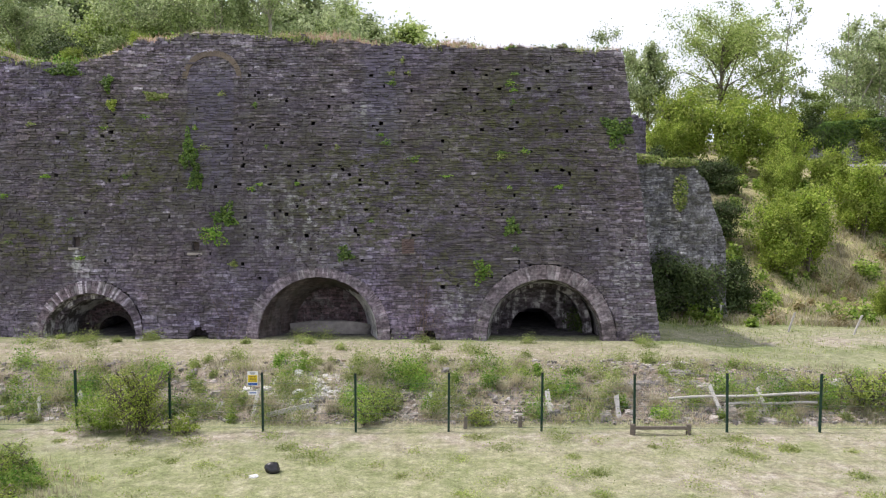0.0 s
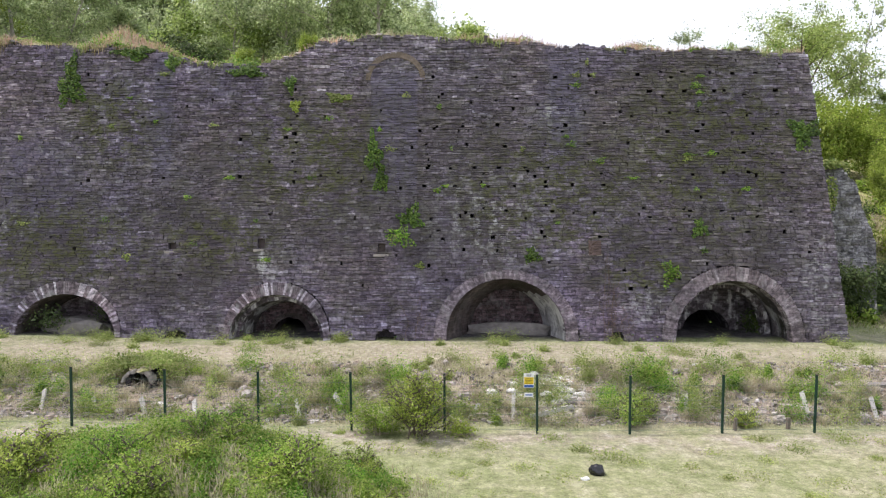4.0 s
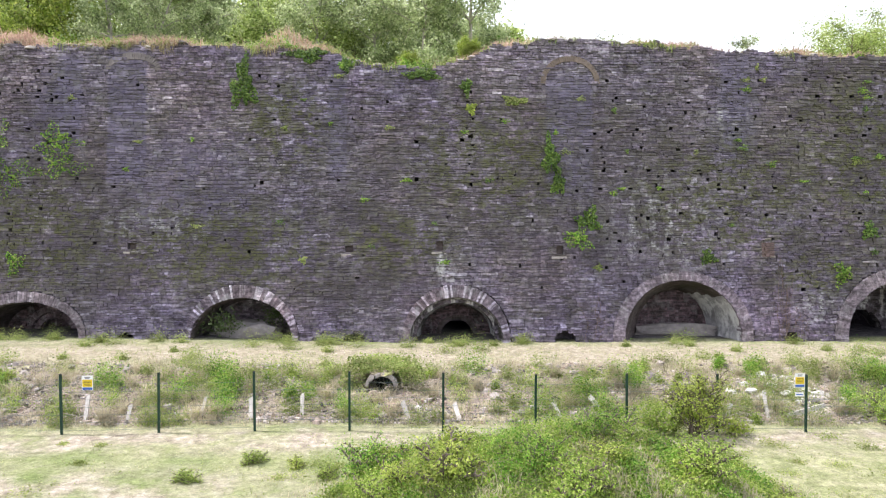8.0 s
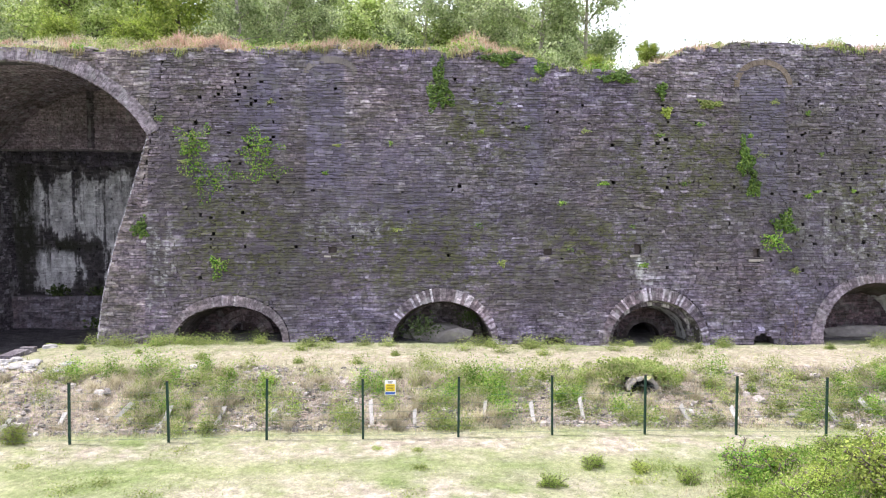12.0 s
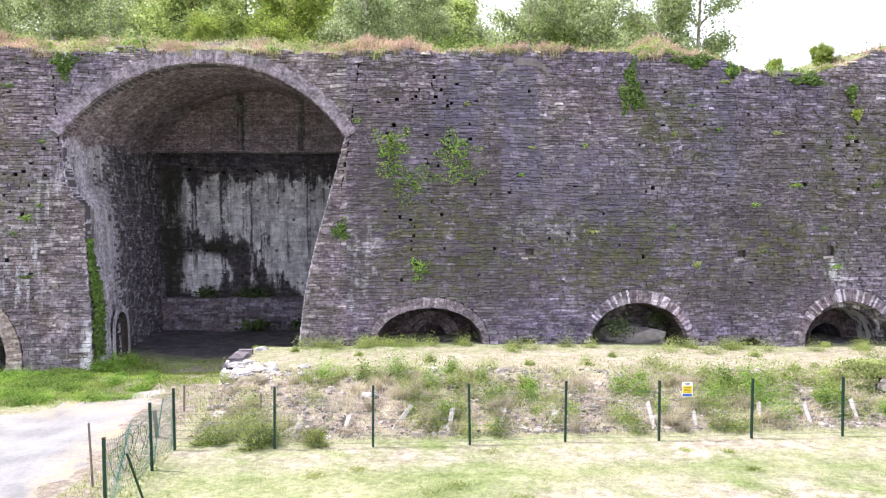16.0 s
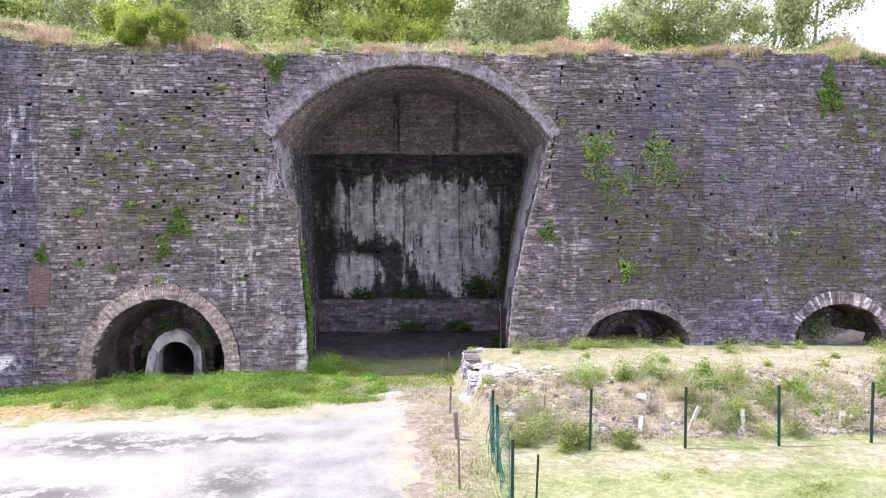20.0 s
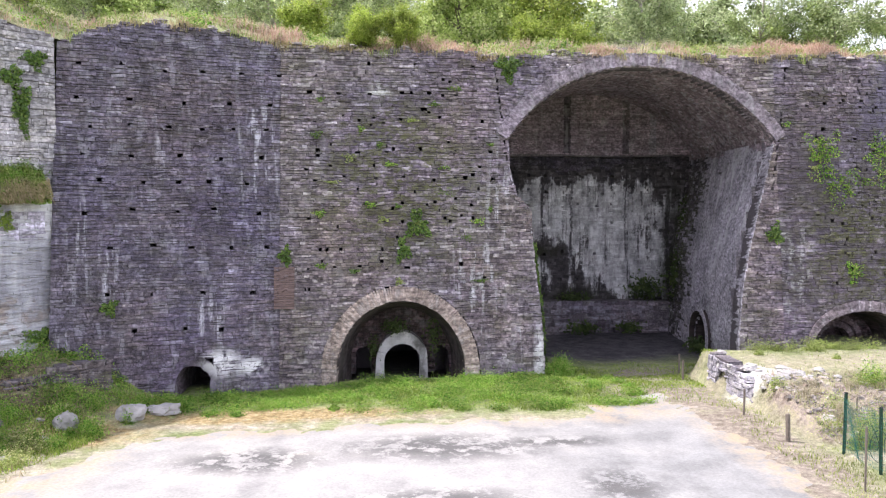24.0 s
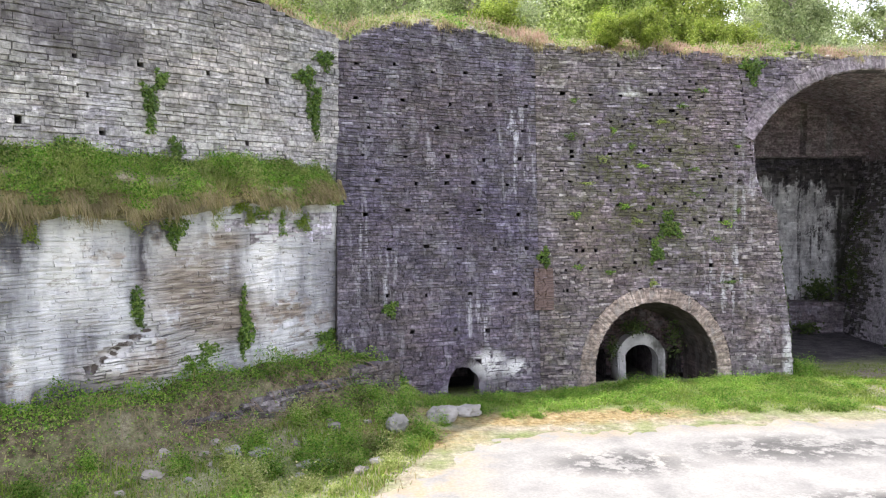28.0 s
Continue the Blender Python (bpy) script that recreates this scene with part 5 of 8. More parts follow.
arch_5 = arch_recess("fifth", "low flat arch with stepped brick arches inside", 31.5, (-30.2, 1.85, 1.2, 1.05), ((-30.07, 0.64, 0.62, 1.0, 0.45, M_dark_red),), M_vault, None, M_dark_red)
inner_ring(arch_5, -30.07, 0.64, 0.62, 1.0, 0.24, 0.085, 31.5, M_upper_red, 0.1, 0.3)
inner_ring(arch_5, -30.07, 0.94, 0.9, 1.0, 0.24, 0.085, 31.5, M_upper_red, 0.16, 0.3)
arch_recess("west", "round stone arch with a white-ringed tunnel inside", 31.1, (-47.95, 1.95, 2.05, 0.6), ((-47.93, 0.8, 0.8, 0.62, 6.0, M_soot), (-49.45, 0.3, 0.28, 0.85, 1.6, M_soot), (-46.4, 0.28, 0.45, 0.7, 1.6, M_soot)), M_vault, None, M_dark_red, ring_mat=M_arch_pink)

# ---- the great arch ----
big = thing("great_arch", "great barrel-vaulted furnace arch with sooty brick and stained back wall", "arch", kind="structure")
BACK_Y = 40.4


def big_line(v, zs_n=26, arc_n=40):
    """Inner outline at depth v, 0 at the face and 1 at the back."""
    zs = np.linspace(-0.1, BIG_S, zs_n)
    lf = np.interp(zs, BIG_L_Z, BIG_L_X)
    rf = np.interp(zs, BIG_R_Z, BIG_R_X)
    lb = np.interp(zs, [0, 5, 9.1], [-43.3, -43.6, -43.85])
    rb = np.interp(zs, [0, 5, 9.1], [-34.0, -33.4, -32.7])
    e = min(1.0, v / 0.55)
    lx_, rx_ = lf + (lb - lf) * e, rf + (rb - rf) * v
    a = np.linspace(math.pi, 0, arc_n)[1:-1]
    c, w = (lx_[-1] + rx_[-1]) / 2, (rx_[-1] - lx_[-1]) / 2
    rise = BIG_R + 0.35 * v
    rad = (w * w + rise * rise) / (2 * rise)
    half = math.asin(w / rad)
    a = np.linspace(-half, half, arc_n)[1:-1]
    ax, az = c + rad * np.sin(a), BIG_S + rise - rad + rad * np.cos(a)
    X = np.concatenate([lx_, ax, rx_[::-1]])
    Z = np.concatenate([zs, az, zs[::-1]])
    y0 = wall_y(X, Z)
    return np.stack([X, y0 + (BACK_Y - y0) * v, Z], 1)


vv = np.linspace(0, 1, 25)
lines = np.stack([big_line(v) for v in vv])
lines[1:-1] += rng.normal(0, 0.012, lines[1:-1].shape)
nv, m = lines.shape[:2]
bV = lines.reshape(-1, 3)
bi = (np.arange(nv - 1)[:, None] * m + np.arange(m - 1)[None, :]).reshape(-1)
bF = np.stack([bi, bi + 1, bi + m + 1, bi + m], 1)
cc = bV[bF].mean(1)


DOORS = ((33.8, 1.12, 0.95, 1.05, 1, -34.78), (32.4, 0.66, 1.35, 0.75, -1, -42.98))  # middle, half width, springing, rise, side, wall


def door_hole(c, y0, w, spring, rise, side):
    d = np.hypot((c[:, 1] - y0) / w, np.maximum(c[:, 2] - spring, 0) / rise)
    return (d < 1) & (c[:, 2] < spring + rise) & ((c[:, 0] - BIG_C) * side > 0)


gone = np.zeros(len(cc), bool)
for d in DOORS:
    gone |= door_hole(cc, *d[:5])
low = cc[:, 2] < 9.0
deep = cc[:, 1] > np.where(cc[:, 0] < BIG_C, 33.6, 37.4) + 0.4 * wob(cc[:, 2], cc[:, 0], 1.0)
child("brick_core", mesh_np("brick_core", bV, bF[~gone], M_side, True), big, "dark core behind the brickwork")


def lining_bricks(height, length):
    """Bricks laid over the whole inside of the great arch: courses run into its depth."""
    mid = lines[nv // 2]
    seg = np.linalg.norm(np.diff(mid, axis=0), axis=1)
    cum = np.concatenate([[0], np.cumsum(seg)])
    out, q = [], 0.0
    while q < cum[-1] - 0.05:
        h = random.uniform(*height)
        p0, p1 = np.interp([q + 0.002, q + h - 0.002], cum, np.arange(m))
        v = random.uniform(-0.6, 0)
        while v < nv - 1:
            w = random.uniform(*length) * 2.1
            out.append((p0, p1, max(v, 0) + 0.005, min(v + w, nv - 1) - 0.005, abs(random.gauss(0.008, 0.009))))
            v += w
        q += h
    B = np.array([b for b in out if b[3] - b[2] > 0.1])

    def at(pp, vq):
        i0 = np.clip(pp.astype(int), 0, m - 2)
        j0 = np.clip(vq.astype(int), 0, nv - 2)
        a, b = (pp - i0)[..., None], (vq - j0)[..., None]
        return (lines[j0, i0] * (1 - a) + lines[j0, i0 + 1] * a) * (1 - b) + (lines[j0 + 1, i0] * (1 - a) + lines[j0 + 1, i0 + 1] * a) * b

    C = at(np.stack([B[:, 0], B[:, 0], B[:, 1], B[:, 1]], 1), np.stack([B[:, 2], B[:, 3], B[:, 3], B[:, 2]], 1))
    N = np.cross(C[:, 2] - C[:, 0], C[:, 3] - C[:, 1])
    N /= np.linalg.norm(N, axis=1)[:, None] + 1e-9
    c = C.mean(1)
    N *= np.sign(((np.array((BIG_C, 0, 5.0)) - c) * np.array((1, 0, 1)) * N).sum(1))[:, None]
    back, rim = C - N[:, None] * 0.05, C + N[:, None] * (B[:, 4, None, None] - 0.01)
    front = c[:, None] + (C - c[:, None]) * 0.975 + N[:, None] * (B[:, 4, None, None] + rng.normal(0, 0.004, (len(B), 4, 1)))
    V = np.concatenate([back, rim, front], 1)
    fq = np.array([(0, 1, 5, 4), (1, 2, 6, 5), (2, 3, 7, 6), (3, 0, 4, 7), (4, 5, 9, 8), (5, 6, 10, 9), (6, 7, 11, 10), (7, 4, 8, 11), (8, 9, 10, 11)])
    return V, c, fq


lin_V, lin_c, lin_q = lining_bricks((0.09, 0.13), (0.3, 0.55))
open_ = np.zeros(len(lin_c), bool)
for d in DOORS:
    open_ |= door_hole(lin_c, *d[:5])
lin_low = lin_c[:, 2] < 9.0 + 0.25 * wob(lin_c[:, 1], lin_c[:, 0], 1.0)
# bricks past this depth get the colour with shade in it
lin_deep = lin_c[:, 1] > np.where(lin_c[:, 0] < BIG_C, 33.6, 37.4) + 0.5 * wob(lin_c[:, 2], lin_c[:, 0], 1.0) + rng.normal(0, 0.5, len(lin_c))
for nm, keep, mt, lab in (("side_bricks", lin_low & ~lin_deep, M_side, "lime-stained bricks of the flaring side walls"), ("inner_bricks", lin_low & lin_deep, M_inner, "mossy inner side-wall bricks with deep shade put into their colour"), ("vault_bricks", ~lin_low, M_great, "sooty bricks of the barrel vault")):
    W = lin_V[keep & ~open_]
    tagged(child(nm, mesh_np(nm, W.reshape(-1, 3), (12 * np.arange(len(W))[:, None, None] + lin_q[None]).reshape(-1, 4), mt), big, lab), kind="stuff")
for y0, w, spring, rise, side, x0 in DOORS:  # passage behind each doorway
    a = np.linspace(math.pi, 0, 16)
    py = np.concatenate([[-1.0], np.cos(a), [1.0]])
    pz = np.concatenate([[-0.1], spring + rise * np.sin(a), [-0.1]])
    lean = 0.1 * py * w * (side > 0)  # follows the flare of the wall
    A = np.stack([x0 - 0.12 * side + lean, y0 + w * py, pz], 1)
    O = np.stack([x0 - 0.1 * side + 0.1 * py * (w + 0.32) * (side > 0), y0 + (w + 0.32) * py, np.where(pz < 0, pz, pz + 0.3 * (pz - spring) / rise)], 1)
    B = A + np.array((2.6 * side, 0, 0))
    d = child("doorway", mesh_np("doorway", *strip(A, B), M_vault), big, "small arched doorway in the side wall")
    child("surround", mesh_np("surround", *strip(O, A), M_side), d)
    # a black sheet ends the passage, standing for the dark of its depth
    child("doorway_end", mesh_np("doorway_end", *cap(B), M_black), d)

# back wall: stained lower face, thin dark offset, plain brick above
def back_mat():
    """Lime-white face with black runs of soot and damp, and ragged white patches below."""
    k = Mat("stained_back_wall", 0.9, 0.3)
    black = k.times(k.ramp(k.rand(), [(0.0, (0.042, 0.038, 0.042)), (0.6, (0.075, 0.068, 0.072)), (1.0, (0.14, 0.13, 0.135))]), k.span(k.noise(6, 6), 0.3, 0.7, 0.6, 1.4))
    grey = k.ramp(k.noise(2.4, 9, (1, 1, 0.5), 0.7), [(0.35, (0.26, 0.25, 0.265)), (0.48, (0.5, 0.495, 0.51)), (0.6, (0.76, 0.76, 0.77))])
    grey = k.times(grey, k.span(k.rand(), 0, 1, 0.75, 1.15))
    rag = k.noise(1.5, 10, (1, 1, 0.7), 0.7)
    face = k.blobs([(-38.4, 6.3, 6.6, 2.3), (-36.2, 3.9, 3.6, 2.9), (-41.4, 3.1, 1.7, 1.7)])
    cover_ = k.span(k.math("ADD", k.math("MULTIPLY", face, 0.34), k.math("MULTIPLY", k.math("ADD", rag, k.noise(1.1, 9, (2.2, 2.2, 0.25), 0.68)), 0.75)), 0.86, 0.93)
    c = k.mix(cover_, black, grey)
    drip = k.noise(1.2, 8, (2.6, 2.6, 0.14), 0.65)
    c = k.mix(k.span(drip, 0.55, 0.63, 0, 0.92), c, (0.04, 0.036, 0.042))
    shelf = k.blobs([(-41.0, 4.35, 2.2, 0.5), (-43.0, 5.5, 0.9, 5), (-33.6, 4, 0.9, 5), (-38.6, 1.9, 2.2, 0.8)])
    c = k.mix(k.math("MULTIPLY", shelf, k.span(rag, 0.38, 0.5)), c, (0.035, 0.036, 0.026))
    white = k.math("MULTIPLY", k.span(k.noise(1.9, 9, (1.6, 1.6, 0.5), 0.7), 0.58, 0.66, 0, 0.9), k.blobs([(-35.6, 4.6, 2.2, 3.2), (-41.4, 3.2, 1.5, 1.7), (-39.6, 6, 3, 1.4)]))
    c = k.mix(white, c, (0.68, 0.68, 0.68))
    return k.done(c, k.math("ADD", k.noise(22, 7), k.math("MULTIPLY", k.noise(4, 4), 1.5)), 0.8, 0.03)


M_back = back_mat()
M_upper = stone_mat("upper_brick", [(0.0, (0.24, 0.19, 0.195)), (0.5, (0.29, 0.235, 0.238)), (1.0, (0.36, 0.305, 0.305))], mottle=0.2, moss_amount=0.05, streak=0.3)
M_band = stone_mat("black_band", [(0.0, (0.035, 0.032, 0.035)), (0.6, (0.06, 0.055, 0.06)), (1.0, (0.11, 0.1, 0.105))], moss_amount=0.1, streak=0.15)
back_holes = [(-42.2 + 0.9 * i + random.uniform(-0.1, 0.1), z + random.uniform(-0.08, 0.08), 0.07) for z, n in ((8.3, 8), (7.4, 9), (6.7, 9), (5.7, 8), (4.2, 7), (2.9, 6)) for i in range(n) if random.random() < 0.75]


def back_low(u, z):
    return u, 40.3 - 0.02 * np.asarray(z) + 0.04 * wob(u, z, 0.7)


def back_high(u, z):
    return u, 39.6 + 0.02 * wob(u, z, 0.7)


back_wall = thing("back_wall", "tall back wall streaked with white lime and black soot", "wall", kind="structure")
S, R = masonry(-44.2, -32.3, 1.0, 9.3, lambda z: (0.12, 0.17), (0.24, 0.5), lambda u, z: np.full(u.shape, True), back_holes, gap=0.002)
child("core", mesh_np("core", *backing_np(R, back_low, 2.0, 0.8), M_back), back_wall)
zone = S[:, 2] > 8.55 + 0.35 * wob(S[:, 0], 0, 0.9)
child("stones", mesh_np("stones", *stones_np(S[~zone], back_low, 0.012), M_back), back_wall)
child("band", mesh_np("band", *stones_np(S[zone], back_low, 0.012), M_band), back_wall, "black band of courses under the offset")
S, R = masonry(-44.2, -32.3, 9.3, 12.9, lambda z: (0.1, 0.13), (0.22, 0.4), lambda u, z: np.full(u.shape, True))
child("upper_core", mesh_np("upper_core", *backing_np(R, back_high, 2.0, 0.8), M_joint), back_wall)
child("upper_bricks", mesh_np("upper_bricks", *stones_np(S, back_high, 0.01), M_upper), back_wall, "dark brown brickwork")
for bx in (-39.35, -36.3, -34.9):
    child("rib", mesh_np("rib", *(lambda bm: ([v.co[:] for v in bm.verts], [[v.index for v in f.verts] for f in bm.faces]))(box_bm(bx - 0.18, bx + 0.18, 39.54, 39.8, 9.3, 12.6, 0.03)), M_soot), back_wall, "dark flue chase")
# low bench wall before it
S, R = masonry(-43.4, -33.8, -0.2, 1.72, lambda z: (0.16, 0.26), (0.3, 0.8), lambda u, z: np.full(u.shape, True))
bench_surf = lambda u, z: (u, 39.3 + 0.06 * np.asarray(z) + 0.05 * wob(u, z, 1.1))
bench = thing("bench_wall", "low grey stone bench wall across the back of the arch", "wall", kind="structure")
child("core", mesh_np("core", *backing_np(R, bench_surf, 2.0, 1.3), M_joint), bench)
child("stones", mesh_np("stones", *stones_np(S, bench_surf), stone_mat("bench_stone", SOOT, moss_amount=0.1, pale=[(-38.6, 0.9, 5, 1.0)], pale_col=(0.36, 0.36, 0.42), streak=0.5)), bench)
# broken drain hole at the foot of the purple wall
a = np.linspace(math.pi, 0, 12)
hx = np.concatenate([[-55.65], -55.1 + 0.55 * np.cos(a), [-54.55]])
hz_ = np.concatenate([[-0.2], 0.55 + 0.6 * np.sin(a), [-0.2]])
A = np.stack([hx, wall_y(hx, hz_) + 0.25, hz_], 1)
hole_thing = thing("drain_hole", "black broken hole at the foot of the purple wall", "hole")
outer = np.stack([-55.1 + (hx + 55.1) * 1.45, wall_y(hx, hz_) - 0.03, np.where(hz_ < 0, hz_, hz_ * 1.3)], 1)
A[:, 1] -= 0.22
A[:, :] += rng.normal(0, 0.025, A.shape)
child("surround", mesh_np("surround", *strip(outer, A), M_dark), hole_thing)
child("lining", mesh_np("lining", *strip(A, A + np.array((0, 3.5, 0))), M_soot), hole_thing)
child("back", mesh_np("back", *cap(A + np.array((0, 3.5, 0))), M_soot), hole_thing)
# earth behind the back wall
solo("earth_core_back", mesh_np("earth_core_back", [(-45, 41.2, -1), (-31.5, 41.2, -1), (-31.5, 41.2, 13.2), (-45, 41.2, 13.2)], [(0, 1, 2, 3)], M_joint), "dark packed earth behind the back wall", "earth", kind="structure")
# ring of the great arch
voussoirs(big, BIG_C, BIG_RAD, BIG_RAD, BIG_CZ, 0.52, 0.52, 0.075, M_great_ring, surf=wall_y, proud=0.05, cut=math.pi / 2 - math.asin(BIG_W / BIG_RAD))

# ghost arch of brick high on the wall
ghost = thing("blocked_arch", "blocked doorway arch of worn ochre bricks high in the wall", "arch")
voussoirs(ghost, -9.15, 0.98, 0.85, 11.12, 0.2, 0.24, 0.085, plain("ochre_brick", (0.19, 0.15, 0.12), 0.9, 0.5, 6), proud=0.035)

ghost_2 = thing("blocked_arch", "worn brick arch of a blocked opening near the wall top", "arch")
voussoirs(ghost_2, -26.4, 0.85, 0.36, 11.6, 0.2, 0.28, 0.085, plain("pale_worn_brick", (0.19, 0.168, 0.16), 0.9, 0.4, 6), proud=0.015)

# patches of red brick let into the wall
def brick_patch(x0, x1, z0, z1, mname):
    S, R = masonry(x0, x1, z0, z1, lambda z: (0.075, 0.085), (0.2, 0.24), lambda u, z: np.full(u.shape, True))
    S[:, 4] += 0.05
    p = thing("brick_patch", "patch of red-brown brick let into the dark wall", "brickwork")
    V, F = stones_np(S, straight, 0.006, 0.05, 0.005)
    child("bricks", mesh_np("bricks", V, F, mname), p)


M_red = plain("red_brick", (0.155, 0.11, 0.1), 0.9, 0.35, 6)
brick_patch(-52.5, -51.8, 3.0, 4.4, M_red)
brick_patch(-1.6, -1.12, 4.2, 4.75, M_red)

M_socket = plain("rusty_socket_stone", (0.125, 0.1, 0.095), 0.9, 0.4, 8)
# socket slabs in the square holes
for x, z in SQUARE:
    me = bpy.data.meshes.new("sill")
    bm = box_bm(x - 0.3, x + 0.3, float(wall_y(x, z)) - 0.06, float(wall_y(x, z)) + 0.25, z - 0.3, z - 0.2, 0.015)
    bm.to_mesh(me)
    bm.free()
    me.materials.append(M_rock)
    plate = bpy.data.meshes.new("socket_stone")
    bm = box_bm(x - 0.28, x + 0.28, float(wall_y(x, z)) + 0.2, float(wall_y(x, z)) + 0.36, z - 0.25, z + 0.4)
    bm.to_mesh(plate)
    bm.free()
    plate.materials.append(M_socket)
    solo("socket_stone", plate, "dark stone closing a square socket in the wall", "stone", "stones in the sockets")
    solo("stone_sill", me, "small stone sill under a square socket", "sill", "sills in the wall")


# ---- concrete yard ----
YARD = [(-39.3, 4), (-39.2, 17), (-38.9, 22), (-39.5, 26.1), (-41.5, 26.2), (-42.1, 23.9), (-47.9, 23.8), (-50.9, 23.3), (-54.0, 23.4), (-55.3, 22.0), (-57.7, 19.1), (-60.5, 15), (-62, 4)]


def yard_mesh():
    """Worn concrete lying on the ground: its edge runs out ragged under the earth."""
    xs, ys = np.arange(-64, -38, 0.17), np.arange(4, 27.5, 0.17)
    X, Y = np.meshgrid(xs, ys)
    inside = np.zeros(X.shape, bool)
    dist = np.full(X.shape, 99.0)
    for (ax, ay), (bx, by) in zip(YARD, YARD[1:] + YARD[:1]):
        hit = ((ay > Y) != (by > Y)) & (X < (bx - ax) * (Y - ay) / (by - ay + 1e-9) + ax)
        inside ^= hit
        t = np.clip(((X - ax) * (bx - ax) + (Y - ay) * (by - ay)) / ((bx - ax) ** 2 + (by - ay) ** 2), 0, 1)
        dist = np.minimum(dist, np.hypot(X - ax - t * (bx - ax), Y - ay - t * (by - ay)))
    d = np.where(inside, dist, -dist) + 0.35 * wob(X, Y, 1.3) + 0.22 * wob(Y, X, 4.3) + 0.1 * wob(X, Y, 9.0)
    Z = ground_z(X, Y) + np.interp(d, [-0.6, 0, 0.35, 3], [-0.06, 0.0, 0.035, 0.05])
    V = np.stack([X, Y, Z], -1).reshape(-1, 3)
    n = len(xs)
    i = (np.arange(len(ys) - 1)[:, None] * n + np.arange(n - 1)[None, :]).reshape(-1)
    F = np.stack([i, i + 1, i + n + 1, i + n], 1)
    return mesh_np("yard", V, F[(d.reshape(-1)[F] > -0.6).all(1)], M_concrete, True)


yard = solo("yard", yard_mesh(), "sunlit pale concrete yard, cracked and stained, with a worn edge", "yard", kind="structure")


def rock(name, x, y, z, sx, sy, sz, material, seed, turn=0.0):
    bm = bmesh.new()
    bmesh.ops.create_icosphere(bm, subdivisions=3, radius=1)
    for v in bm.verts:
        n = noise.noise(v.co * 1.1 + Vector((seed * 7.3, seed, 0))) * 0.45 + noise.noise(v.co * 3.0 + Vector((0, seed * 3.1, 0))) * 0.24
        c = v.co * (1 + n)
        f = noise.cell(v.co * 1.4 + Vector((seed * 2.7, 0, seed)))
        c *= 1 + 0.12 * f
        c.z = max(-0.5, min(0.95, c.z))
        v.co = Vector((c.x * sx, c.y * sy, c.z * sz))
    me = bpy.data.meshes.new(name)
    bm.transform(pose(x, y, z, 0, 0, turn))
    bm.to_mesh(me)
    bm.free()
    me.materials.append(material)
    return me


gz = lambda x, y: float(ground_z(x, y))
for i, (x, y, sx, sy, sz, turn) in enumerate(((-56.1, 24.5, 0.42, 0.28, 0.34, -22), (-55.4, 25.2, 0.5, 0.25, 0.22, 6), (-57.5, 23.4, 0.3, 0.28, 0.34, 20), (-61.6, 20.9, 0.3, 0.25, 0.2, 0), (-60.9, 21.2, 0.28, 0.2, 0.14, 40), (-59.5, 21.0, 0.45, 0.2, 0.13, 10))):
    solo("boulder", rock("boulder", x, y, gz(x, y) + sz * 0.4, sx, sy, sz, M_pale_rock, i + 1, turn), "pale grey boulder lying in the grass by the yard", "rock", "boulders by the yard")


# ---- fence ----
def wire_panel(width, height):
    """Welded mesh: upright wires and double level wires, as thin bars."""
    V, F = [], []

    def bar(a, b, r=0.0012):
        d = Vector(b) - Vector(a)
        n = Vector((0, 1, 0))
        s = d.cross(n).normalized() * r
        base = len(V)
        for p in (a, b):
            for o in (s - n * r * 0.6, -s - n * r * 0.6, n * r):
                V.append(tuple(Vector(p) + o))
        for i in range(3):
            j = (i + 1) % 3
            F.append((base + i, base + j, base + 3 + j, base + 3 + i))

    x = 0.03
    while x < width:
        bar((x, 0, 0), (x, 0, height))
        x += 0.1
    for z in np.arange(0.03, height, 0.2):
        bar((0, -0.006, z), (width, -0.006, z), 0.0018)
        bar((0, 0.006, z), (width, 0.006, z), 0.0018)
    return mesh_np("wire_panel", V, F, M_wire)


def fence_post():
    bm = box_bm(-0.03, 0.03, -0.03, 0.03, -0.3, 1.56, 0.006)
    me = bpy.data.meshes.new("post")
    bm.to_mesh(me)
    bm.free()
    me.materials.append(M_green_steel)
    bm = box_bm(-0.036, 0.036, -0.036, 0.036, 1.56, 1.585, 0.008)
    me2 = bpy.data.meshes.new("post_cap")
    bm.to_mesh(me2)
    bm.free()
    me2.materials.append(M_black)
    return me, me2


post_me, cap_me = fence_post()
panel_me = wire_panel(2.42, 1.42)
fence = thing("fence", "dark green welded mesh fence along the foot of the rubble bank", "fence")
posts = [(-37.05 + 2.48 * i, 19.72) for i in range(24)]


def add_post(x, y, lean=0.0):
    p = new("post", post_me)
    p.location, p.parent = (x, y, gz(x, y)), fence
    p.rotation_euler = (radians(random.uniform(-1.2, 1.2)), radians(lean + random.uniform(-1, 1)), 0)
    c = new("post_cap", cap_me)
    c.parent = p


for i, (x, y) in enumerate(posts):
    add_post(x, y)
    if i + 1 < len(posts):
        q = posts[i + 1]
        w = tagged(new("wire_panel", panel_me), kind="stuff")
        z0, z1 = gz(x, y), gz(*q)
        w.location, w.rotation_euler, w.parent = (x + 0.03, y - 0.035, z0 + 0.08), (0, -math.atan2(z1 - z0, 2.48), 0), fence
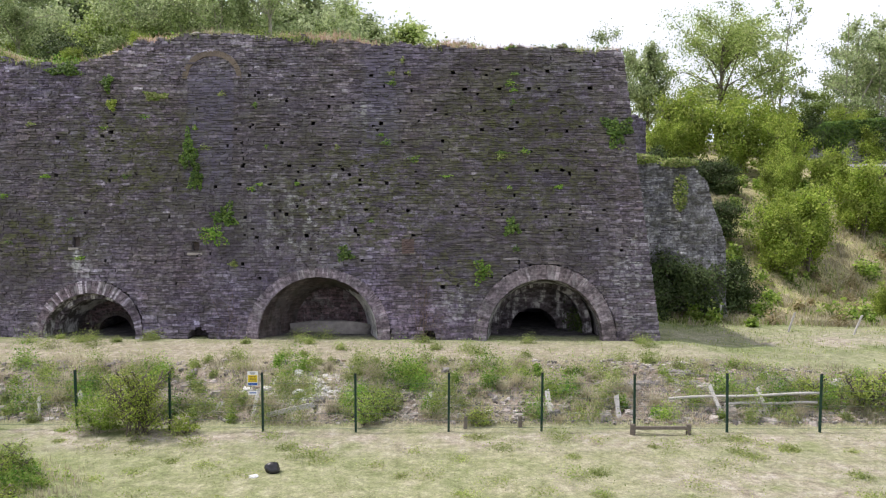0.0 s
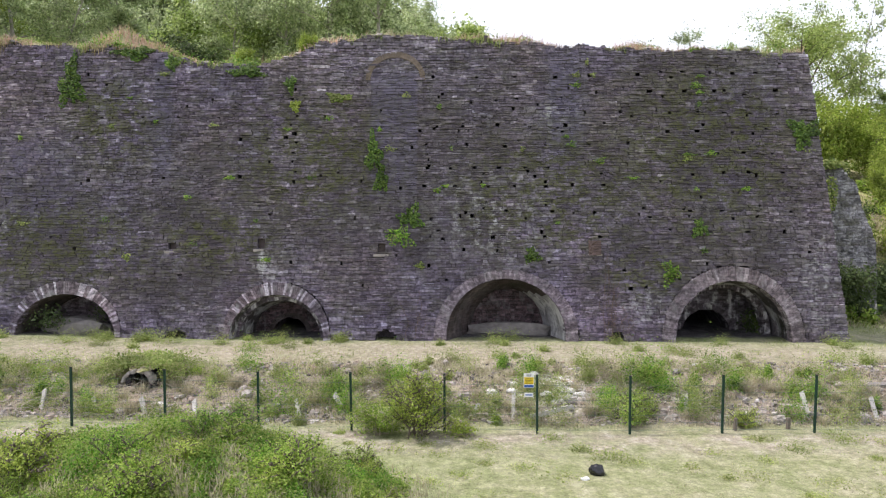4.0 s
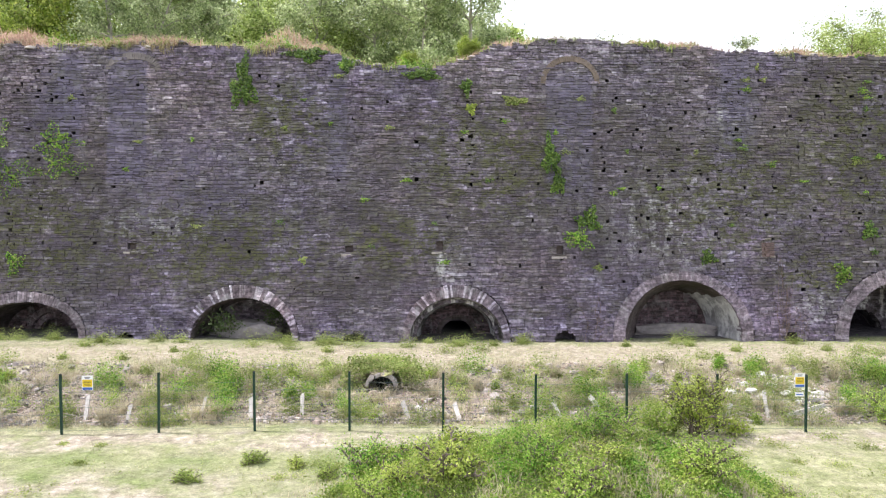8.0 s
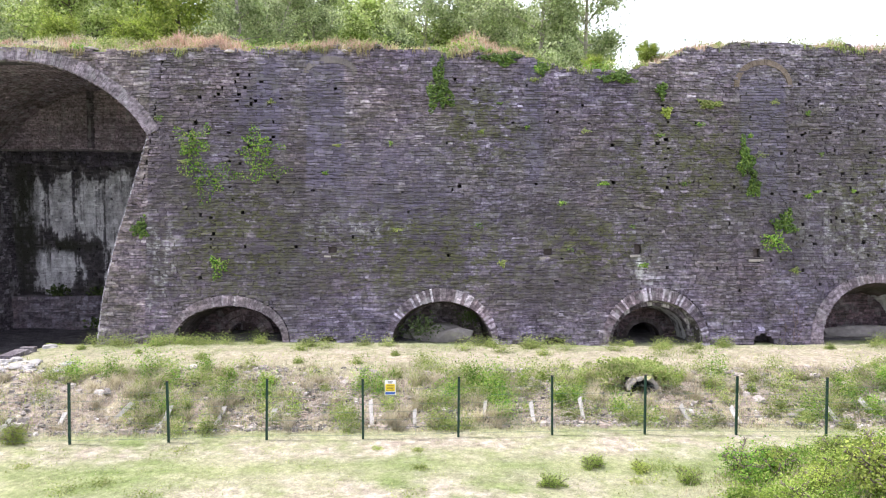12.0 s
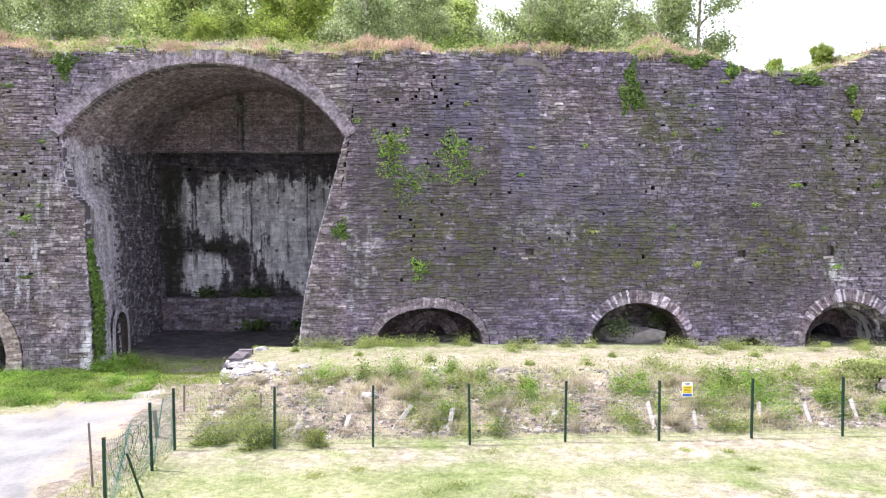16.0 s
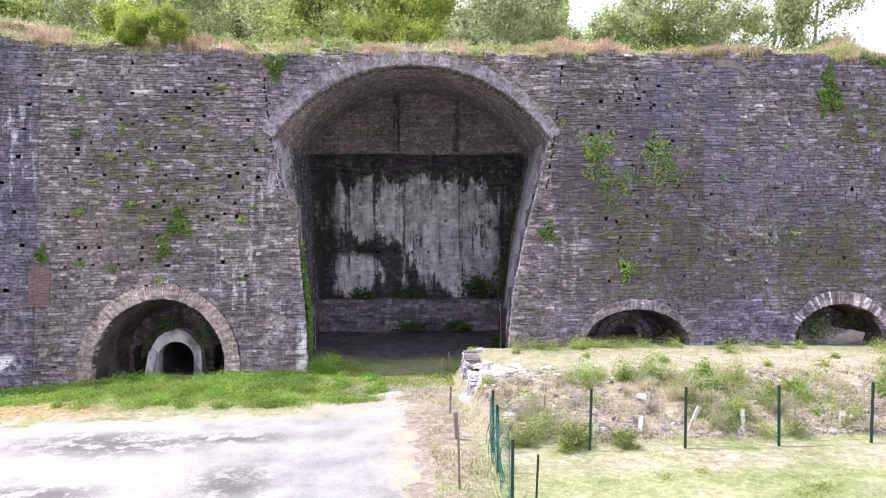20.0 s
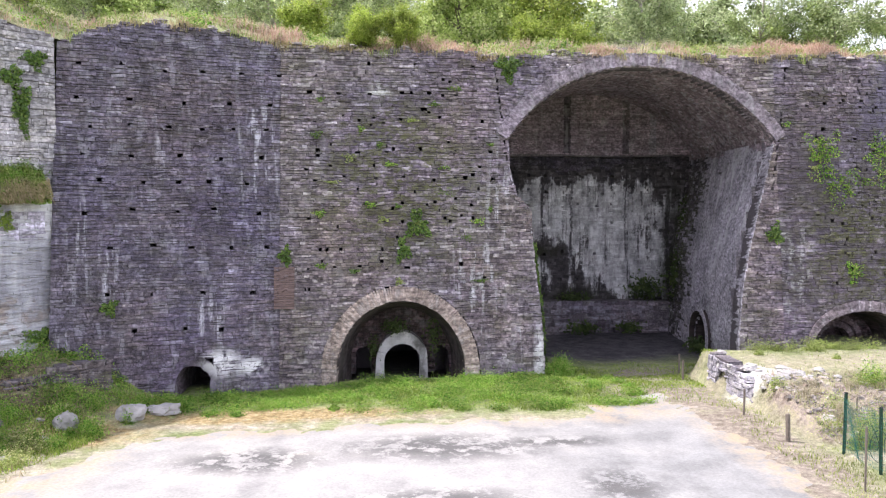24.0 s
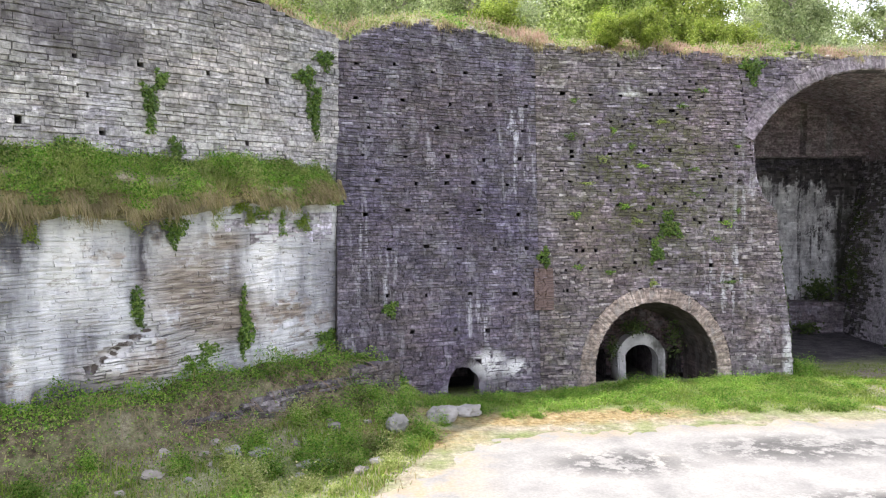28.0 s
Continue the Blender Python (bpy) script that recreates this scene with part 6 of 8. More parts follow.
def slack_mesh(width, height):
    """Fine green netting hung slack between posts: crossing thin cords."""
    paths = []
    sag = lambda x, z: 0.09 * math.sin(math.pi * x / width) * math.sin(2.2 * z + 3 * x)
    for x in np.arange(0.02, width, 0.075):
        paths.append([(x + 0.04 * math.sin(3 * z + x), sag(x, z), z, 0.0035) for z in np.linspace(0, height, 7)])
    for z in np.arange(0.03, height, 0.11):
        paths.append([(x, sag(x, z), z + 0.03 * math.sin(5 * x), 0.0035) for x in np.linspace(0, width, 9)])
    return mesh_np("netting", *tubes(paths, 3), M_net)


M_net = plain("teal_plastic_netting", (0.03, 0.16, 0.13), 0.5, 0.2, 20, 0.1)
side = [(-37.05, 19.72), (-37.12, 18.2), (-37.2, 15.65)]
net_me = slack_mesh(2.42, 1.35)
for a, b in zip(side, side[1:]):
    add_post(*b)
    w = tagged(new("netting", net_me), kind="stuff")
    w.parent = fence
    L = math.dist(a, b)
    w.matrix_basis = Matrix.LocRotScale(Vector((a[0] - 0.035, a[1], gz(*a) + 0.1)), Euler((0, 0, math.atan2(b[1] - a[1], b[0] - a[0]))), Vector((L / 2.42, 1, 1)))
stake = box_bm(-0.02, 0.02, -0.02, 0.02, 0, 1.5, 0.004, Matrix.Translation((-36.62, 16.2, gz(-36.6, 16.2))) @ pose(0, 0, 0, 28, -4, 0))
part("brace", stake, M_green_steel, fence, "leaning green brace")
# loose coils of wire hung on the return of the fence
for i in range(5):
    cy, cz, r = 16.6 + 0.45 * i, 1.0 + 0.1 * (i % 3), 0.34 + 0.05 * (i % 2)
    path = [(-37.3 + 0.05 * math.sin(a * 2), cy + r * math.cos(a), cz + r * math.sin(a), 0.007) for a in np.linspace(0, 2 * math.pi, 20)]
    child("wire_coil", mesh_np("wire_coil", *tubes([path], 4), M_green_steel), fence, "loose coil of green wire")


def warning_sign(x, z, second):
    """A white and yellow notice on the fence; its lines of print are bars."""
    y = 19.655
    s = thing("warning_sign", "white and yellow warning notice fixed to the green fence", "sign", "warning signs on the fence", at=(x, y, z))
    part("board", box_bm(-0.14, 0.14, -0.004, 0.004, -0.19, 0.19, 0.002), M_white, s)
    part("panel", box_bm(-0.125, 0.125, -0.008, -0.004, -0.1, 0.09, 0.001), M_yellow, s, "yellow panel")
    for zz, w in ((0.15, 0.07), (0.12, 0.05)):
        part("print", box_bm(-w, w, -0.007, -0.004, zz - 0.008, zz + 0.008), M_black, s)
    for zz, w in ((0.05, 0.09), (0.01, 0.1), (-0.03, 0.08), (-0.07, 0.1)):
        part("print", box_bm(-w, w, -0.0105, -0.008, zz - 0.006, zz + 0.006), M_black, s)
    part("band", box_bm(-0.125, 0.125, -0.008, -0.004, -0.18, -0.115, 0.001), M_blue, s, "blue band")
    if second:
        part("small_board", box_bm(-0.12, 0.12, -0.004, 0.004, -0.44, -0.33, 0.002), M_white, s)
        part("print", box_bm(-0.09, 0.09, -0.007, -0.004, -0.4, -0.37), M_blue, s)


warning_sign(-5.05, 1.46, True)
warning_sign(-23.94, 1.6, False)


# ---- boards and posts ----
def board(x, y, z, L, w, lean, tip, material=M_wood, name="board", label="", group="boards on the bank"):
    """A weathered plank, its foot at x, y; lean: sideways, tip: back against the bank (degrees)."""
    bm = bmesh.new()
    bmesh.ops.create_grid(bm, x_segments=1, y_segments=6, size=0.5)
    bmesh.ops.solidify(bm, geom=bm.faces[:], thickness=0.045)
    for v in bm.verts:
        t = v.co.y + 0.5
        v.co = Vector((v.co.x * w * (1 + 0.06 * math.sin(t * 9)), v.co.z + 0.02 * math.sin(t * 3), t * L))
        if t > 0.95:
            v.co.z += 0.03 * (1 if v.co.x > 0 else -1)
    me = bpy.data.meshes.new(name)
    bm.transform(Matrix.Translation((x, y, z)) @ pose(0, 0, 0, tip, lean, random.uniform(-15, 15)))
    bm.to_mesh(me)
    bm.free()
    me.materials.append(material)
    solo(name, me, label or "grey weathered board leaning on the rubble bank", "board", group)


for x, lean, L in ((-6.6, 38, 0.6), (-5.35, 8, 0.85), (-0.45, 2, 0.75), (3.05, -10, 0.75), (4.95, 9, 0.72), (7.85, -14, 0.95), (9.2, -18, 0.95), (-31.6, 48, 0.95), (-30.1, 25, 0.7), (-28.7, 16, 0.65), (-27.3, 20, 0.5),
                   (-24.45, -8, 0.75), (-23.3, 5, 0.45), (-21.4, 4, 0.6), (-20.0, -3, 0.62), (-18.6, -10, 0.65), (-17.1, -12, 0.5), (-15.6, -18, 0.6), (-14.2, -20, 0.6), (-11.3, -32, 0.7), (-10.0, -38, 0.85), (-34.3, 26, 0.5), (-32.9, 10, 0.5)):
    y = random.uniform(20.55, 20.85)
    board(x, y, gz(x, y) - 0.05, L, random.uniform(0.09, 0.13), lean, random.uniform(-42, -28))
for x, z, L, lean in ((-4.9, 0.42, 1.3, 80), (0.4, 0.62, 1.5, 100), (-1.1, 0.35, 0.8, 130)):
    board(x, 20.6, gz(x, 20.6) + 0.12, L, 0.13, lean, -8, label="long grey board lying across the rubble")
# pale rails behind the fence
for x0, z0, x1, z1 in ((6.4, 0.57, 10.7, 0.74), (8.0, 0.41, 10.6, 0.47)):
    me = mesh_np("rail", *tubes([[(x0 + (x1 - x0) * t, 21.0 + 0.05 * math.sin(5 * t), z0 + (z1 - z0) * t + 0.02 * math.sin(9 * t), 0.04) for t in np.linspace(0, 1, 8)]], 8), M_wood, True)
    solo("rail", me, "long pale rail of a fallen fence on the bank", "rail", "fallen rails")
barrier = thing("low_rail", "low weathered wooden rail on two short posts by the fence", "rail", at=(5.75, 19.5, gz(5.75, 19.5)))
part("bar", box_bm(-0.72, 0.72, -0.04, 0.04, 0.16, 0.24, 0.01), M_old_wood, barrier)
for s in (-1, 1):
    part("post", box_bm(s * 0.74 - 0.06, s * 0.74 + 0.06, -0.06, 0.06, -0.1, 0.3, 0.015), M_old_wood, barrier)
for x, y, h, w in ((-38.1, 17.3, 1.45, 0.03), (-37.85, 20.9, 0.75, 0.07), (-37.85, 23.4, 0.8, 0.04), (-37.75, 28.3, 0.72, 0.05), (-37.45, 29.4, 0.75, 0.045), (2.1, 20.1, 0.32, 0.07), (0.6, 20.0, 0.35, 0.06), (-35.3, 21.9, 0.5, 0.03)):
    p = thing("wooden_post", "short weathered wooden post standing in the rough grass", "post", "wooden posts", at=(x, y, gz(x, y)))
    w *= 0.7
    part("shaft", box_bm(-w, w, -w, w, -0.15, h, 0.012, pose(0, 0, 0, random.uniform(-4, 4), random.uniform(-5, 5), 20), 0.008), M_old_wood, p)
for x, y, lean in ((14.7, 31.7, 18), (17.1, 31.0, 25), (12.8, 34.4, 2)):
    board(x, y, gz(x, y) - 0.05, 0.95, 0.07, lean, 0, M_wood, "stick", "pale stick stuck in the ground below the hillside", "sticks")

# black bag on the lawn
bm = bmesh.new()
bmesh.ops.create_icosphere(bm, subdivisions=3, radius=0.155)
for v in bm.verts:
    v.co *= 1 + 0.3 * noise.noise(v.co * 9) + 0.12 * noise.noise(v.co * 22)
    v.co.x *= 1.15
    v.co.z = max(-0.1, v.co.z * 0.95)
me = bpy.data.meshes.new("rubbish_bag")
bm.transform(Matrix.Translation((-3.85, 16.65, gz(-3.85, 16.65) + 0.09)))
bm.to_mesh(me)
bm.free()
me.materials.append(M_bag)
solo("rubbish_bag", me, "crumpled black plastic bag lying on the lawn", "bag")
solo("paper_scrap", rock("paper_scrap", -4.2, 16.3, gz(-4.2, 16.3) + 0.02, 0.1, 0.07, 0.04, M_white, 5), "crumpled white paper scrap on the lawn", "litter")

# ---- drain in the bank ----
drain = thing("drain", "small dark stone-lined culvert mouth in the rubble bank", "culvert", at=(-16.45, 22.35, 0.74))
a = np.linspace(math.pi, 0, 14)
dx = np.concatenate([[-0.36], 0.36 * np.cos(a), [0.36]])
dz = np.concatenate([[-0.6], 0.1 + 0.26 * np.sin(a), [-0.6]])
A = np.stack([dx, np.full_like(dx, -0.15), dz], 1)
B = A + np.array((0, 1.5, 0))
# the culvert's unlit depth is a sheet coloured black
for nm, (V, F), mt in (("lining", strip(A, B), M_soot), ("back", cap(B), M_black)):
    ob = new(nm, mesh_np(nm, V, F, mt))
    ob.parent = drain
for t in np.linspace(0.25, math.pi - 0.25, 6):
    part("stone", box_bm(-0.1, 0.1, -0.2, 0.15, -0.05, 0.05, 0.02, pose(0.42 * math.cos(t), 0, 0.1 + 0.31 * math.sin(t), 0, 90 - math.degrees(t), 0), 0.02), M_rock, drain)
for hx, hy_, hz_, hw, hd, hh, seed in ((0, 1.0, 0.46, 0.6, 1.0, 0.12, 71), (-0.78, 1.0, 0.1, 0.36, 0.95, 0.38, 72), (0.78, 1.0, 0.08, 0.36, 0.95, 0.36, 73)):
    hood = new("earth_hood", rock("earth_hood", hx, hy_, hz_, hw, hd, hh, M_slope, seed))
    hood.parent = drain
# weeds over the culvert
n = 6000
a = rng.uniform(0, math.pi, n)
r_ = rng.uniform(0.66, 1.3, n)
deep = rng.uniform(-0.1, 1.7, n)
P = np.stack([-16.45 + r_ * np.cos(a), 22.35 + deep, 0.74 + np.minimum(0.12 + 0.75 * r_ * np.sin(a), 0.68) + rng.uniform(-0.25, 0.06, n)], 1)
P = P[(np.abs(P[:, 0] + 16.45) > 0.5) | (P[:, 2] > 1.2)]
n = len(P)
V, F = leaves(P, np.tile((0, -0.5, 0.7), (n, 1)), 0.05 * rng.uniform(0.6, 1.4, n), 0.6)
solo("culvert_weeds", mesh_np("culvert_weeds", V, F, M_weed), "green weeds growing round the culvert mouth", "plants", kind="stuff")

# ---- ruined end of the terrace ----
def end_surf(u, z):  # u runs from the wall towards the bank
    return -37.12 + 0.05 * wob(u, z, 1.2) + 0.04 * np.asarray(u) * 0, 28.4 - np.asarray(u)


ruin_top = lambda u: np.interp(u, [0, 0.6, 2.0, 2.9, 3.6, 4.2], [1.3, 1.32, 1.3, 1.2, 0.8, 0.3]) + 0.06 * wob(u, 0, 3)
ruin_hole = lambda u, z: (np.hypot((u - 1.9) / 0.44, (z - 0.5) / 0.5) < 1)
S, R = masonry(0.8, 4.2, 0.0, 1.5, lambda z: (0.12, 0.2), (0.25, 0.5), lambda u, z: (z < ruin_top(u)) & ~ruin_hole(u, z))
rw_ = thing("ruined_wall", "broken pale stone end wall of the terrace with a small hole", "wall", kind="structure")
M_ruin = stone_mat("pale_ruin_stone", GREY, mottle=0.3, moss_amount=0.15, streak=0.6, pale=[(-37, 1.1, 3, 0.8)], pale_col=(0.66, 0.65, 0.62))
child("core", mesh_np("core", *backing_np(R, end_surf, 0.5, 0.5), M_joint), rw_)
child("stones", mesh_np("stones", *stones_np(S, end_surf), M_ruin), rw_)
S, R = masonry(-37.1, -34.6, 0.1, 1.35, lambda z: (0.12, 0.2), (0.25, 0.5), lambda u, z: z < np.interp(u, [-37.1, -36.4, -35.4, -34.6], [1.15, 1.0, 0.6, 0.2]))
fr = lambda u, z: (u, 24.2 + 0.9 * np.asarray(z) * 0.6 + 0.08 * wob(u, z, 1.4))
child("front_stones", mesh_np("front_stones", *stones_np(S, fr, 0.03, 0.3), M_ruin), rw_)
# loose cap stones
for i in range(26):
    x, y = random.uniform(-37.0, -34.2), random.uniform(24.0, 28.2)
    if x > -36.2 and y > 25.6:
        continue
    s = random.uniform(0.1, 0.28)
    solo("loose_stone", rock("loose_stone", x, y, gz(x, y) + s * 0.12, s, s * 0.8, s * 0.4, M_pale_rock, i + 11, random.uniform(0, 180)), "pale broken stone on the ruined terrace end", "stone", "loose stones of the ruin")

# broken kerb of masonry along the bank under the angled wall
def kerb_surf(u, z):
    k = -np.asarray(u)
    return CORNER[0] + ALONG[0] * k + OUT[0] * (1.95 + 0.1 * wob(u, z, 1)), CORNER[1] + ALONG[1] * k + OUT[1] * (1.95 + 0.1 * wob(u, z, 1))


S, R = masonry(-6.5, 0.8, 0.15, 1.9, lambda z: (0.12, 0.2), (0.3, 0.7), lambda u, z: z < np.interp(u, [-6.5, -4.5, -3, -1, 0.8], [1.1, 1.3, 1.45, 1.6, 1.6]) + 0.1 * wob(u, z, 2.4))
kerb = thing("broken_kerb", "broken low stone kerb half buried in nettles", "wall", kind="structure")
child("core", mesh_np("core", *backing_np(R, kerb_surf, 0.5, 0.4), M_joint), kerb)
child("stones", mesh_np("stones", *stones_np(S, kerb_surf, 0.03, 0.2, 0.07), stone_mat("kerb_stone", [(0.0, (0.06, 0.052, 0.048)), (0.5, (0.115, 0.1, 0.09)), (1.0, (0.22, 0.2, 0.18))], moss_amount=0.5, streak=0.25, mottle=0.3)), kerb)
paths = []
for i in range(420):  # brown stems hanging over the kerb
    u_ = random.uniform(-9.5, 0.9)
    o_ = random.uniform(1.7, 2.6)
    x, y = CORNER[0] - ALONG[0] * u_ + OUT[0] * o_, CORNER[1] - ALONG[1] * u_ + OUT[1] * o_
    z = gz(x, y) + random.uniform(0, 0.25)
    a, L = random.uniform(0, 6.28), random.uniform(0.25, 0.7)
    paths.append([(x + L * t * math.cos(a), y + L * t * math.sin(a), z + 0.35 * L * t - 0.9 * L * t * t, 0.008) for t in (0, 0.35, 0.7, 1)])
solo("dead_stems", mesh_np("dead_stems", *tubes(paths, 3), plain("brown_stems", (0.25, 0.19, 0.13), 0.9, 0.3)), "brown dead bramble stems over the broken kerb", "stems", kind="stuff")

# heaps inside the arches
M_soot_rock = plain("dark_rubble", (0.2, 0.185, 0.175), 0.92, 0.45, 5, 0.9)
solo("stone_ledge", rock("stone_ledge", -4.45, 30.3, 1.0, 1.75, 0.5, 0.42, M_soot_rock, 31), "grey plastered stone ledge inside the arch", "ledge")
solo("rubble_mass", rock("rubble_mass", -21.9, 30.5, 0.9, 1.6, 0.8, 0.75, M_soot_rock, 33), "heap of grey rubble filling the low arch", "rubble")
M_white_render = vault_mat("stained_white_render", [(0.0, (0.42, 0.41, 0.4)), (0.5, (0.5, 0.49, 0.475)), (1.0, (0.56, 0.55, 0.535))], 0.5)
ring6 = thing("tunnel_ring", "thick white-rendered ring round the tunnel mouth", "tunnel mouth")
cx, w, r, cz = -47.93, 0.68, 0.68, 0.64
yf = 30.5
xa, za = ring(cx, w, r, cz, 36, 0.7)
xb, zb = ring(cx, w + 0.3, r + 0.45, cz, 36, 0.7)
F0, F1 = np.stack([xa, np.full_like(xa, yf), za], 1), np.stack([xb, np.full_like(xb, yf), zb], 1)
F0[:, 0] += 0.012 * wob(F0[:, 2], F0[:, 0], 2.5)
F1[:, [0, 2]] += 0.035 * wob(F1[:, 2], F1[:, 0], 1.6)[:, None]
back0, back1 = F0 + np.array((0, 0.65, 0)), F1 + np.array((0, 0.65, 0))
V = np.concatenate([F0, F1, back0, back1])
n = len(F0)
i = np.arange(n - 1)
F = np.concatenate([np.stack([i + a, i + a + 1, i + b + 1, i + b], 1) for a, b in ((0, n), (n, 3 * n), (0, 2 * n))])
child("ring", mesh_np("ring", V, F, M_white_render), ring6)

part("broken_leg", box_bm(-0.15, 0.15, -0.2, 0.2, -0.2, 1.15, 0.05, pose(-48.83, yf - 0.45, -0.1, -24, 4, 0), 0.02), M_white_render, ring6, "broken white stub beside the tunnel mouth")

# ruin on the hillside
M_ruin2 = stone_mat("hill_ruin_stone", mottle=0.3, stops=[(0.0, (0.13, 0.125, 0.13)), (0.5, (0.2, 0.195, 0.2)), (1.0, (0.3, 0.295, 0.3))], moss_amount=0.45, tint=(0.93, 0.95, 1.0), streak=0.9, pale=[(10.2, 5.4, 2.6, 2.6), (12, 4.6, 1.6, 1.6)], pale_col=(0.68, 0.68, 0.68))
rs = lambda u, z: (u, 36.0 + 0.1 * np.asarray(z) - 0.25 * (np.asarray(u) - 10) + 0.15 * wob(u, z, 0.9))
S, R = masonry(7.5, 13.4, 0.8, 8.4, lambda z: (0.08, 0.16), (0.2, 0.5), lambda u, z: (z < np.interp(u, [7.5, 9.5, 12, 12.6, 13.4], [8.2, 8.25, 8.0, 7.2, 4.4]) + 0.15 * wob(u, z, 1.5)))
hr = thing("ruined_wall", "grey ruined wall with lime runs on the wooded hillside", "wall", kind="structure")
child("core", mesh_np("core", *backing_np(R, rs, 0.5, 1.8), M_joint), hr)
child("stones", mesh_np("stones", *stones_np(S, rs), M_ruin2), hr)
S, R = masonry(7.0, 10.2, 7.8, 11.2, lambda z: (0.14, 0.22), (0.3, 0.6), lambda u, z: z < np.interp(u, [7, 9, 10.2], [11.3, 10.9, 10.3]) + 0.12 * wob(u, z, 2))
rs2 = lambda u, z: (u, 37.0 + 0.1 * np.asarray(z) + 0.1 * wob(u, z, 0.9))
child("upper_core", mesh_np("upper_core", *backing_np(R, rs2, 0.5, 1.5), M_joint), hr)
child("upper_stones", mesh_np("upper_stones", *stones_np(S, rs2), M_wall), hr, "darker wall stub above")
solo("rock_slab", rock("rock_slab", 33.5, 58.0, gz(33.5, 58) + 0.1, 4.2, 1.6, 0.4, M_pale_rock, 44, -4), "pale flat rock slab on the wooded hillside", "rock")

for x0, z0, rx, rz, n in ((9.4, 8.25, 1.3, 0.25, 500), (11.3, 8.05, 1.0, 0.22, 360), (11.4, 6.6, 0.35, 0.9, 320)):
    a = rng.uniform(0, 6.28, n)
    r_ = np.sqrt(rng.random(n))
    P = np.stack([x0 + rx * r_ * np.cos(a), 36.6 - 0.25 * (x0 - 10) + rng.uniform(-0.25, 0.1, n) + 0.1 * (z0 - 8), z0 + rz * r_ * np.sin(a) + 0.1], 1)
    solo("ruin_growth", mesh_np("ruin_growth", *leaves(P, np.tile((0, -0.6, 0.6), (n, 1)), 0.11 * rng.uniform(0.6, 1.4, n), 0.6), M_weed), "green growth on the ruined hillside wall", "plants", "growth on the ruin", kind="stuff")

# ivy-grown wall high on the hillside
S, R = masonry(29.0, 44.0, 8.0, 13.0, lambda z: (0.16, 0.28), (0.35, 0.8), lambda u, z: z < np.interp(u, [29, 30.5, 36, 44], [11.6, 12.5, 12.9, 13.0]) + 0.15 * wob(u, z, 1.2))
iw = lambda u, z: (u, 60.0 + 0.05 * np.asarray(z) + 0.15 * wob(u, z, 0.7))
hw = thing("overgrown_wall", "old grey wall overgrown with dark ivy on the hillside", "wall", kind="structure")
child("core", mesh_np("core", *backing_np(R, iw, 1.0, 0.8), M_joint), hw)
child("stones", mesh_np("stones", *stones_np(S, iw), M_ruin2), hw)
n = 9000
u_ = rng.uniform(29, 44, n)
z_ = np.interp(u_, [29, 30.5, 36, 44], [11.6, 12.5, 12.9, 13.0]) + 0.25 - 2.6 * rng.random(n) ** 1.4 * np.clip(0.7 + 0.5 * wob(u_, 1, 1.4), 0.2, 1.2)
P = np.stack([u_, 59.9 + 0.05 * z_ - rng.uniform(0, 0.35, n), z_], 1)
solo("ivy", mesh_np("ivy", *leaves(P, np.tile((0, -0.8, 0.5), (n, 1)), 0.16 * rng.uniform(0.6, 1.4, n), 0.5), M_ivy), "dark ivy hanging over the hillside wall", "ivy", "ivy on the walls")

# dead stems climbing the wall
paths = []
for bx, top in ((-0.9, 4.3), (-0.6, 3.4), (-0.2, 2.8), (-8.4, 3.0)):
    for q in range(5):
        x, pts = bx + random.uniform(-0.25, 0.25), []
        for z in np.linspace(1.0 if bx > -13 or bx < -20 else 6.5, top * random.uniform(0.6, 1.0) if bx > -13 or bx < -20 else top + random.uniform(0, 2), 9):
            x += random.uniform(-0.12, 0.12)
            pts.append((x, float(wall_y(x, z)) - 0.05, z, 0.006))
        paths.append(pts)
solo("dead_vines", mesh_np("dead_vines", *tubes(paths, 4), plain("vine_stems", (0.16, 0.115, 0.09), 0.9, 0.3)), "bare brown vine stems on the wall", "vines", kind="stuff")


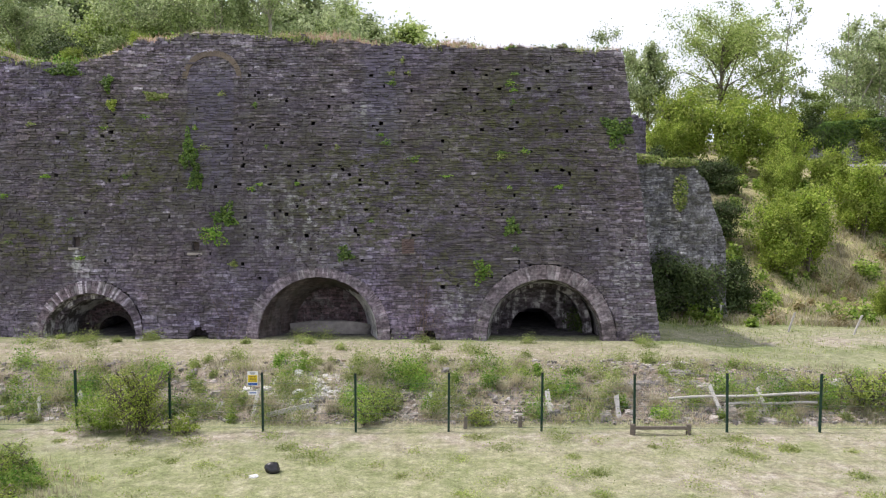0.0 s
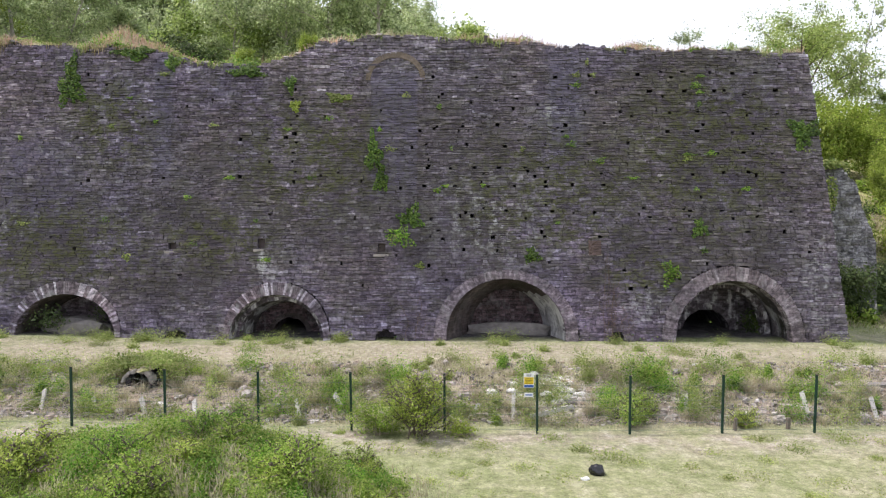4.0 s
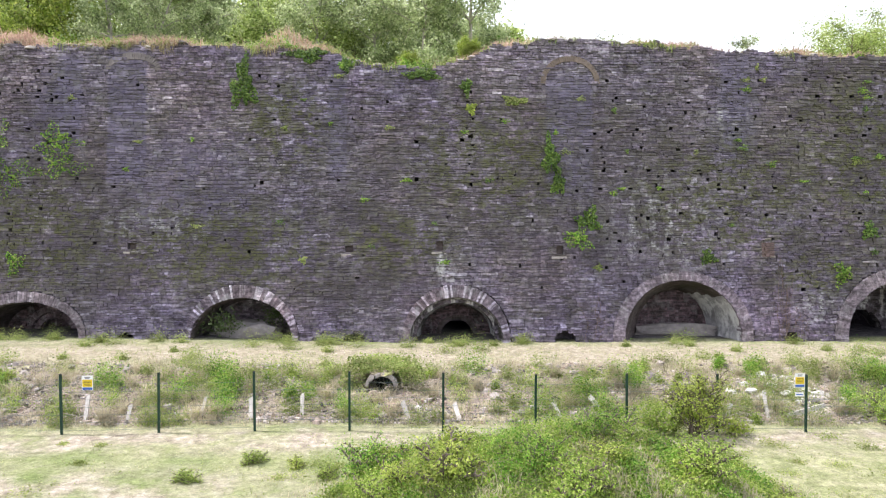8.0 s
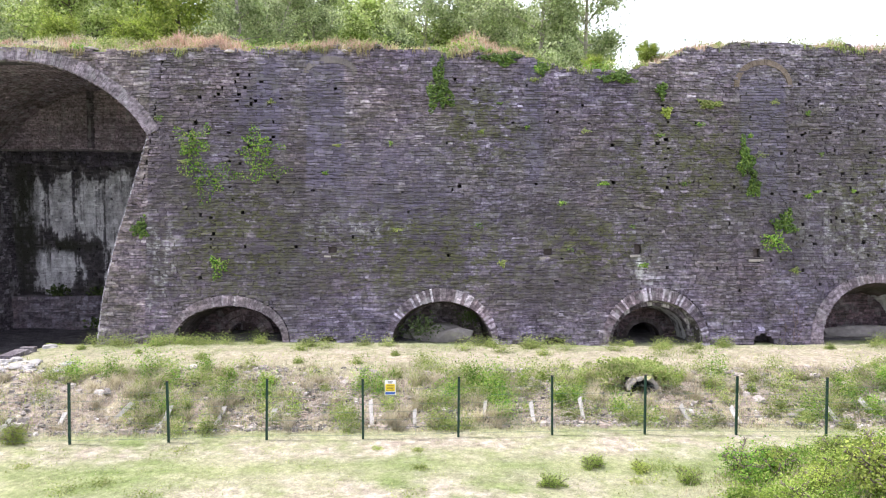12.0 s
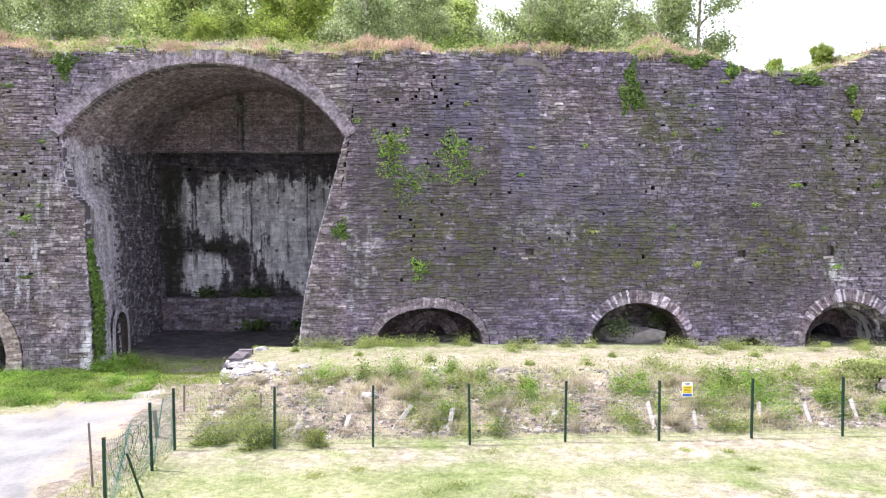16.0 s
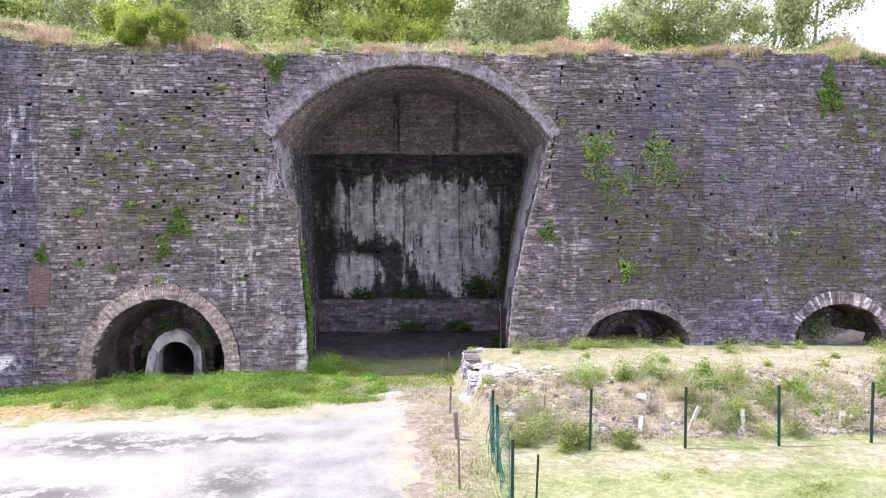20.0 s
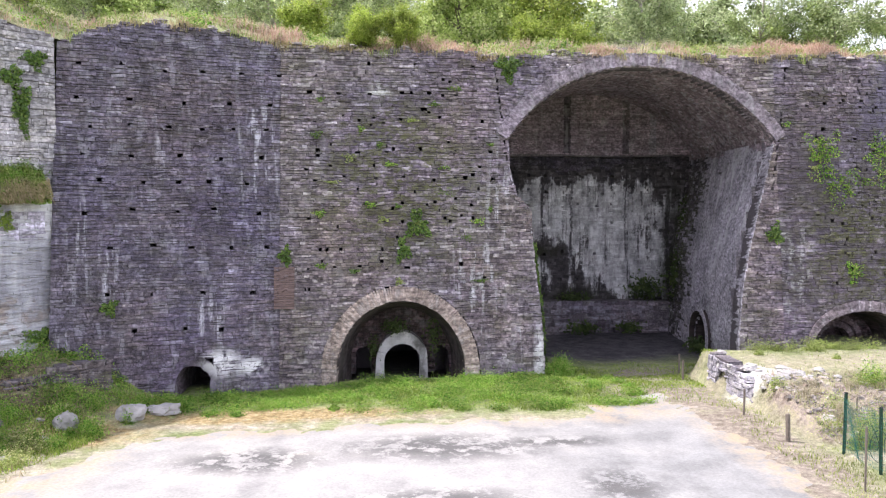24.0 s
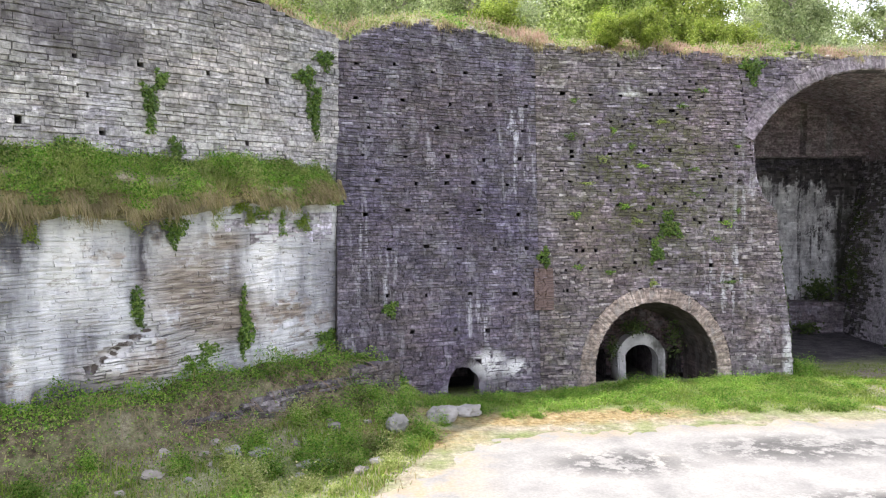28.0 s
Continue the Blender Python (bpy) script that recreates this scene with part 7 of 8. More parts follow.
# ---- trees ----
def grow_tree(seed, height, spread, trunk_r, limbs, n_leaf, leaf, leaf_mat, bark, stems=1, low=0.3, clump=0.9, lift=1.0):
    """A tree at the origin: tapered trunk with limbs and twigs, and a crown of small leaves in uneven clumps."""
    r = random.Random(seed)
    paths, tips = [], []
    for s in range(stems):
        bx, by = (r.uniform(-0.35, 0.35) * (stems > 1), r.uniform(-0.35, 0.35) * (stems > 1))
        dx, dy = r.uniform(-0.12, 0.12) * (1 + (stems > 1) * 2), r.uniform(-0.12, 0.12) * (1 + (stems > 1) * 2)
        H = height * r.uniform(0.8, 1.0)
        spine = []
        for t in np.linspace(0, 1, 9):
            spine.append((bx + dx * H * t * t + 0.12 * math.sin(5 * t + s) * t, by + dy * H * t * t + 0.12 * math.sin(4 * t + 2 * s) * t, H * t - 0.15, trunk_r * (1 - 0.9 * t) + 0.012))
        paths.append(spine)
        for i in range(limbs):
            t = low + (0.97 - low) * (i + r.random()) / limbs
            k = int(t * 8)
            o = spine[k]
            a = i * 2.4 + r.uniform(-0.6, 0.6)
            L = spread * (1.05 - 0.65 * abs(t - 0.45) * 1.3) * r.uniform(0.55, 1.1)
            rise = L * r.uniform(0.25, 0.8) * lift
            limb = [(o[0] + L * q * math.cos(a), o[1] + L * q * math.sin(a), o[2] + rise * q - 0.25 * L * q * q, max(0.01, o[3] * 0.5 * (1 - 0.85 * q))) for q in np.linspace(0, 1, 6)]
            paths.append(limb)
            for q in (2, 3, 4, 5):
                e = limb[q]
                tips.append((e[0], e[1], e[2], 0.6 + 0.2 * q))
                for _ in range(2):
                    b = a + r.uniform(-1.4, 1.4)
                    l2 = L * r.uniform(0.2, 0.4)
                    f = (e[0] + l2 * math.cos(b), e[1] + l2 * math.sin(b), e[2] + l2 * r.uniform(-0.1, 0.7))
                    paths.append([(e[0], e[1], e[2], 0.018), ((e[0] + f[0]) / 2, (e[1] + f[1]) / 2, (e[2] + f[2]) / 2 + 0.04, 0.012), (*f, 0.006)])
                    tips.append((*f, 0.9))
        tips.append((spine[-1][0], spine[-1][1], spine[-1][2], 1))
    tips = np.array(tips)
    keep = np.array([r.random() < 0.85 for _ in tips])
    tips = tips[keep]
    pick = rng.choice(len(tips), n_leaf, p=tips[:, 3] / tips[:, 3].sum())
    c = tips[pick, :3] + rng.normal(0, 1, (n_leaf, 3)) * clump * np.array((0.42, 0.42, 0.3 + 0.12 * (lift > 1))) * rng.uniform(0.3, 1.2, (n_leaf, 1))
    c[:, 2] = np.maximum(c[:, 2], 0.15)
    mid = np.array((0, 0, height * 0.55))
    N = (c - mid) / (np.linalg.norm(c - mid, axis=1)[:, None] + 1e-6) * 0.6 + np.array((0, 0, 0.6 / lift))
    V, F = leaves(c, N, leaf * rng.uniform(0.7, 1.3, n_leaf), 0.55)
    return mesh_np("trunk", *tubes(paths, 5), bark, True), mesh_np("crown", V, F, leaf_mat)


def plant(name, meshes, label, category, group, x, y, z, s=1.0, turn=0.0, sz=None):
    t = thing(name, label, category, group)
    for nm, me in zip(("trunk" if name == "tree" else "stem", "crown" if name == "tree" else "foliage"), meshes):
        o = new(nm, me)
        o.parent = t
    t.matrix_basis = pose(x, y, z, 0, 0, turn) @ Matrix.Diagonal((s, s, sz or s, 1))
    return t


BIRCH = [grow_tree(11 + i, 11, 2.5, 0.15, 17, 15000, 0.11, M_birch, M_birch_bark, 1 + i % 2, 0.22, 0.95, 1.7) for i in range(4)]
DENSE = [grow_tree(31 + i, 9, 3.4, 0.2, 20, 15000, 0.14, M_wood_leaf if i else M_lime_leaf, M_bark, 1, 0.15, 1.2, 1.6) for i in range(3)]
WOOD = [grow_tree(91 + i, 10, 3.0, 0.18, 24, 18000, 0.17, M_birch if i % 2 else M_wood_leaf, M_bark, 1, 0.2, 1.1, 1.6) for i in range(4)]
BUSH = [grow_tree(51 + i, 3.0, 1.1, 0.05, 8, 18000, 0.08, M_bush, M_bark, 6, 0.12, 0.62, 2.4) for i in range(3)]
DARKB = [grow_tree(61 + i, 2.6, 1.5, 0.05, 9, 11000, 0.09, M_dark_leaf, M_bark, 5, 0.1, 0.75) for i in range(2)]
AIRY = [grow_tree(71 + i, 11, 1.9, 0.1, 13, 3600, 0.15, M_birch, M_birch_bark, 2, 0.35, 0.6, 2.2) for i in range(2)]


def up_at(x, y):
    e, _ = upper_edge(np.array([x]))
    return float(upper_z(np.array([x]), np.array([y - float(e[0])]))[1][0])


rt = random.Random(5)
for i in range(62):
    x = -104 + 1.69 * i + rt.uniform(-1.2, 1.2)
    y = rt.choice((50, 56, 64, 74)) + rt.uniform(-4, 4) + max(0, x + 18) * 0.5
    kind = rt.random()
    if x > -9:
        continue
    src = rt.choice(BIRCH) if kind < 0.62 else rt.choice(DENSE[1:]) if kind < 0.9 else DENSE[0]
    s = rt.uniform(0.85, 1.25) * (0.9 if x > -4 else 1.0)
    plant("tree", src, "tall green birch with a light airy crown on the upper bank" if kind < 0.62 else "broad green tree on the upper bank", "tree", "trees on the upper bank", x, y, up_at(x, y) - 0.2, s, rt.uniform(0, 360))
for i in range(66):  # tall trees further back
    x = -122 + 1.9 * i + rt.uniform(-1.3, 1.3)
    y = rt.uniform(78, 94)
    if -73 < x < -63 or x > 1 or rt.random() < 0.42:
        continue
    src = rt.choice(WOOD)
    s = rt.uniform(1.35, 1.75)
    plant("tree", src, "tall broad green tree in the wood behind the bank", "tree", "tall trees of the wood", x, y, up_at(x, y) - 0.3, s, rt.uniform(0, 360))
for i in range(24):  # undergrowth among the trunks
    x = -98 + 4.1 * i + rt.uniform(-1.5, 1.5)
    y = rt.uniform(46, 62) + max(0, x + 18) * 0.5
    plant("shrub", rt.choice(BUSH[:1] + DARKB), "low leafy shrub under the trees of the upper bank", "shrub", "shrubs on the upper bank", x, y, up_at(x, y) - 0.1, rt.uniform(0.7, 1.35), rt.uniform(0, 360))
# shrubs close behind the wall top
for x, v, s, src in ((-49.3, 0.7, 0.5, 0), (-47.9, 0.5, 0.45, 1), (-13.0, 2.4, 0.32, 1), (-15.6, 1.5, 0.28, 0), (-61.0, 3, 0.6, 1), (-52.5, 9, 0.8, 0), (-41, 10, 0.7, 1), (-38, 12, 0.8, 0)):
    y, z = upper_z(np.array([x]), np.array([v]))
    plant("shrub", BUSH[src], "bright green shrub growing on the wall top", "shrub", "shrubs on the wall top", x, float(y[0]), float(z[0]) - 0.1, s, 40 * x)
# hillside
ROUND = grow_tree(97, 10, 3.9, 0.22, 26, 30000, 0.1, M_wood_leaf, M_bark, 1, 0.25, 1.3, 1.7)
for src, x, y, s, sz in ((ROUND, 24.0, 66, 1.25, 1.2), (BIRCH[1], 14.6, 65, 0.85, 1.0), (AIRY[1], 30.2, 68, 1.1, 1.3), (BIRCH[0], 37.0, 69, 1.05, 1.15), (BIRCH[2], 40.5, 70, 1.15, 1.2), (BIRCH[1], 44.5, 71, 1.2, 1.25), (AIRY[0], 35.0, 66, 1.0, 1.15), (AIRY[1], 38.5, 66, 1.0, 1.2),
                         (WOOD[1], 18.4, 68, 0.75, 0.95), (WOOD[0], 32.5, 67, 0.62, 0.62), (WOOD[2], 28.2, 64, 0.42, 0.45), (WOOD[3], 42, 64, 0.5, 0.5), (WOOD[0], 36.5, 65, 0.45, 0.45), (WOOD[1], 47, 66, 0.7, 0.8), (WOOD[2], 50, 74, 0.9, 1.0)):
    plant("tree", src, "green tree on the hillside beyond the wall", "tree", "trees on the hillside", x, y, gz(x, y) - 0.3, s, 57 * x, sz)
for q, x, y, s in ((0, 18.2, 56.0, 1.45), (1, 21.4, 54.0, 1.35), (0, 24.0, 53.0, 1.15), (1, 16.0, 54.5, 0.9), (0, 18.4, 40.4, 1.0), (1, 19.8, 41.2, 1.1), (1, 24.9, 45.0, 1.1), (0, 27.0, 45.4, 0.9), (0, 25.6, 50.0, 0.9),
                  (1, 21.6, 48.5, 0.7), (0, 23.0, 50.5, 0.8), (1, 30, 48, 0.9), (1, 21.8, 43.6, 0.55), (0, 20.4, 45.0, 0.55), (1, 33, 62, 1.1), (1, 39, 61, 1.3), (1, 27, 60, 1.1), (0, 34.5, 60.8, 0.9),
                  (1, 40.6, 59.4, 1.0), (0, 37.6, 60, 0.8), (0, 21.2, 35.5, 0.5), (1, 24, 36.5, 0.7), (0, 27, 38, 0.8)):
    plant("shrub", BUSH[q], "bright leafy bush on the steep hillside", "shrub", "bushes on the hillside", x, y, gz(x, y) - 0.15, s, 71 * x, s * 1.15)
for q, x, y, s in ((0, 10.6, 36.0, 1.0), (1, 12.4, 35.9, 1.0), (0, 14.2, 36.8, 0.8), (1, 15.2, 42.5, 0.8), (0, 13.6, 48.5, 0.9), (1, 16.6, 50, 0.9), (0, 18.4, 49.6, 0.8), (0, 30, 62, 1.2), (0, 36, 62, 1.3),
                  (0, 42, 61, 1.4), (0, 9.6, 34.9, 0.7)):
    plant("shrub", DARKB[q], "hillside bush with shade put into its leaf colour", "shrub", "bushes on the hillside", x, y, gz(x, y) - 0.15, s, 71 * x, s * 1.15)

# ---- shrubs before the terrace ----
FENCE_BUSH = grow_tree(81, 1.5, 0.75, 0.02, 8, 6800, 0.036, M_bush, M_bark, 9, 0.15, 0.3, 2.2)
plant("shrub", FENCE_BUSH, "leafy pale green sallow bush growing through the fence", "shrub", "shrubs by the fence", -8.0, 19.35, gz(-8, 19.35), 0.9, 10, 1.0)
plant("shrub", grow_tree(82, 1.3, 0.6, 0.03, 6, 6000, 0.042, M_scrub, M_twig, 5, 0.15, 0.45), "dark green bush beside the fence post", "shrub", "shrubs by the fence", -9.0, 19.5, gz(-9.0, 19.5), 0.75, 50)
plant("shrub", grow_tree(83, 0.6, 0.3, 0.015, 5, 1800, 0.035, M_lime_leaf, M_twig, 4, 0.1, 0.25), "small yellow-green bush at the fence post", "shrub", "shrubs by the fence", -6.75, 19.5, gz(-6.7, 19.5), 1.0, 50)
SMALL = [grow_tree(84 + i, 0.8, 0.5, 0.015, 6, 4200, 0.034, (M_nettle, M_lime_leaf, M_scrub)[i], M_bark, 6, 0.05, 0.3, 1.6) for i in range(3)]
for k_, x, y, s in ((0, -16.4, 15.2, 1.15), (1, -14.9, 13.4, 1.35), (2, -10.2, 13.9, 1.2), (0, -11.6, 15.0, 0.9), (2, -12.8, 12.6, 1.2), (1, -13.9, 16.3, 0.6), (1, -15.6, 16.5, 0.55), (2, -9.2, 15.2, 0.9), (0, -13.2, 13.4, 0.8), (2, -16.2, 13.3, 1.0)):
    plant("shrub", SMALL[k_], ("dark leafy shrub on the overgrown mound", "yellow-green shrub on the overgrown mound", "grey-green shrub on the overgrown mound")[k_], "shrub", "shrubs on the mound", x, y, gz(x, y) - 0.06, s * 0.8, 90 * x)
for k_, x, y, s in ((2, -35.0, 19.9, 0.75), (1, -33.6, 19.95, 0.6), (2, -36.3, 20.1, 0.6), (2, -2.0, 20.6, 0.95), (1, 1.0, 20.3, 0.6), (1, 12.3, 21.2, 1.3), (1, 10.8, 21.8, 0.9), (2, -1.6, 21.2, 0.8), (1, -1.0, 22.6, 0.75), (1, -27.6, 22.8, 0.5), (2, -19.2, 17.3, 0.42), (1, -18.2, 17.0, 0.36), (2, -17.4, 16.2, 0.45), (2, -20.4, 16.1, 0.4)):
    plant("shrub", SMALL[k_], "small green bush among rubble and dry grass", "shrub", "small bushes by the fence", x, y, gz(x, y) - 0.04, s, 33 * x)


rm = random.Random(21)
for i in range(46):
    x, y = rm.uniform(-17.5, -7.8), rm.uniform(11.4, 17.0)
    if float(mound_z(x, y)) > 0.35:
        k_ = rm.choice((0, 1, 1, 2, 2))
        plant("shrub", SMALL[k_], ("dark leafy shrub on the overgrown mound", "yellow-green shrub on the overgrown mound", "grey-green shrub on the overgrown mound")[k_], "shrub", "shrubs on the mound", x, y, gz(x, y) - 0.1, rm.uniform(0.35, 0.85), rm.uniform(0, 360), rm.uniform(0.35, 0.7))


# ---- low plants, as stuff ----
def at_ground(x, y, lift=0.0):
    return np.stack([x, y, ground_z(x, y) + lift], 1)


def cover(name, label, n, xr, yr, size, height, material, density, clumps=0):
    """Small leaves close over the ground, thick where density is high."""
    x, y = rng.uniform(*xr, n), rng.uniform(*yr, n)
    if clumps:
        cx_, cy_ = rng.uniform(*xr, clumps), rng.uniform(*yr, clumps)
        keep_c = density(cx_, cy_) > rng.random(clumps)
        cx_, cy_ = cx_[keep_c], cy_[keep_c]
        j = rng.integers(0, len(cx_), n)
        rad = rng.uniform(0.1, 0.42, len(cx_))[j]
        x, y = cx_[j] + rng.normal(0, 1, n) * rad * 0.6, cy_[j] + rng.normal(0, 1, n) * rad * 0.6
        h = np.abs(rng.normal(0, 1, n)) * height * rad * 2
    else:
        k_ = density(x, y) > rng.random(n)
        x, y = x[k_], y[k_]
        h = rng.random(len(x)) * height * (0.6 + 0.5 * wob(x, y, 2.2))
    clear = np.hypot(x + 16.45, y - 22.1) > 0.6  # the culvert mouth stays open
    x, y, h = x[clear], y[clear], h[clear]
    P = at_ground(x, y)
    P[:, 2] += np.maximum(h, 0.01)
    V, F = leaves(P, np.tile((0, -0.2, 0.8), (len(P), 1)), size * rng.uniform(0.6, 1.4, len(P)), 0.6)
    solo(name, mesh_np(name, V, F, material), label, "plants", kind="stuff")


def grass(name, label, n, xr, yr, h, material, density, w=0.011, bend=0.7):
    x, y = rng.uniform(*xr, n), rng.uniform(*yr, n)
    k_ = (density(x, y) > rng.random(n)) & (np.hypot(x + 16.45, y - 22.1) > 0.6)
    P = at_ground(x[k_], y[k_], -0.01)
    solo(name, blades_mesh(name, P, h * (0.8 + 0.5 * wob(P[:, 0], P[:, 1], 1.7)), w, bend, material), label, "grass", kind="stuff")


cover("mound_scrub", "low green weeds and grass over the mound", 70000, (-18.8, -6.6), (10.4, 18.0), 0.036, 0.12, M_scrub, lambda x, y: np.clip(mound_z(x, y) * 1.3 + 0.8 * wob(x, y, 1.1) - 0.1, 0, 1) * (mound_z(x, y) > 0.08))
cover("mound_brambles", "clumps of brambles and young scrub on the mound", 130000, (-18.4, -7.0), (10.4, 17.8), 0.028, 0.2, M_scrub, lambda x, y: np.clip(mound_z(x, y) * 1.1 + 0.3 * wob(x, y, 0.8), 0, 1) * (mound_z(x, y) > 0.15), 330)
cover("mound_herbs", "darker leafy herbs on the mound", 50000, (-18.4, -7.0), (10.4, 17.6), 0.028, 0.25, M_nettle, lambda x, y: np.clip(mound_z(x, y) * 0.8 - 0.5 * wob(x, y, 0.8), 0, 1) * (mound_z(x, y) > 0.15), 120)
grass("mound_straw", "dry grass between the brambles of the mound", 34000, (-18.4, -7.0), (10.4, 17.8), 0.2, M_straw, lambda x, y: np.clip(mound_z(x, y) * 1.5, 0, 1))
cover("bank_weeds", "clumps of green weeds on the rubble bank", 150000, (-36.8, 14), (20.3, 24.6), 0.03, 0.4, M_weed, lambda x, y: (0.55 + 0.6 * wob(x, y, 0.5)) * np.interp(x, [-4, 3, 11, 12], [1, 0.45, 0.45, 1]), 480)
cover("bank_nettles", "dark green nettle clumps on the rubble bank", 64000, (-34, 13), (20.4, 24.2), 0.034, 0.55, M_nettle, lambda x, y: 0.5 + 0.7 * wob(x, y, 0.45), 130)
grass("bank_green", "tufts of green grass on the bank and terrace", 60000, (-36.8, 14), (20.3, 28.6), 0.14, M_grass, lambda x, y: np.clip(0.45 + 0.9 * wob(x, y, 0.75), 0.02, 1) * np.interp(y, [23, 24.5, 28], [1, 0.25, 0.15]), 0.009, 0.9)
cover("bank_herbs", "darker green herbs on the rubble bank", 40000, (-28, 10), (20.4, 23.6), 0.03, 0.5, M_scrub, lambda x, y: 0.6 + 0.6 * wob(x, y, 0.6), 90)
cover("terrace_weeds", "bright weeds along the foot of the wall and over the terrace", 44000, (-36, 8), (24.5, 28.9), 0.03, 0.3, M_weed, lambda x, y: 0.16 + 0.85 * ss(27.6, 28.6, y) * (x < -11) + 0.2 * wob(x, y, 0.7), 300)
off_bank = lambda x, y: (x - CORNER[0]) * OUT[0] + (y - CORNER[1]) * OUT[1]
cover("foot_nettles", "dense dark green nettles on the bank below the angled wall", 260000, (-72, -57), (14, 28.2), 0.04, 0.6, M_nettle, lambda x, y: (off_bank(x, y) > 0.55) * np.clip(1.3 - np.maximum(off_bank(x, y) - 1.2, 0) / 0.9, 0.12, 1) * (off_bank(x, y) < 4.5) * np.clip(0.9 + 0.6 * wob(x, y, 1.3), 0, 1))
cover("low_nettles", "separate clumps of nettles and docks on the lower bank", 80000, (-68, -56), (16, 25.5), 0.03, 0.45, M_nettle, lambda x, y: np.clip(0.55 + 0.6 * wob(x, y, 0.6), 0, 1) * (off_bank(x, y) > 2.3) * (x < -56.6 + 0.6 * (y - 22.5)), 210)
cover("low_herbs", "yellow-green weeds on the lower bank", 60000, (-68, -57), (14, 24), 0.03, 0.35, M_grass, lambda x, y: np.clip(0.5 - 0.5 * wob(x, y, 0.6), 0, 1) * (off_bank(x, y) > 2.6) * (x < -57.2 + 0.6 * (y - 21.5)), 150)
grass("bank_lush", "lush green grass at the foot of the bank", 80000, (-70, -56.5), (13, 24.5), 0.16, M_lush, lambda x, y: np.clip(0.5 + 0.7 * wob(x, y, 0.5) + 0.5 * ss(5.5, 8, off_bank(x, y)), 0.05, 1) * (off_bank(x, y) > 2.3) * (x < -57.6 + 0.5 * (y - 20)))
for i in range(38):
    x, y = random.uniform(-67, -57.5), random.uniform(17.5, 24.5)
    s = random.uniform(0.07, 0.2)
    if off_bank(x, y) > 2.4 and x < -57 + 0.6 * (y - 22.5):
        solo("bank_stone", rock("bank_stone", x, y, gz(x, y) + s * 0.25, s * 1.3, s, s * 0.7, random.choice((M_rock, M_pale_rock, M_soot_rock)), i + 500, random.uniform(0, 180)), "loose grey stone among the nettles of the bank", "stone", "stones on the left bank")
cover("strip_weeds", "green weeds along the foot of the dark wall", 100000, (-59, -42.8), (24.3, 29), 0.03, 0.24, M_nettle, lambda x, y: ss(25.2, 27.6, y) * (y < wall_y(x, 0.5) - 0.05) * np.clip(0.7 + 0.5 * wob(x, y, 0.8), 0, 1))
cover("strip_clumps", "clumps of docks and weeds in the grass strip", 80000, (-58, -40), (25, 29), 0.03, 0.19, M_nettle, lambda x, y: np.clip(0.6 + 0.5 * wob(x, y, 0.7), 0, 1) * (y < wall_y(x, 0.5) - 0.1), 230)
cover("left_weeds", "rough green weeds beside the yard", 9000, (-68, -55), (12, 22), 0.045, 0.25, M_scrub, lambda x, y: np.clip(0.4 + 0.6 * wob(x, y, 0.7), 0, 1) * (x < -57.5 + 0.5 * (y - 20)))


cover("lawn_clover", "small leafy patches in the lawn", 24000, (-36.6, 15), (12, 19.4), 0.028, 0.09, M_grass, lambda x, y: np.clip(0.4 + 0.8 * wob(x, y, 0.6), 0, 1) * np.interp(x, [-20, -8], [0.4, 1]), 420)
cover("lawn_tufts", "taller tufts of grass in the lawn", 16000, (-36.6, 15), (13, 19.6), 0.026, 0.13, M_weed, lambda x, y: np.clip(0.3 + 0.7 * wob(x, y, 0.9), 0, 1) * np.interp(x, [-20, -8], [0.1, 1]), 240)
grass("lawn_grass", "short patchy lawn grass", 26000, (-36.6, 15), (11, 19.6), 0.045, M_grass, lambda x, y: np.clip(0.55 + 0.7 * wob(x, y, 0.45), 0.05, 1))
grass("dry_lawn", "short dry straw-coloured grass", 26000, (-36.6, 15), (11, 20.2), 0.04, M_straw, lambda x, y: np.clip(0.45 - 0.6 * wob(x, y, 0.45), 0.05, 1))
grass("strip_grass", "bright green grass strip by the yard", 60000, (-58, -37.4), (23.6, 29), 0.1, M_lush, lambda x, y: ss(24.7, 25.7, y + 0.4 * wob(x, y, 1.1) - 0.7 * ss(-45, -50, x)) * (y < wall_y(x, 0.4)) * (1 - 0.85 * ((x > -39.8) & (y < 27))))
grass("mouth_grass", "thin grass growing into the mouth of the great arch", 12000, (-42.9, -36.2), (28.6, 32.2), 0.1, M_lush, lambda x, y: np.clip(0.7 + 0.5 * wob(x, y, 0.9), 0, 1) * (1 - ss(30.2, 32.0, y + 0.6 * wob(x, y, 0.7))) * np.interp(x, [-42.5, -40.5, -38, -37, -36.4], [1, 0.8, 0.35, 0.7, 1]))
cover("mouth_herbs", "green nettles at the foot of the great arch", 9000, (-42.9, -36.2), (28.0, 31.6), 0.035, 0.4, M_nettle, lambda x, y: np.clip(0.6 + 0.4 * wob(x, y, 0.9), 0, 1) * np.clip(np.maximum(1 - (x + 42.9) / 1.8, 1 - (-36.2 - x) / 0.9), 0, 1), 40)
grass("side_grass", "thin grass between the yard and the fence", 7000, (-38.6, -37), (12, 25), 0.1, M_grass, lambda x, y: np.clip(0.4 + 0.5 * wob(x, y, 0.8), 0, 1))
grass("bank_straw", "dry grass stems on the rubble bank", 60000, (-36.8, 14), (20.2, 25), 0.22, M_straw, lambda x, y: np.clip(0.4 + 0.6 * wob(x, y, 0.9), 0, 1), 0.009, 1.0)
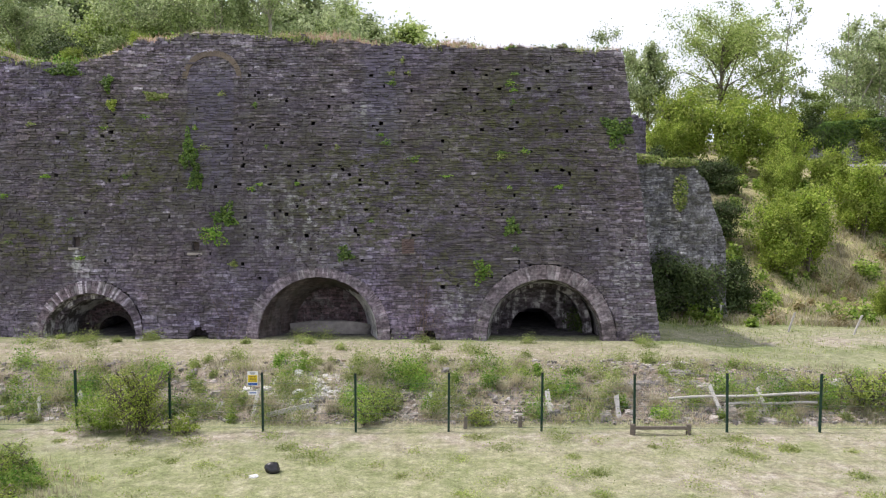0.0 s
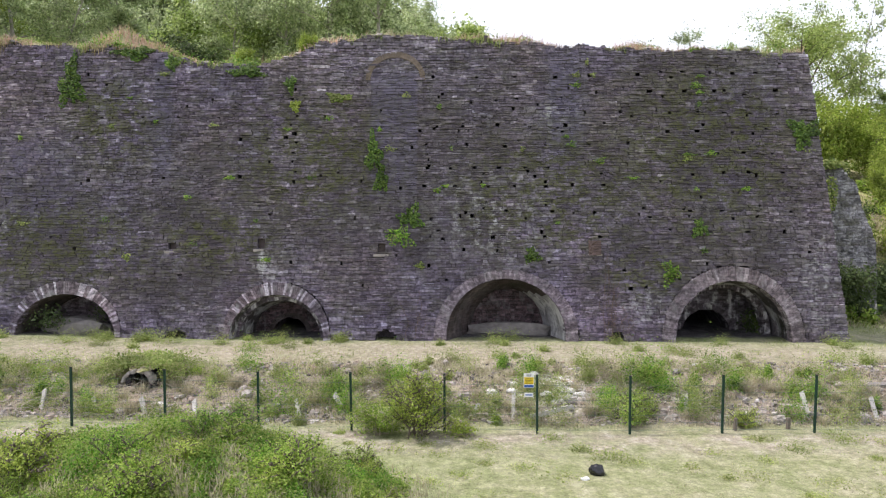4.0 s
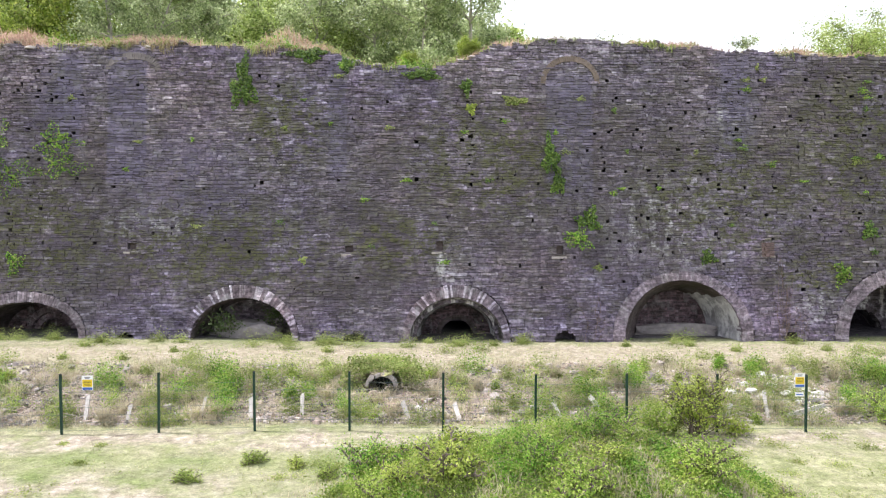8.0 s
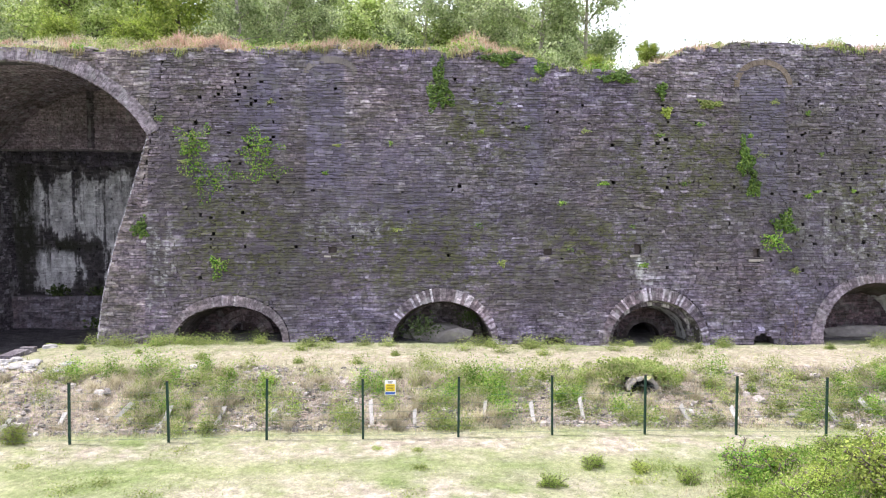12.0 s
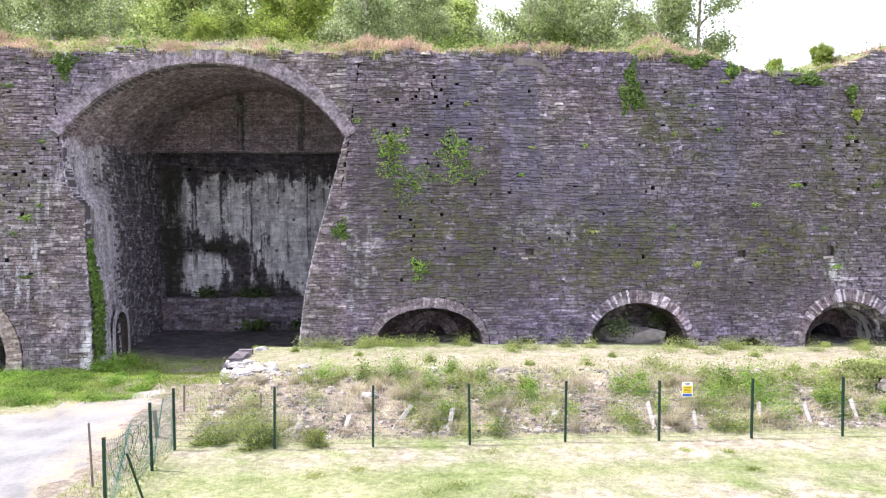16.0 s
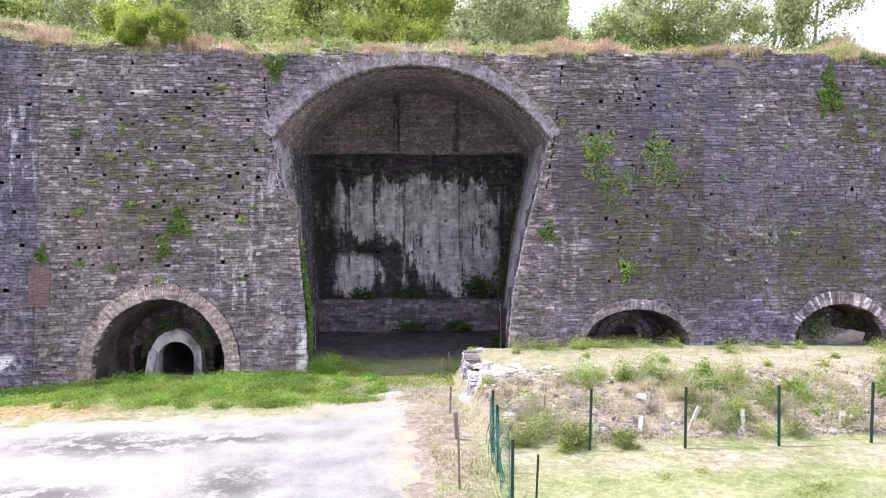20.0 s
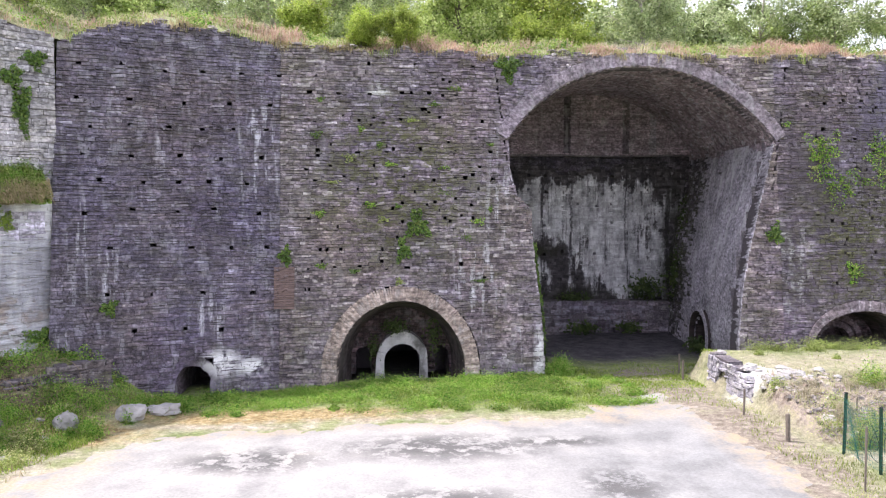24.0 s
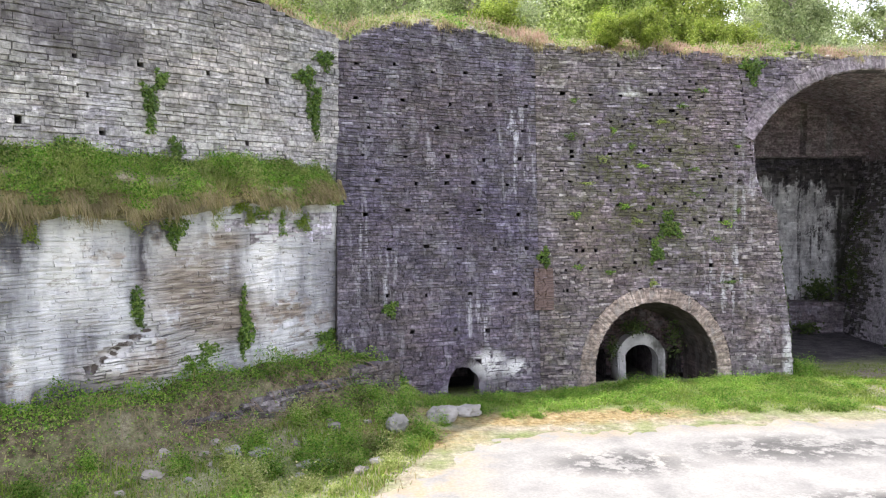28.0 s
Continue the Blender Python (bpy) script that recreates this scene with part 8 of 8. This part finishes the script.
grass("terrace_grass", "thin dry grass on the terrace", 9000, (-36, 9), (24, 28.8), 0.06, M_straw, lambda x, y: np.clip(0.5 + 0.5 * wob(x, y, 0.6), 0, 1))
cover("hill_scrub", "low brambles and weeds on the steep hillside", 40000, (9, 34), (33, 58), 0.13, 0.5, M_scrub, lambda x, y: 0.5 + 0.6 * wob(x, y, 0.4), 320)
cover("hill_bracken", "dead brown bracken on the hillside", 16000, (12, 30), (33, 44), 0.08, 0.5, M_hang, lambda x, y: 0.5 + 0.6 * wob(x, y, 0.6), 120)
grass("hill_grass", "rough yellow-green grass on the hillside", 26000, (8.5, 34), (33.5, 50), 0.32, M_weed, lambda x, y: np.clip(0.35 + 0.6 * wob(x, y, 0.5), 0, 1), 0.025, 0.8)
grass("hill_straw", "dry pale grass on the sunny hillside", 46000, (11, 34), (33, 50), 0.34, M_straw, lambda x, y: np.clip(0.5 - 0.6 * wob(x, y, 0.5), 0.05, 1), 0.022, 0.9)
grass("foot_grass", "thin grass below the hillside", 9000, (8.5, 30), (27, 34), 0.12, M_grass, lambda x, y: np.clip(0.4 + 0.6 * wob(x, y, 0.7), 0, 1), 0.014, 0.8)
grass("bank_grass_left", "tall grass on the bank below the angled wall", 9000, (-70, -56), (13, 27), 0.3, M_hang, lambda x, y: np.clip(0.3 + 0.5 * wob(x, y, 0.9), 0, 1) * (((x - CORNER[0]) * OUT[0] + (y - CORNER[1]) * OUT[1]) > 0.6) * (x < -57 + 0.5 * (y - 20)), 0.012, 0.9)


# fringe on the wall tops
def fringe(name, label, n, xr, material, h, w, vr, patch):
    x = rng.uniform(*xr, n)
    v = rng.uniform(*vr, n)
    k_ = patch(x) > rng.random(n)
    x, v = x[k_], v[k_]
    y, z = upper_z(x, v)
    solo(name, blades_mesh(name, np.stack([x, y, z - 0.02], 1), h * (0.8 + 0.6 * wob(x, v, 0.9)), w, 0.9, material, (0, -0.12, 0)), label, "grass", kind="stuff")


fringe("wall_top_bracken", "dead brown bracken along the wall top", 46000, (-75, 7), M_bracken, 0.34, 0.013, (0.0, 2.0), lambda x: np.clip(0.45 + 1.0 * wob(x, 0, 0.7), 0.05, 1) * np.interp(x, [-58, -50, -22, -17], [0.25, 1, 1, 0.5]) * np.where(np.abs(x + 15.5) < 1.6, 0.1, 1))
fringe("wall_top_straw", "dry pale grass along the wall top", 36000, (-80, 7), M_straw, 0.22, 0.012, (0.1, 5), lambda x: np.where(np.abs(x + 15.5) < 1.6, 0.15, 0.9))
fringe("wall_top_grass", "green grass along the wall top", 22000, (-80, 7), M_grass, 0.2, 0.014, (0.1, 5), lambda x: np.clip(0.35 + 0.8 * wob(x, 4, 0.4), 0.1, 1))

# growth hanging over the wall's edge
def overhang(name, label, n, xr, material, length, patch):
    x = rng.uniform(*xr, n)
    x = x[patch(x) > rng.random(n)]
    z = wall_top(x) + rng.uniform(-0.05, 0.12, len(x))
    P = np.stack([x, wall_y(x, z) - rng.uniform(0.0, 0.1, len(x)), z], 1)
    V, F = blades(P, length * np.clip(0.6 + 0.9 * wob(x, 1, 2.7), 0.1, 2), 0.012, 0.5, (0, -0.25, 0))
    V = V.reshape(-1, 5, 3)
    V[:, 2:, 2] = 2 * P[:, None, 2] - V[:, 2:, 2]
    me = bpy.data.meshes.new(name)
    me.from_pydata(V.reshape(-1, 3), [], F)
    me.materials.append(material)
    solo(name, me, label, "grass", kind="stuff")


overhang("hanging_bracken", "brown dead growth hanging over the wall top", 9000, (-59, -17), M_hang, 0.28, lambda x: np.clip(0.25 + 0.9 * wob(x, 7, 0.8), 0, 1))
overhang("hanging_green", "green growth hanging over the wall top", 7000, (-59, 6), M_weed, 0.25, lambda x: np.clip(0.1 + 0.9 * wob(x, 3, 0.9), 0, 1))
# leafy weeds and loose stones on the wall tops
for nm, lab, material, n, clumps, size in (("wall_top_weeds", "leafy green weeds along the wall top", M_weed, 26000, 170, 0.06), ("wall_top_herbs", "dark green creepers along the wall top", M_nettle, 12000, 70, 0.06)):
    cxs, cvs = rng.uniform(-76, 6.5, clumps), rng.uniform(0.15, 2.6, clumps)
    keep_c = rng.random(clumps) < np.interp(cxs, [-60, -33, -20, 6], [1, 1, 0.5, 0.4])
    cxs, cvs = cxs[keep_c], cvs[keep_c]
    j = rng.integers(0, len(cxs), n)
    rad = rng.uniform(0.15, 0.6, len(cxs))[j]
    x, v = cxs[j] + rng.normal(0, 1, n) * rad * 0.7, np.abs(cvs[j] + rng.normal(0, 1, n) * rad * 0.4)
    y, z = upper_z(x, v)
    P = np.stack([x, y, z + np.abs(rng.normal(0, 0.35, n)) * rad], 1)
    V, F = leaves(P, np.tile((0, -0.4, 0.7), (n, 1)), size * rng.uniform(0.6, 1.4, n), 0.6)
    solo(nm, mesh_np(nm, V, F, material), lab, "plants", kind="stuff")
for i in range(90):
    x = random.uniform(-58, 6.5)
    y, z = upper_z(np.array([x]), np.array([random.uniform(0.1, 0.5)]))
    s = random.uniform(0.08, 0.2)
    solo("cap_stone", rock("cap_stone", x, float(y[0]), float(z[0]) + s * 0.15, s * 1.3, s, s * 0.5, random.choice((M_rock, M_soot_rock)), i + 300, random.uniform(0, 180)), "loose grey stone on the broken wall top", "stone", "loose stones on the wall top")

# plants on the ledge of the angled wall
n = 52000
u_, o_ = rng.uniform(-14, -0.45, n), rng.uniform(-0.05, 0.85, n)
zt = np.interp(o_, [-0.1, 0.25, 0.55, 0.8, 0.9], [7.75, 7.55, 7.2, 6.8, 6.6]) + 0.15 * wob(u_, o_, 1.0) - 0.02 * u_
P = np.stack([CORNER[0] - ALONG[0] * u_ + OUT[0] * o_, CORNER[1] - ALONG[1] * u_ + OUT[1] * o_, zt + rng.random(n) * np.clip(0.1 + 0.22 * wob(u_, o_, 1.1) + 0.22 * wob(u_, 5, 3.1), 0.03, 0.7)], 1)
V, F = leaves(P, np.tile((0.4, -0.5, 0.7), (n, 1)), 0.045 * rng.uniform(0.6, 1.4, n), 0.6)
half = rng.random(n) < 0.55 + 0.5 * wob(u_, 2, 0.8)
solo("ledge_plants", mesh_np("ledge_plants", V.reshape(n, 4, 3)[half].reshape(-1, 3), np.arange(4 * half.sum()).reshape(-1, 4), M_nettle), "leafy green weeds on the wall ledge", "plants", kind="stuff")
V, F = V.reshape(n, 4, 3)[~half].reshape(-1, 3), np.arange(4 * (~half).sum()).reshape(-1, 4)
solo("ledge_creeper", mesh_np("ledge_creeper", V, F, M_weed), "lush green weeds on the wall ledge", "plants", kind="stuff")
n = 30000
u_, o_ = rng.uniform(-14, -0.45, n), rng.uniform(0.3, 0.95, n)
zt = np.interp(o_, [0.4, 0.55, 0.8, 0.95], [7.35, 7.2, 6.8, 6.5]) + 0.15 * wob(u_, o_, 1.0) + np.interp(u_, [-7, 0], [0.0, 0.45]) * (o_ > 0.6)
P = np.stack([CORNER[0] - ALONG[0] * u_ + OUT[0] * o_, CORNER[1] - ALONG[1] * u_ + OUT[1] * o_, zt], 1)
V, F = blades(P, np.clip(0.5 + 0.5 * wob(u_, 0, 1.3) + 0.5 * wob(u_, 3, 4.1) + rng.normal(0, 0.2, n), 0.04, 1.1) * np.interp(u_, [-8, -1], [0.62, 0.3]), 0.011, 0.5, (0.1, -0.1, 0))
V = V.reshape(-1, 5, 3)
V[:, 2:, 2] = 2 * P[:, None, 2] - V[:, 2:, 2]  # they hang down over the edge
V[:, 2:, :2] += OUT * 0.08
me = bpy.data.meshes.new("hanging_grass")
me.from_pydata(V.reshape(-1, 3), [], F)
me.materials.append(M_hang)
n = 26000
u_, o_ = rng.uniform(-14, -0.45, n), rng.uniform(-0.05, 0.8, n)
zt = np.interp(o_, [-0.1, 0.25, 0.55, 0.8, 0.9], [7.75, 7.55, 7.2, 6.8, 6.6]) + 0.15 * wob(u_, o_, 1.0) - 0.02 * u_
P = np.stack([CORNER[0] - ALONG[0] * u_ + OUT[0] * o_, CORNER[1] - ALONG[1] * u_ + OUT[1] * o_, zt - 0.03], 1)
solo("ledge_grass", blades_mesh("ledge_grass", P, np.clip(0.16 + 0.16 * wob(u_, o_, 2.2), 0.04, 0.5), 0.009, 0.9, M_weed, (0.15, -0.2, 0)), "lush grass growing along the wall ledge", "grass", kind="stuff")
solo("hanging_grass", me, "dry grass hanging over the wall ledge", "grass", kind="stuff")


for nm, lab, material, count, clumps in (("ledge_nettles", "dense clumps of nettles on the wall ledge", M_nettle, 46000, 62), ("ledge_herbs", "yellow-green herbs in clumps on the wall ledge", M_weed, 22000, 40), ("ledge_brambles", "dark brambles trailing from the wall ledge", M_ivy, 16000, 26)):
    cu_, co_, cr_ = rng.uniform(-13.5, -0.7, clumps), rng.uniform(0.0, 0.5, clumps) + 0.4 * (rng.random(clumps) < 0.15), rng.uniform(0.12, 0.42, clumps)
    j = rng.integers(0, clumps, count)
    u_, o_ = cu_[j] + rng.normal(0, 0.6, count) * cr_[j], np.clip(co_[j] + rng.normal(0, 0.5, count) * cr_[j], -0.05, 0.95)
    zt = np.interp(o_, [-0.1, 0.25, 0.55, 0.8, 0.95], [7.75, 7.55, 7.2, 6.8, 6.4]) + 0.15 * wob(u_, o_, 1.0) - 0.02 * u_ + np.interp(u_, [-7, 0], [0.0, 0.4]) * (o_ > 0.6)
    P = np.stack([CORNER[0] - ALONG[0] * u_ + OUT[0] * o_, CORNER[1] - ALONG[1] * u_ + OUT[1] * o_, zt + np.abs(rng.normal(0, 0.45, count)) * cr_[j]], 1)
    V, F = leaves(P, np.tile((0.4, -0.5, 0.7), (count, 1)), 0.036 * rng.uniform(0.6, 1.4, count), 0.7)
    solo(nm, mesh_np(nm, V, F, material), lab, "plants", kind="stuff")


# ---- ivy and weeds on the walls ----
def ivy(x, z, rx, rz, n, material=M_ivy, surf=straight, size=0.09, name="ivy", label="green ivy patch clinging to the masonry"):
    n, size = int(n * 2.2), size * 0.64
    a = rng.uniform(0, 2 * math.pi, n)
    r_ = np.sqrt(rng.random(n)) * (0.75 + 0.3 * np.sin(a * 3 + x) + 0.2 * np.sin(a * 7 + z))
    u, zz = x + rx * r_ * np.cos(a), z + rz * r_ * np.sin(a)
    P = face_points(surf, u, zz, np.abs(rng.normal(0.06, 0.06, n)) + 0.02)
    t = face_points(surf, np.array([x, x + 0.1]), np.array([z, z]), np.zeros(2))
    d = t[1] - t[0]
    N = np.tile((d[1] * 10, -d[0] * 10, 0.35), (n, 1))
    V, F = leaves(P, N, size * rng.uniform(0.6, 1.4, n), 0.45)
    solo(name, mesh_np(name, V, F, material), label, "ivy" if name == "ivy" else "weeds", "ivy on the walls" if name == "ivy" else "tufts on the walls", kind="" if name == "ivy" else "stuff")


for x, z, rx, rz, n in ((-10.0, 8.2, 0.35, 0.85, 520), (-9.7, 7.2, 0.3, 0.7, 360), (-8.5, 5.7, 0.55, 0.5, 380), (6.75, 9.0, 0.65, 0.65, 700), (2.65, 5.2, 0.35, 0.4, 240), (-3.8, 4.2, 0.35, 0.35, 180),
                        (-22.1, 11.0, 0.55, 1.15, 900), (-19.6, 12.2, 0.9, 0.3, 520), (-18.0, 11.8, 0.3, 0.35, 200), (-15.0, 11.45, 0.8, 0.3, 480), (-13.3, 10.9, 0.25, 0.4, 180),
                        (-33.6, 5.5, 0.35, 0.45, 260), (-43.9, 11.8, 0.55, 0.55, 520), (-47.4, 5.9, 0.5, 0.6, 380), (-47.9, 5.0, 0.3, 0.5, 220), (-52.1, 4.85, 0.25, 0.4, 180), (-57.6, 3.2, 0.28, 0.3, 160)):
    ivy(x, z, rx, rz, n)
for x, z, rx, rz, n in ((-31.6, 8.6, 0.75, 1.1, 420), (-31.0, 7.4, 1.2, 0.9, 320), (-29.2, 8.7, 0.9, 0.7, 320), (-29.0, 7.8, 1.0, 0.7, 200), (1.5, 3.5, 0.4, 0.55, 260), (-8.9, 4.9, 0.6, 0.5, 240), (-30.6, 4.0, 0.4, 0.5, 150)):
    ivy(x, z, rx, rz, n, M_nettle, size=0.07, label="sparse yellow-green creeper on the wall")
for i in range(80):  # tufts in the joints
    x = random.choice((random.uniform(-33, 7), random.uniform(-51.5, -44.5), random.uniform(-20, 6)))
    z = random.uniform(3.8, 12.0)
    if not bool(wall_open(np.array([x]), np.array([z]))[0]) and z < float(wall_top(x)) - 0.1:
        ivy(x, z, random.uniform(0.1, 0.35), random.uniform(0.06, 0.2), random.randint(25, 90), random.choice((M_weed, M_nettle, M_ivy)), size=0.05, name="wall_tuft", label="small tuft of weeds growing from a joint")
for i in range(26):  # creepers trailing over the edge of the ledge
    ivy(random.uniform(-12, -0.6), random.uniform(6.0, 7.0), random.uniform(0.15, 0.45), random.uniform(0.2, 0.55), random.randint(120, 360), random.choice((M_nettle, M_lush, M_weed)), lambda u, z: lower_surf(u, z + 0.0), 0.05, "ledge_tuft", "green creeper trailing over the wall ledge")
ivy(-13.1, 10.05, 0.22, 0.25, 160, M_lime_leaf, size=0.1, label="yellow-green plant growing from the wall")
ivy(-11.4, 10.4, 0.55, 0.2, 220, M_weed, size=0.1, label="pale grey-green plant growing from the wall")
for u, z, ru, rz, n in ((-1.0, 9.6, 0.3, 0.9, 420), (-1.3, 10.6, 0.45, 0.4, 260), (-0.6, 11.2, 0.4, 0.35, 200), (-6.3, 9.3, 0.25, 0.8, 300), (-6.0, 10.0, 0.2, 0.3, 120), (-8.6, 7.9, 0.5, 0.4, 240), (-5.6, 8.1, 0.25, 0.5, 160)):
    ivy(u, z, ru, rz, n, surf=upper_surf)
for u, z, ru, rz, n in ((-3.85, 3.15, 0.24, 1.05, 560), (-5.6, 2.3, 0.5, 0.35, 260), (-7.0, 3.9, 0.2, 0.4, 130), (-0.6, 2.4, 0.7, 0.45, 420), (-5.0, 2.6, 0.4, 0.3, 150), (-7.0, 4.2, 0.15, 0.5, 120), (-5.9, 6.0, 0.4, 0.5, 260)):
    ivy(u, z, ru, rz, n, surf=lower_surf)
# ivy column on the jamb of the great arch, and dark growth in its back corners
n = 1500
zz, q = rng.uniform(0.8, 5.2, n), rng.random(n)
yy = wall_y(-43, zz) + 0.1 + q * np.interp(zz, [0.8, 3, 5.2], [0.9, 1.0, 0.2])
P = np.stack([np.interp(zz, BIG_L_Z, BIG_L_X) + 0.06 + np.abs(rng.normal(0, 0.05, n)), yy, zz], 1)
V, F = leaves(P, np.tile((1, -0.4, 0.3), (n, 1)), 0.1 * rng.uniform(0.6, 1.4, n), 0.4)
solo("ivy", mesh_np("ivy", V, F, M_ivy), "tall column of green ivy on the arch jamb", "ivy", "ivy on the walls")
for x0, y0, z0, sx, sy, sz, n in ((-33.7, 38.9, 3.0, 0.5, 0.6, 1.2, 700), (-33.2, 39.2, 5.6, 0.3, 0.6, 1.4, 500), (-35.2, 39.6, 2.4, 0.9, 0.3, 0.6, 500), (-38.9, 39.7, 1.95, 0.8, 0.2, 0.3, 260), (-41.2, 39.7, 2.0, 0.5, 0.2, 0.35, 200), (-38.6, 38.9, 0.5, 0.9, 0.3, 0.3, 300), (-36.2, 38.9, 0.5, 0.6, 0.3, 0.3, 240), (-34.9, 33.6, 0.5, 0.4, 0.5, 0.3, 300)):
    P = np.array((x0, y0, z0)) + rng.normal(0, 0.5, (n, 3)) * np.array((sx, sy, sz))
    V, F = leaves(P, np.tile((0, -0.7, 0.5), (n, 1)), 0.11 * rng.uniform(0.6, 1.4, n), 0.6)
    solo("fern_clump", mesh_np("fern_clump", V, F, M_dark_leaf), "dark green ferns growing in the shade of the arch", "plants", "ferns in the arch", kind="stuff")
for x0, y0, z0, sx, sz, n in ((5.6, 30.6, 1.3, 0.5, 0.7, 420), (-22.9, 29.6, 1.6, 0.7, 0.5, 420), (-20.9, 30.3, 1.9, 0.5, 0.4, 240), (-48.2, 30.5, 2.0, 0.5, 0.3, 320), (-46.7, 30.3, 1.7, 0.3, 0.9, 260), (-49.0, 30.6, 1.2, 0.25, 0.5, 160), (-4.8, 31.6, 1.8, 1.2, 0.25, 260), (7.2, 28.9, 1.6, 0.3, 0.4, 200)):
    P = np.array((x0, y0, z0)) + rng.normal(0, 0.5, (n, 3)) * np.array((sx, 0.4, sz))
    V, F = leaves(P, np.tile((0, -0.7, 0.5), (n, 1)), 0.07 * rng.uniform(0.6, 1.4, n), 0.6)
    solo("fern_clump", mesh_np("fern_clump", V, F, M_dark_leaf), "green ferns growing inside the arch", "plants", "ferns in the small arches", kind="stuff")

# ---- rubble on the bank ----
n = 34000
x, y = rng.uniform(-36.8, 13, n), 20.4 + 4.4 * rng.random(n) ** 1.3
dense = np.clip(0.45 + 0.7 * wob(x, y, 0.55) + 0.4 * ss(4, 9, x), 0.08, 1) > rng.random(n)
x, y = x[dense], y[dense]
sz_ = rng.lognormal(-3.4, 0.55, len(x))
V0 = np.array([(-1, -1, -1), (1, -1, -1), (1, 1, -1), (-1, 1, -1), (-0.8, -0.7, 1), (0.7, -0.8, 0.8), (0.8, 0.7, 1), (-0.7, 0.8, 0.7)])
Q = np.array([(0, 1, 5, 4), (1, 2, 6, 5), (2, 3, 7, 6), (3, 0, 4, 7), (4, 5, 6, 7)])
ang = rng.uniform(0, 6.28, len(x))
V = V0[None] * sz_[:, None, None] * rng.uniform(0.5, 1.2, (len(x), 8, 1)) * np.array((1.2, 0.9, 0.55))
R_ = np.stack([np.stack([np.cos(ang), -np.sin(ang)], 1), np.stack([np.sin(ang), np.cos(ang)], 1)], 1)
V[:, :, :2] = np.einsum("nij,nkj->nki", R_, V[:, :, :2])
V += at_ground(x, y)[:, None]
F = (8 * np.arange(len(x))[:, None, None] + Q[None]).reshape(-1, 4)
k = Mat("rubble_stones", 0.92, 0.25)
c = k.ramp(k.rand(), [(0.0, (0.10, 0.09, 0.085)), (0.3, (0.22, 0.2, 0.185)), (0.6, (0.36, 0.33, 0.305)), (0.8, (0.33, 0.255, 0.2)), (1.0, (0.56, 0.535, 0.51))])
M_rubble = k.done(k.times(c, k.span(k.noise(16, 5), 0.3, 0.7, 0.7, 1.3)), k.noise(20, 5), 0.6, 0.02)
solo("rubble", mesh_np("rubble", V.reshape(-1, 3), F, M_rubble), "scattered broken stones and bricks on the bank", "rubble", kind="stuff")
for i in range(44):
    x, y = random.uniform(-36, 12), random.uniform(20.5, 24.6)
    s = random.uniform(0.08, 0.2)
    solo("rubble_stone", rock("rubble_stone", x, y, gz(x, y) + s * 0.2, s, s * 0.75, s * 0.6, random.choice((M_rock, M_soot_rock, M_rock)), i + 60, random.uniform(0, 180)), "broken grey stone lying on the rubble bank", "stone", "stones on the bank")
# tufts of long dry grass fanning over the stones
ct = 420
tx_, ty_ = rng.uniform(-36.4, 12.5, ct), rng.uniform(20.4, 23.8, ct)
keep_t = np.clip(0.6 + 0.6 * wob(tx_, ty_, 0.7), 0.1, 1) > rng.random(ct)
tx_, ty_ = tx_[keep_t], ty_[keep_t]
j = rng.integers(0, len(tx_), 26000)
x, y = tx_[j] + rng.normal(0, 0.07, len(j)), ty_[j] + rng.normal(0, 0.07, len(j))
solo("straw_tufts", blades_mesh("straw_tufts", at_ground(x, y, -0.01), rng.uniform(0.2, 0.5, len(tx_))[j], 0.007, 1.3, M_straw), "fanning tufts of dead pale grass on the bank", "grass", kind="stuff")
# large blocks tumbled at the broken end of the bank
for i in range(34):
    x, y = random.uniform(5.6, 12.6), random.gauss(22.6, 0.45)
    s = random.uniform(0.12, 0.34)
    solo("rubble_stone", rock("rubble_stone", x, y, gz(x, y) + s * 0.15, s * 1.2, s * 0.7, s * 0.5, random.choice((M_rock, M_soot_rock, M_soot_rock)), i + 700, random.uniform(-20, 20)), "large dark block tumbled on the rubble bank", "stone", "stones on the bank")
# pale spill of lime beside the sign
M_lump = plain("whitish_lime_lump", (0.58, 0.565, 0.55), 0.92, 0.35, 4, 0.9)
for i in range(44):
    x, y = random.gauss(-3.9, 0.75), random.gauss(22.2, 0.6)
    s = random.uniform(0.05, 0.17)
    solo("lime_lump", rock("lime_lump", x, y, gz(x, y) + s * 0.1, s, s * 0.8, s * 0.6, M_lump, i + 130, random.uniform(0, 180)), "whitish lump of lime on the bank", "stone", "lime lumps on the bank")
# dry twigs and wire tangles
paths = []
for i in range(4200):
    x, y = random.uniform(-36.5, 12), random.uniform(20.3, 22.8)
    if float(wob(x, y, 0.6)) < -0.15:
        continue
    z = gz(x, y) + random.uniform(0, 0.15)
    a, L, r0 = random.uniform(0, 6.28), random.uniform(0.25, 0.7), random.uniform(0.004, 0.008)
    up = random.uniform(-0.1, 0.7)
    paths.append([(x + L * t * math.cos(a), y + 0.5 * L * t * math.sin(a), z + L * up * t - 0.3 * L * t * t, r0) for t in (0, 0.4, 0.75, 1)])
solo("dry_twigs", mesh_np("dry_twigs", *tubes(paths, 3), M_twig), "tangle of grey dry twigs on the bank", "twigs", kind="stuff")
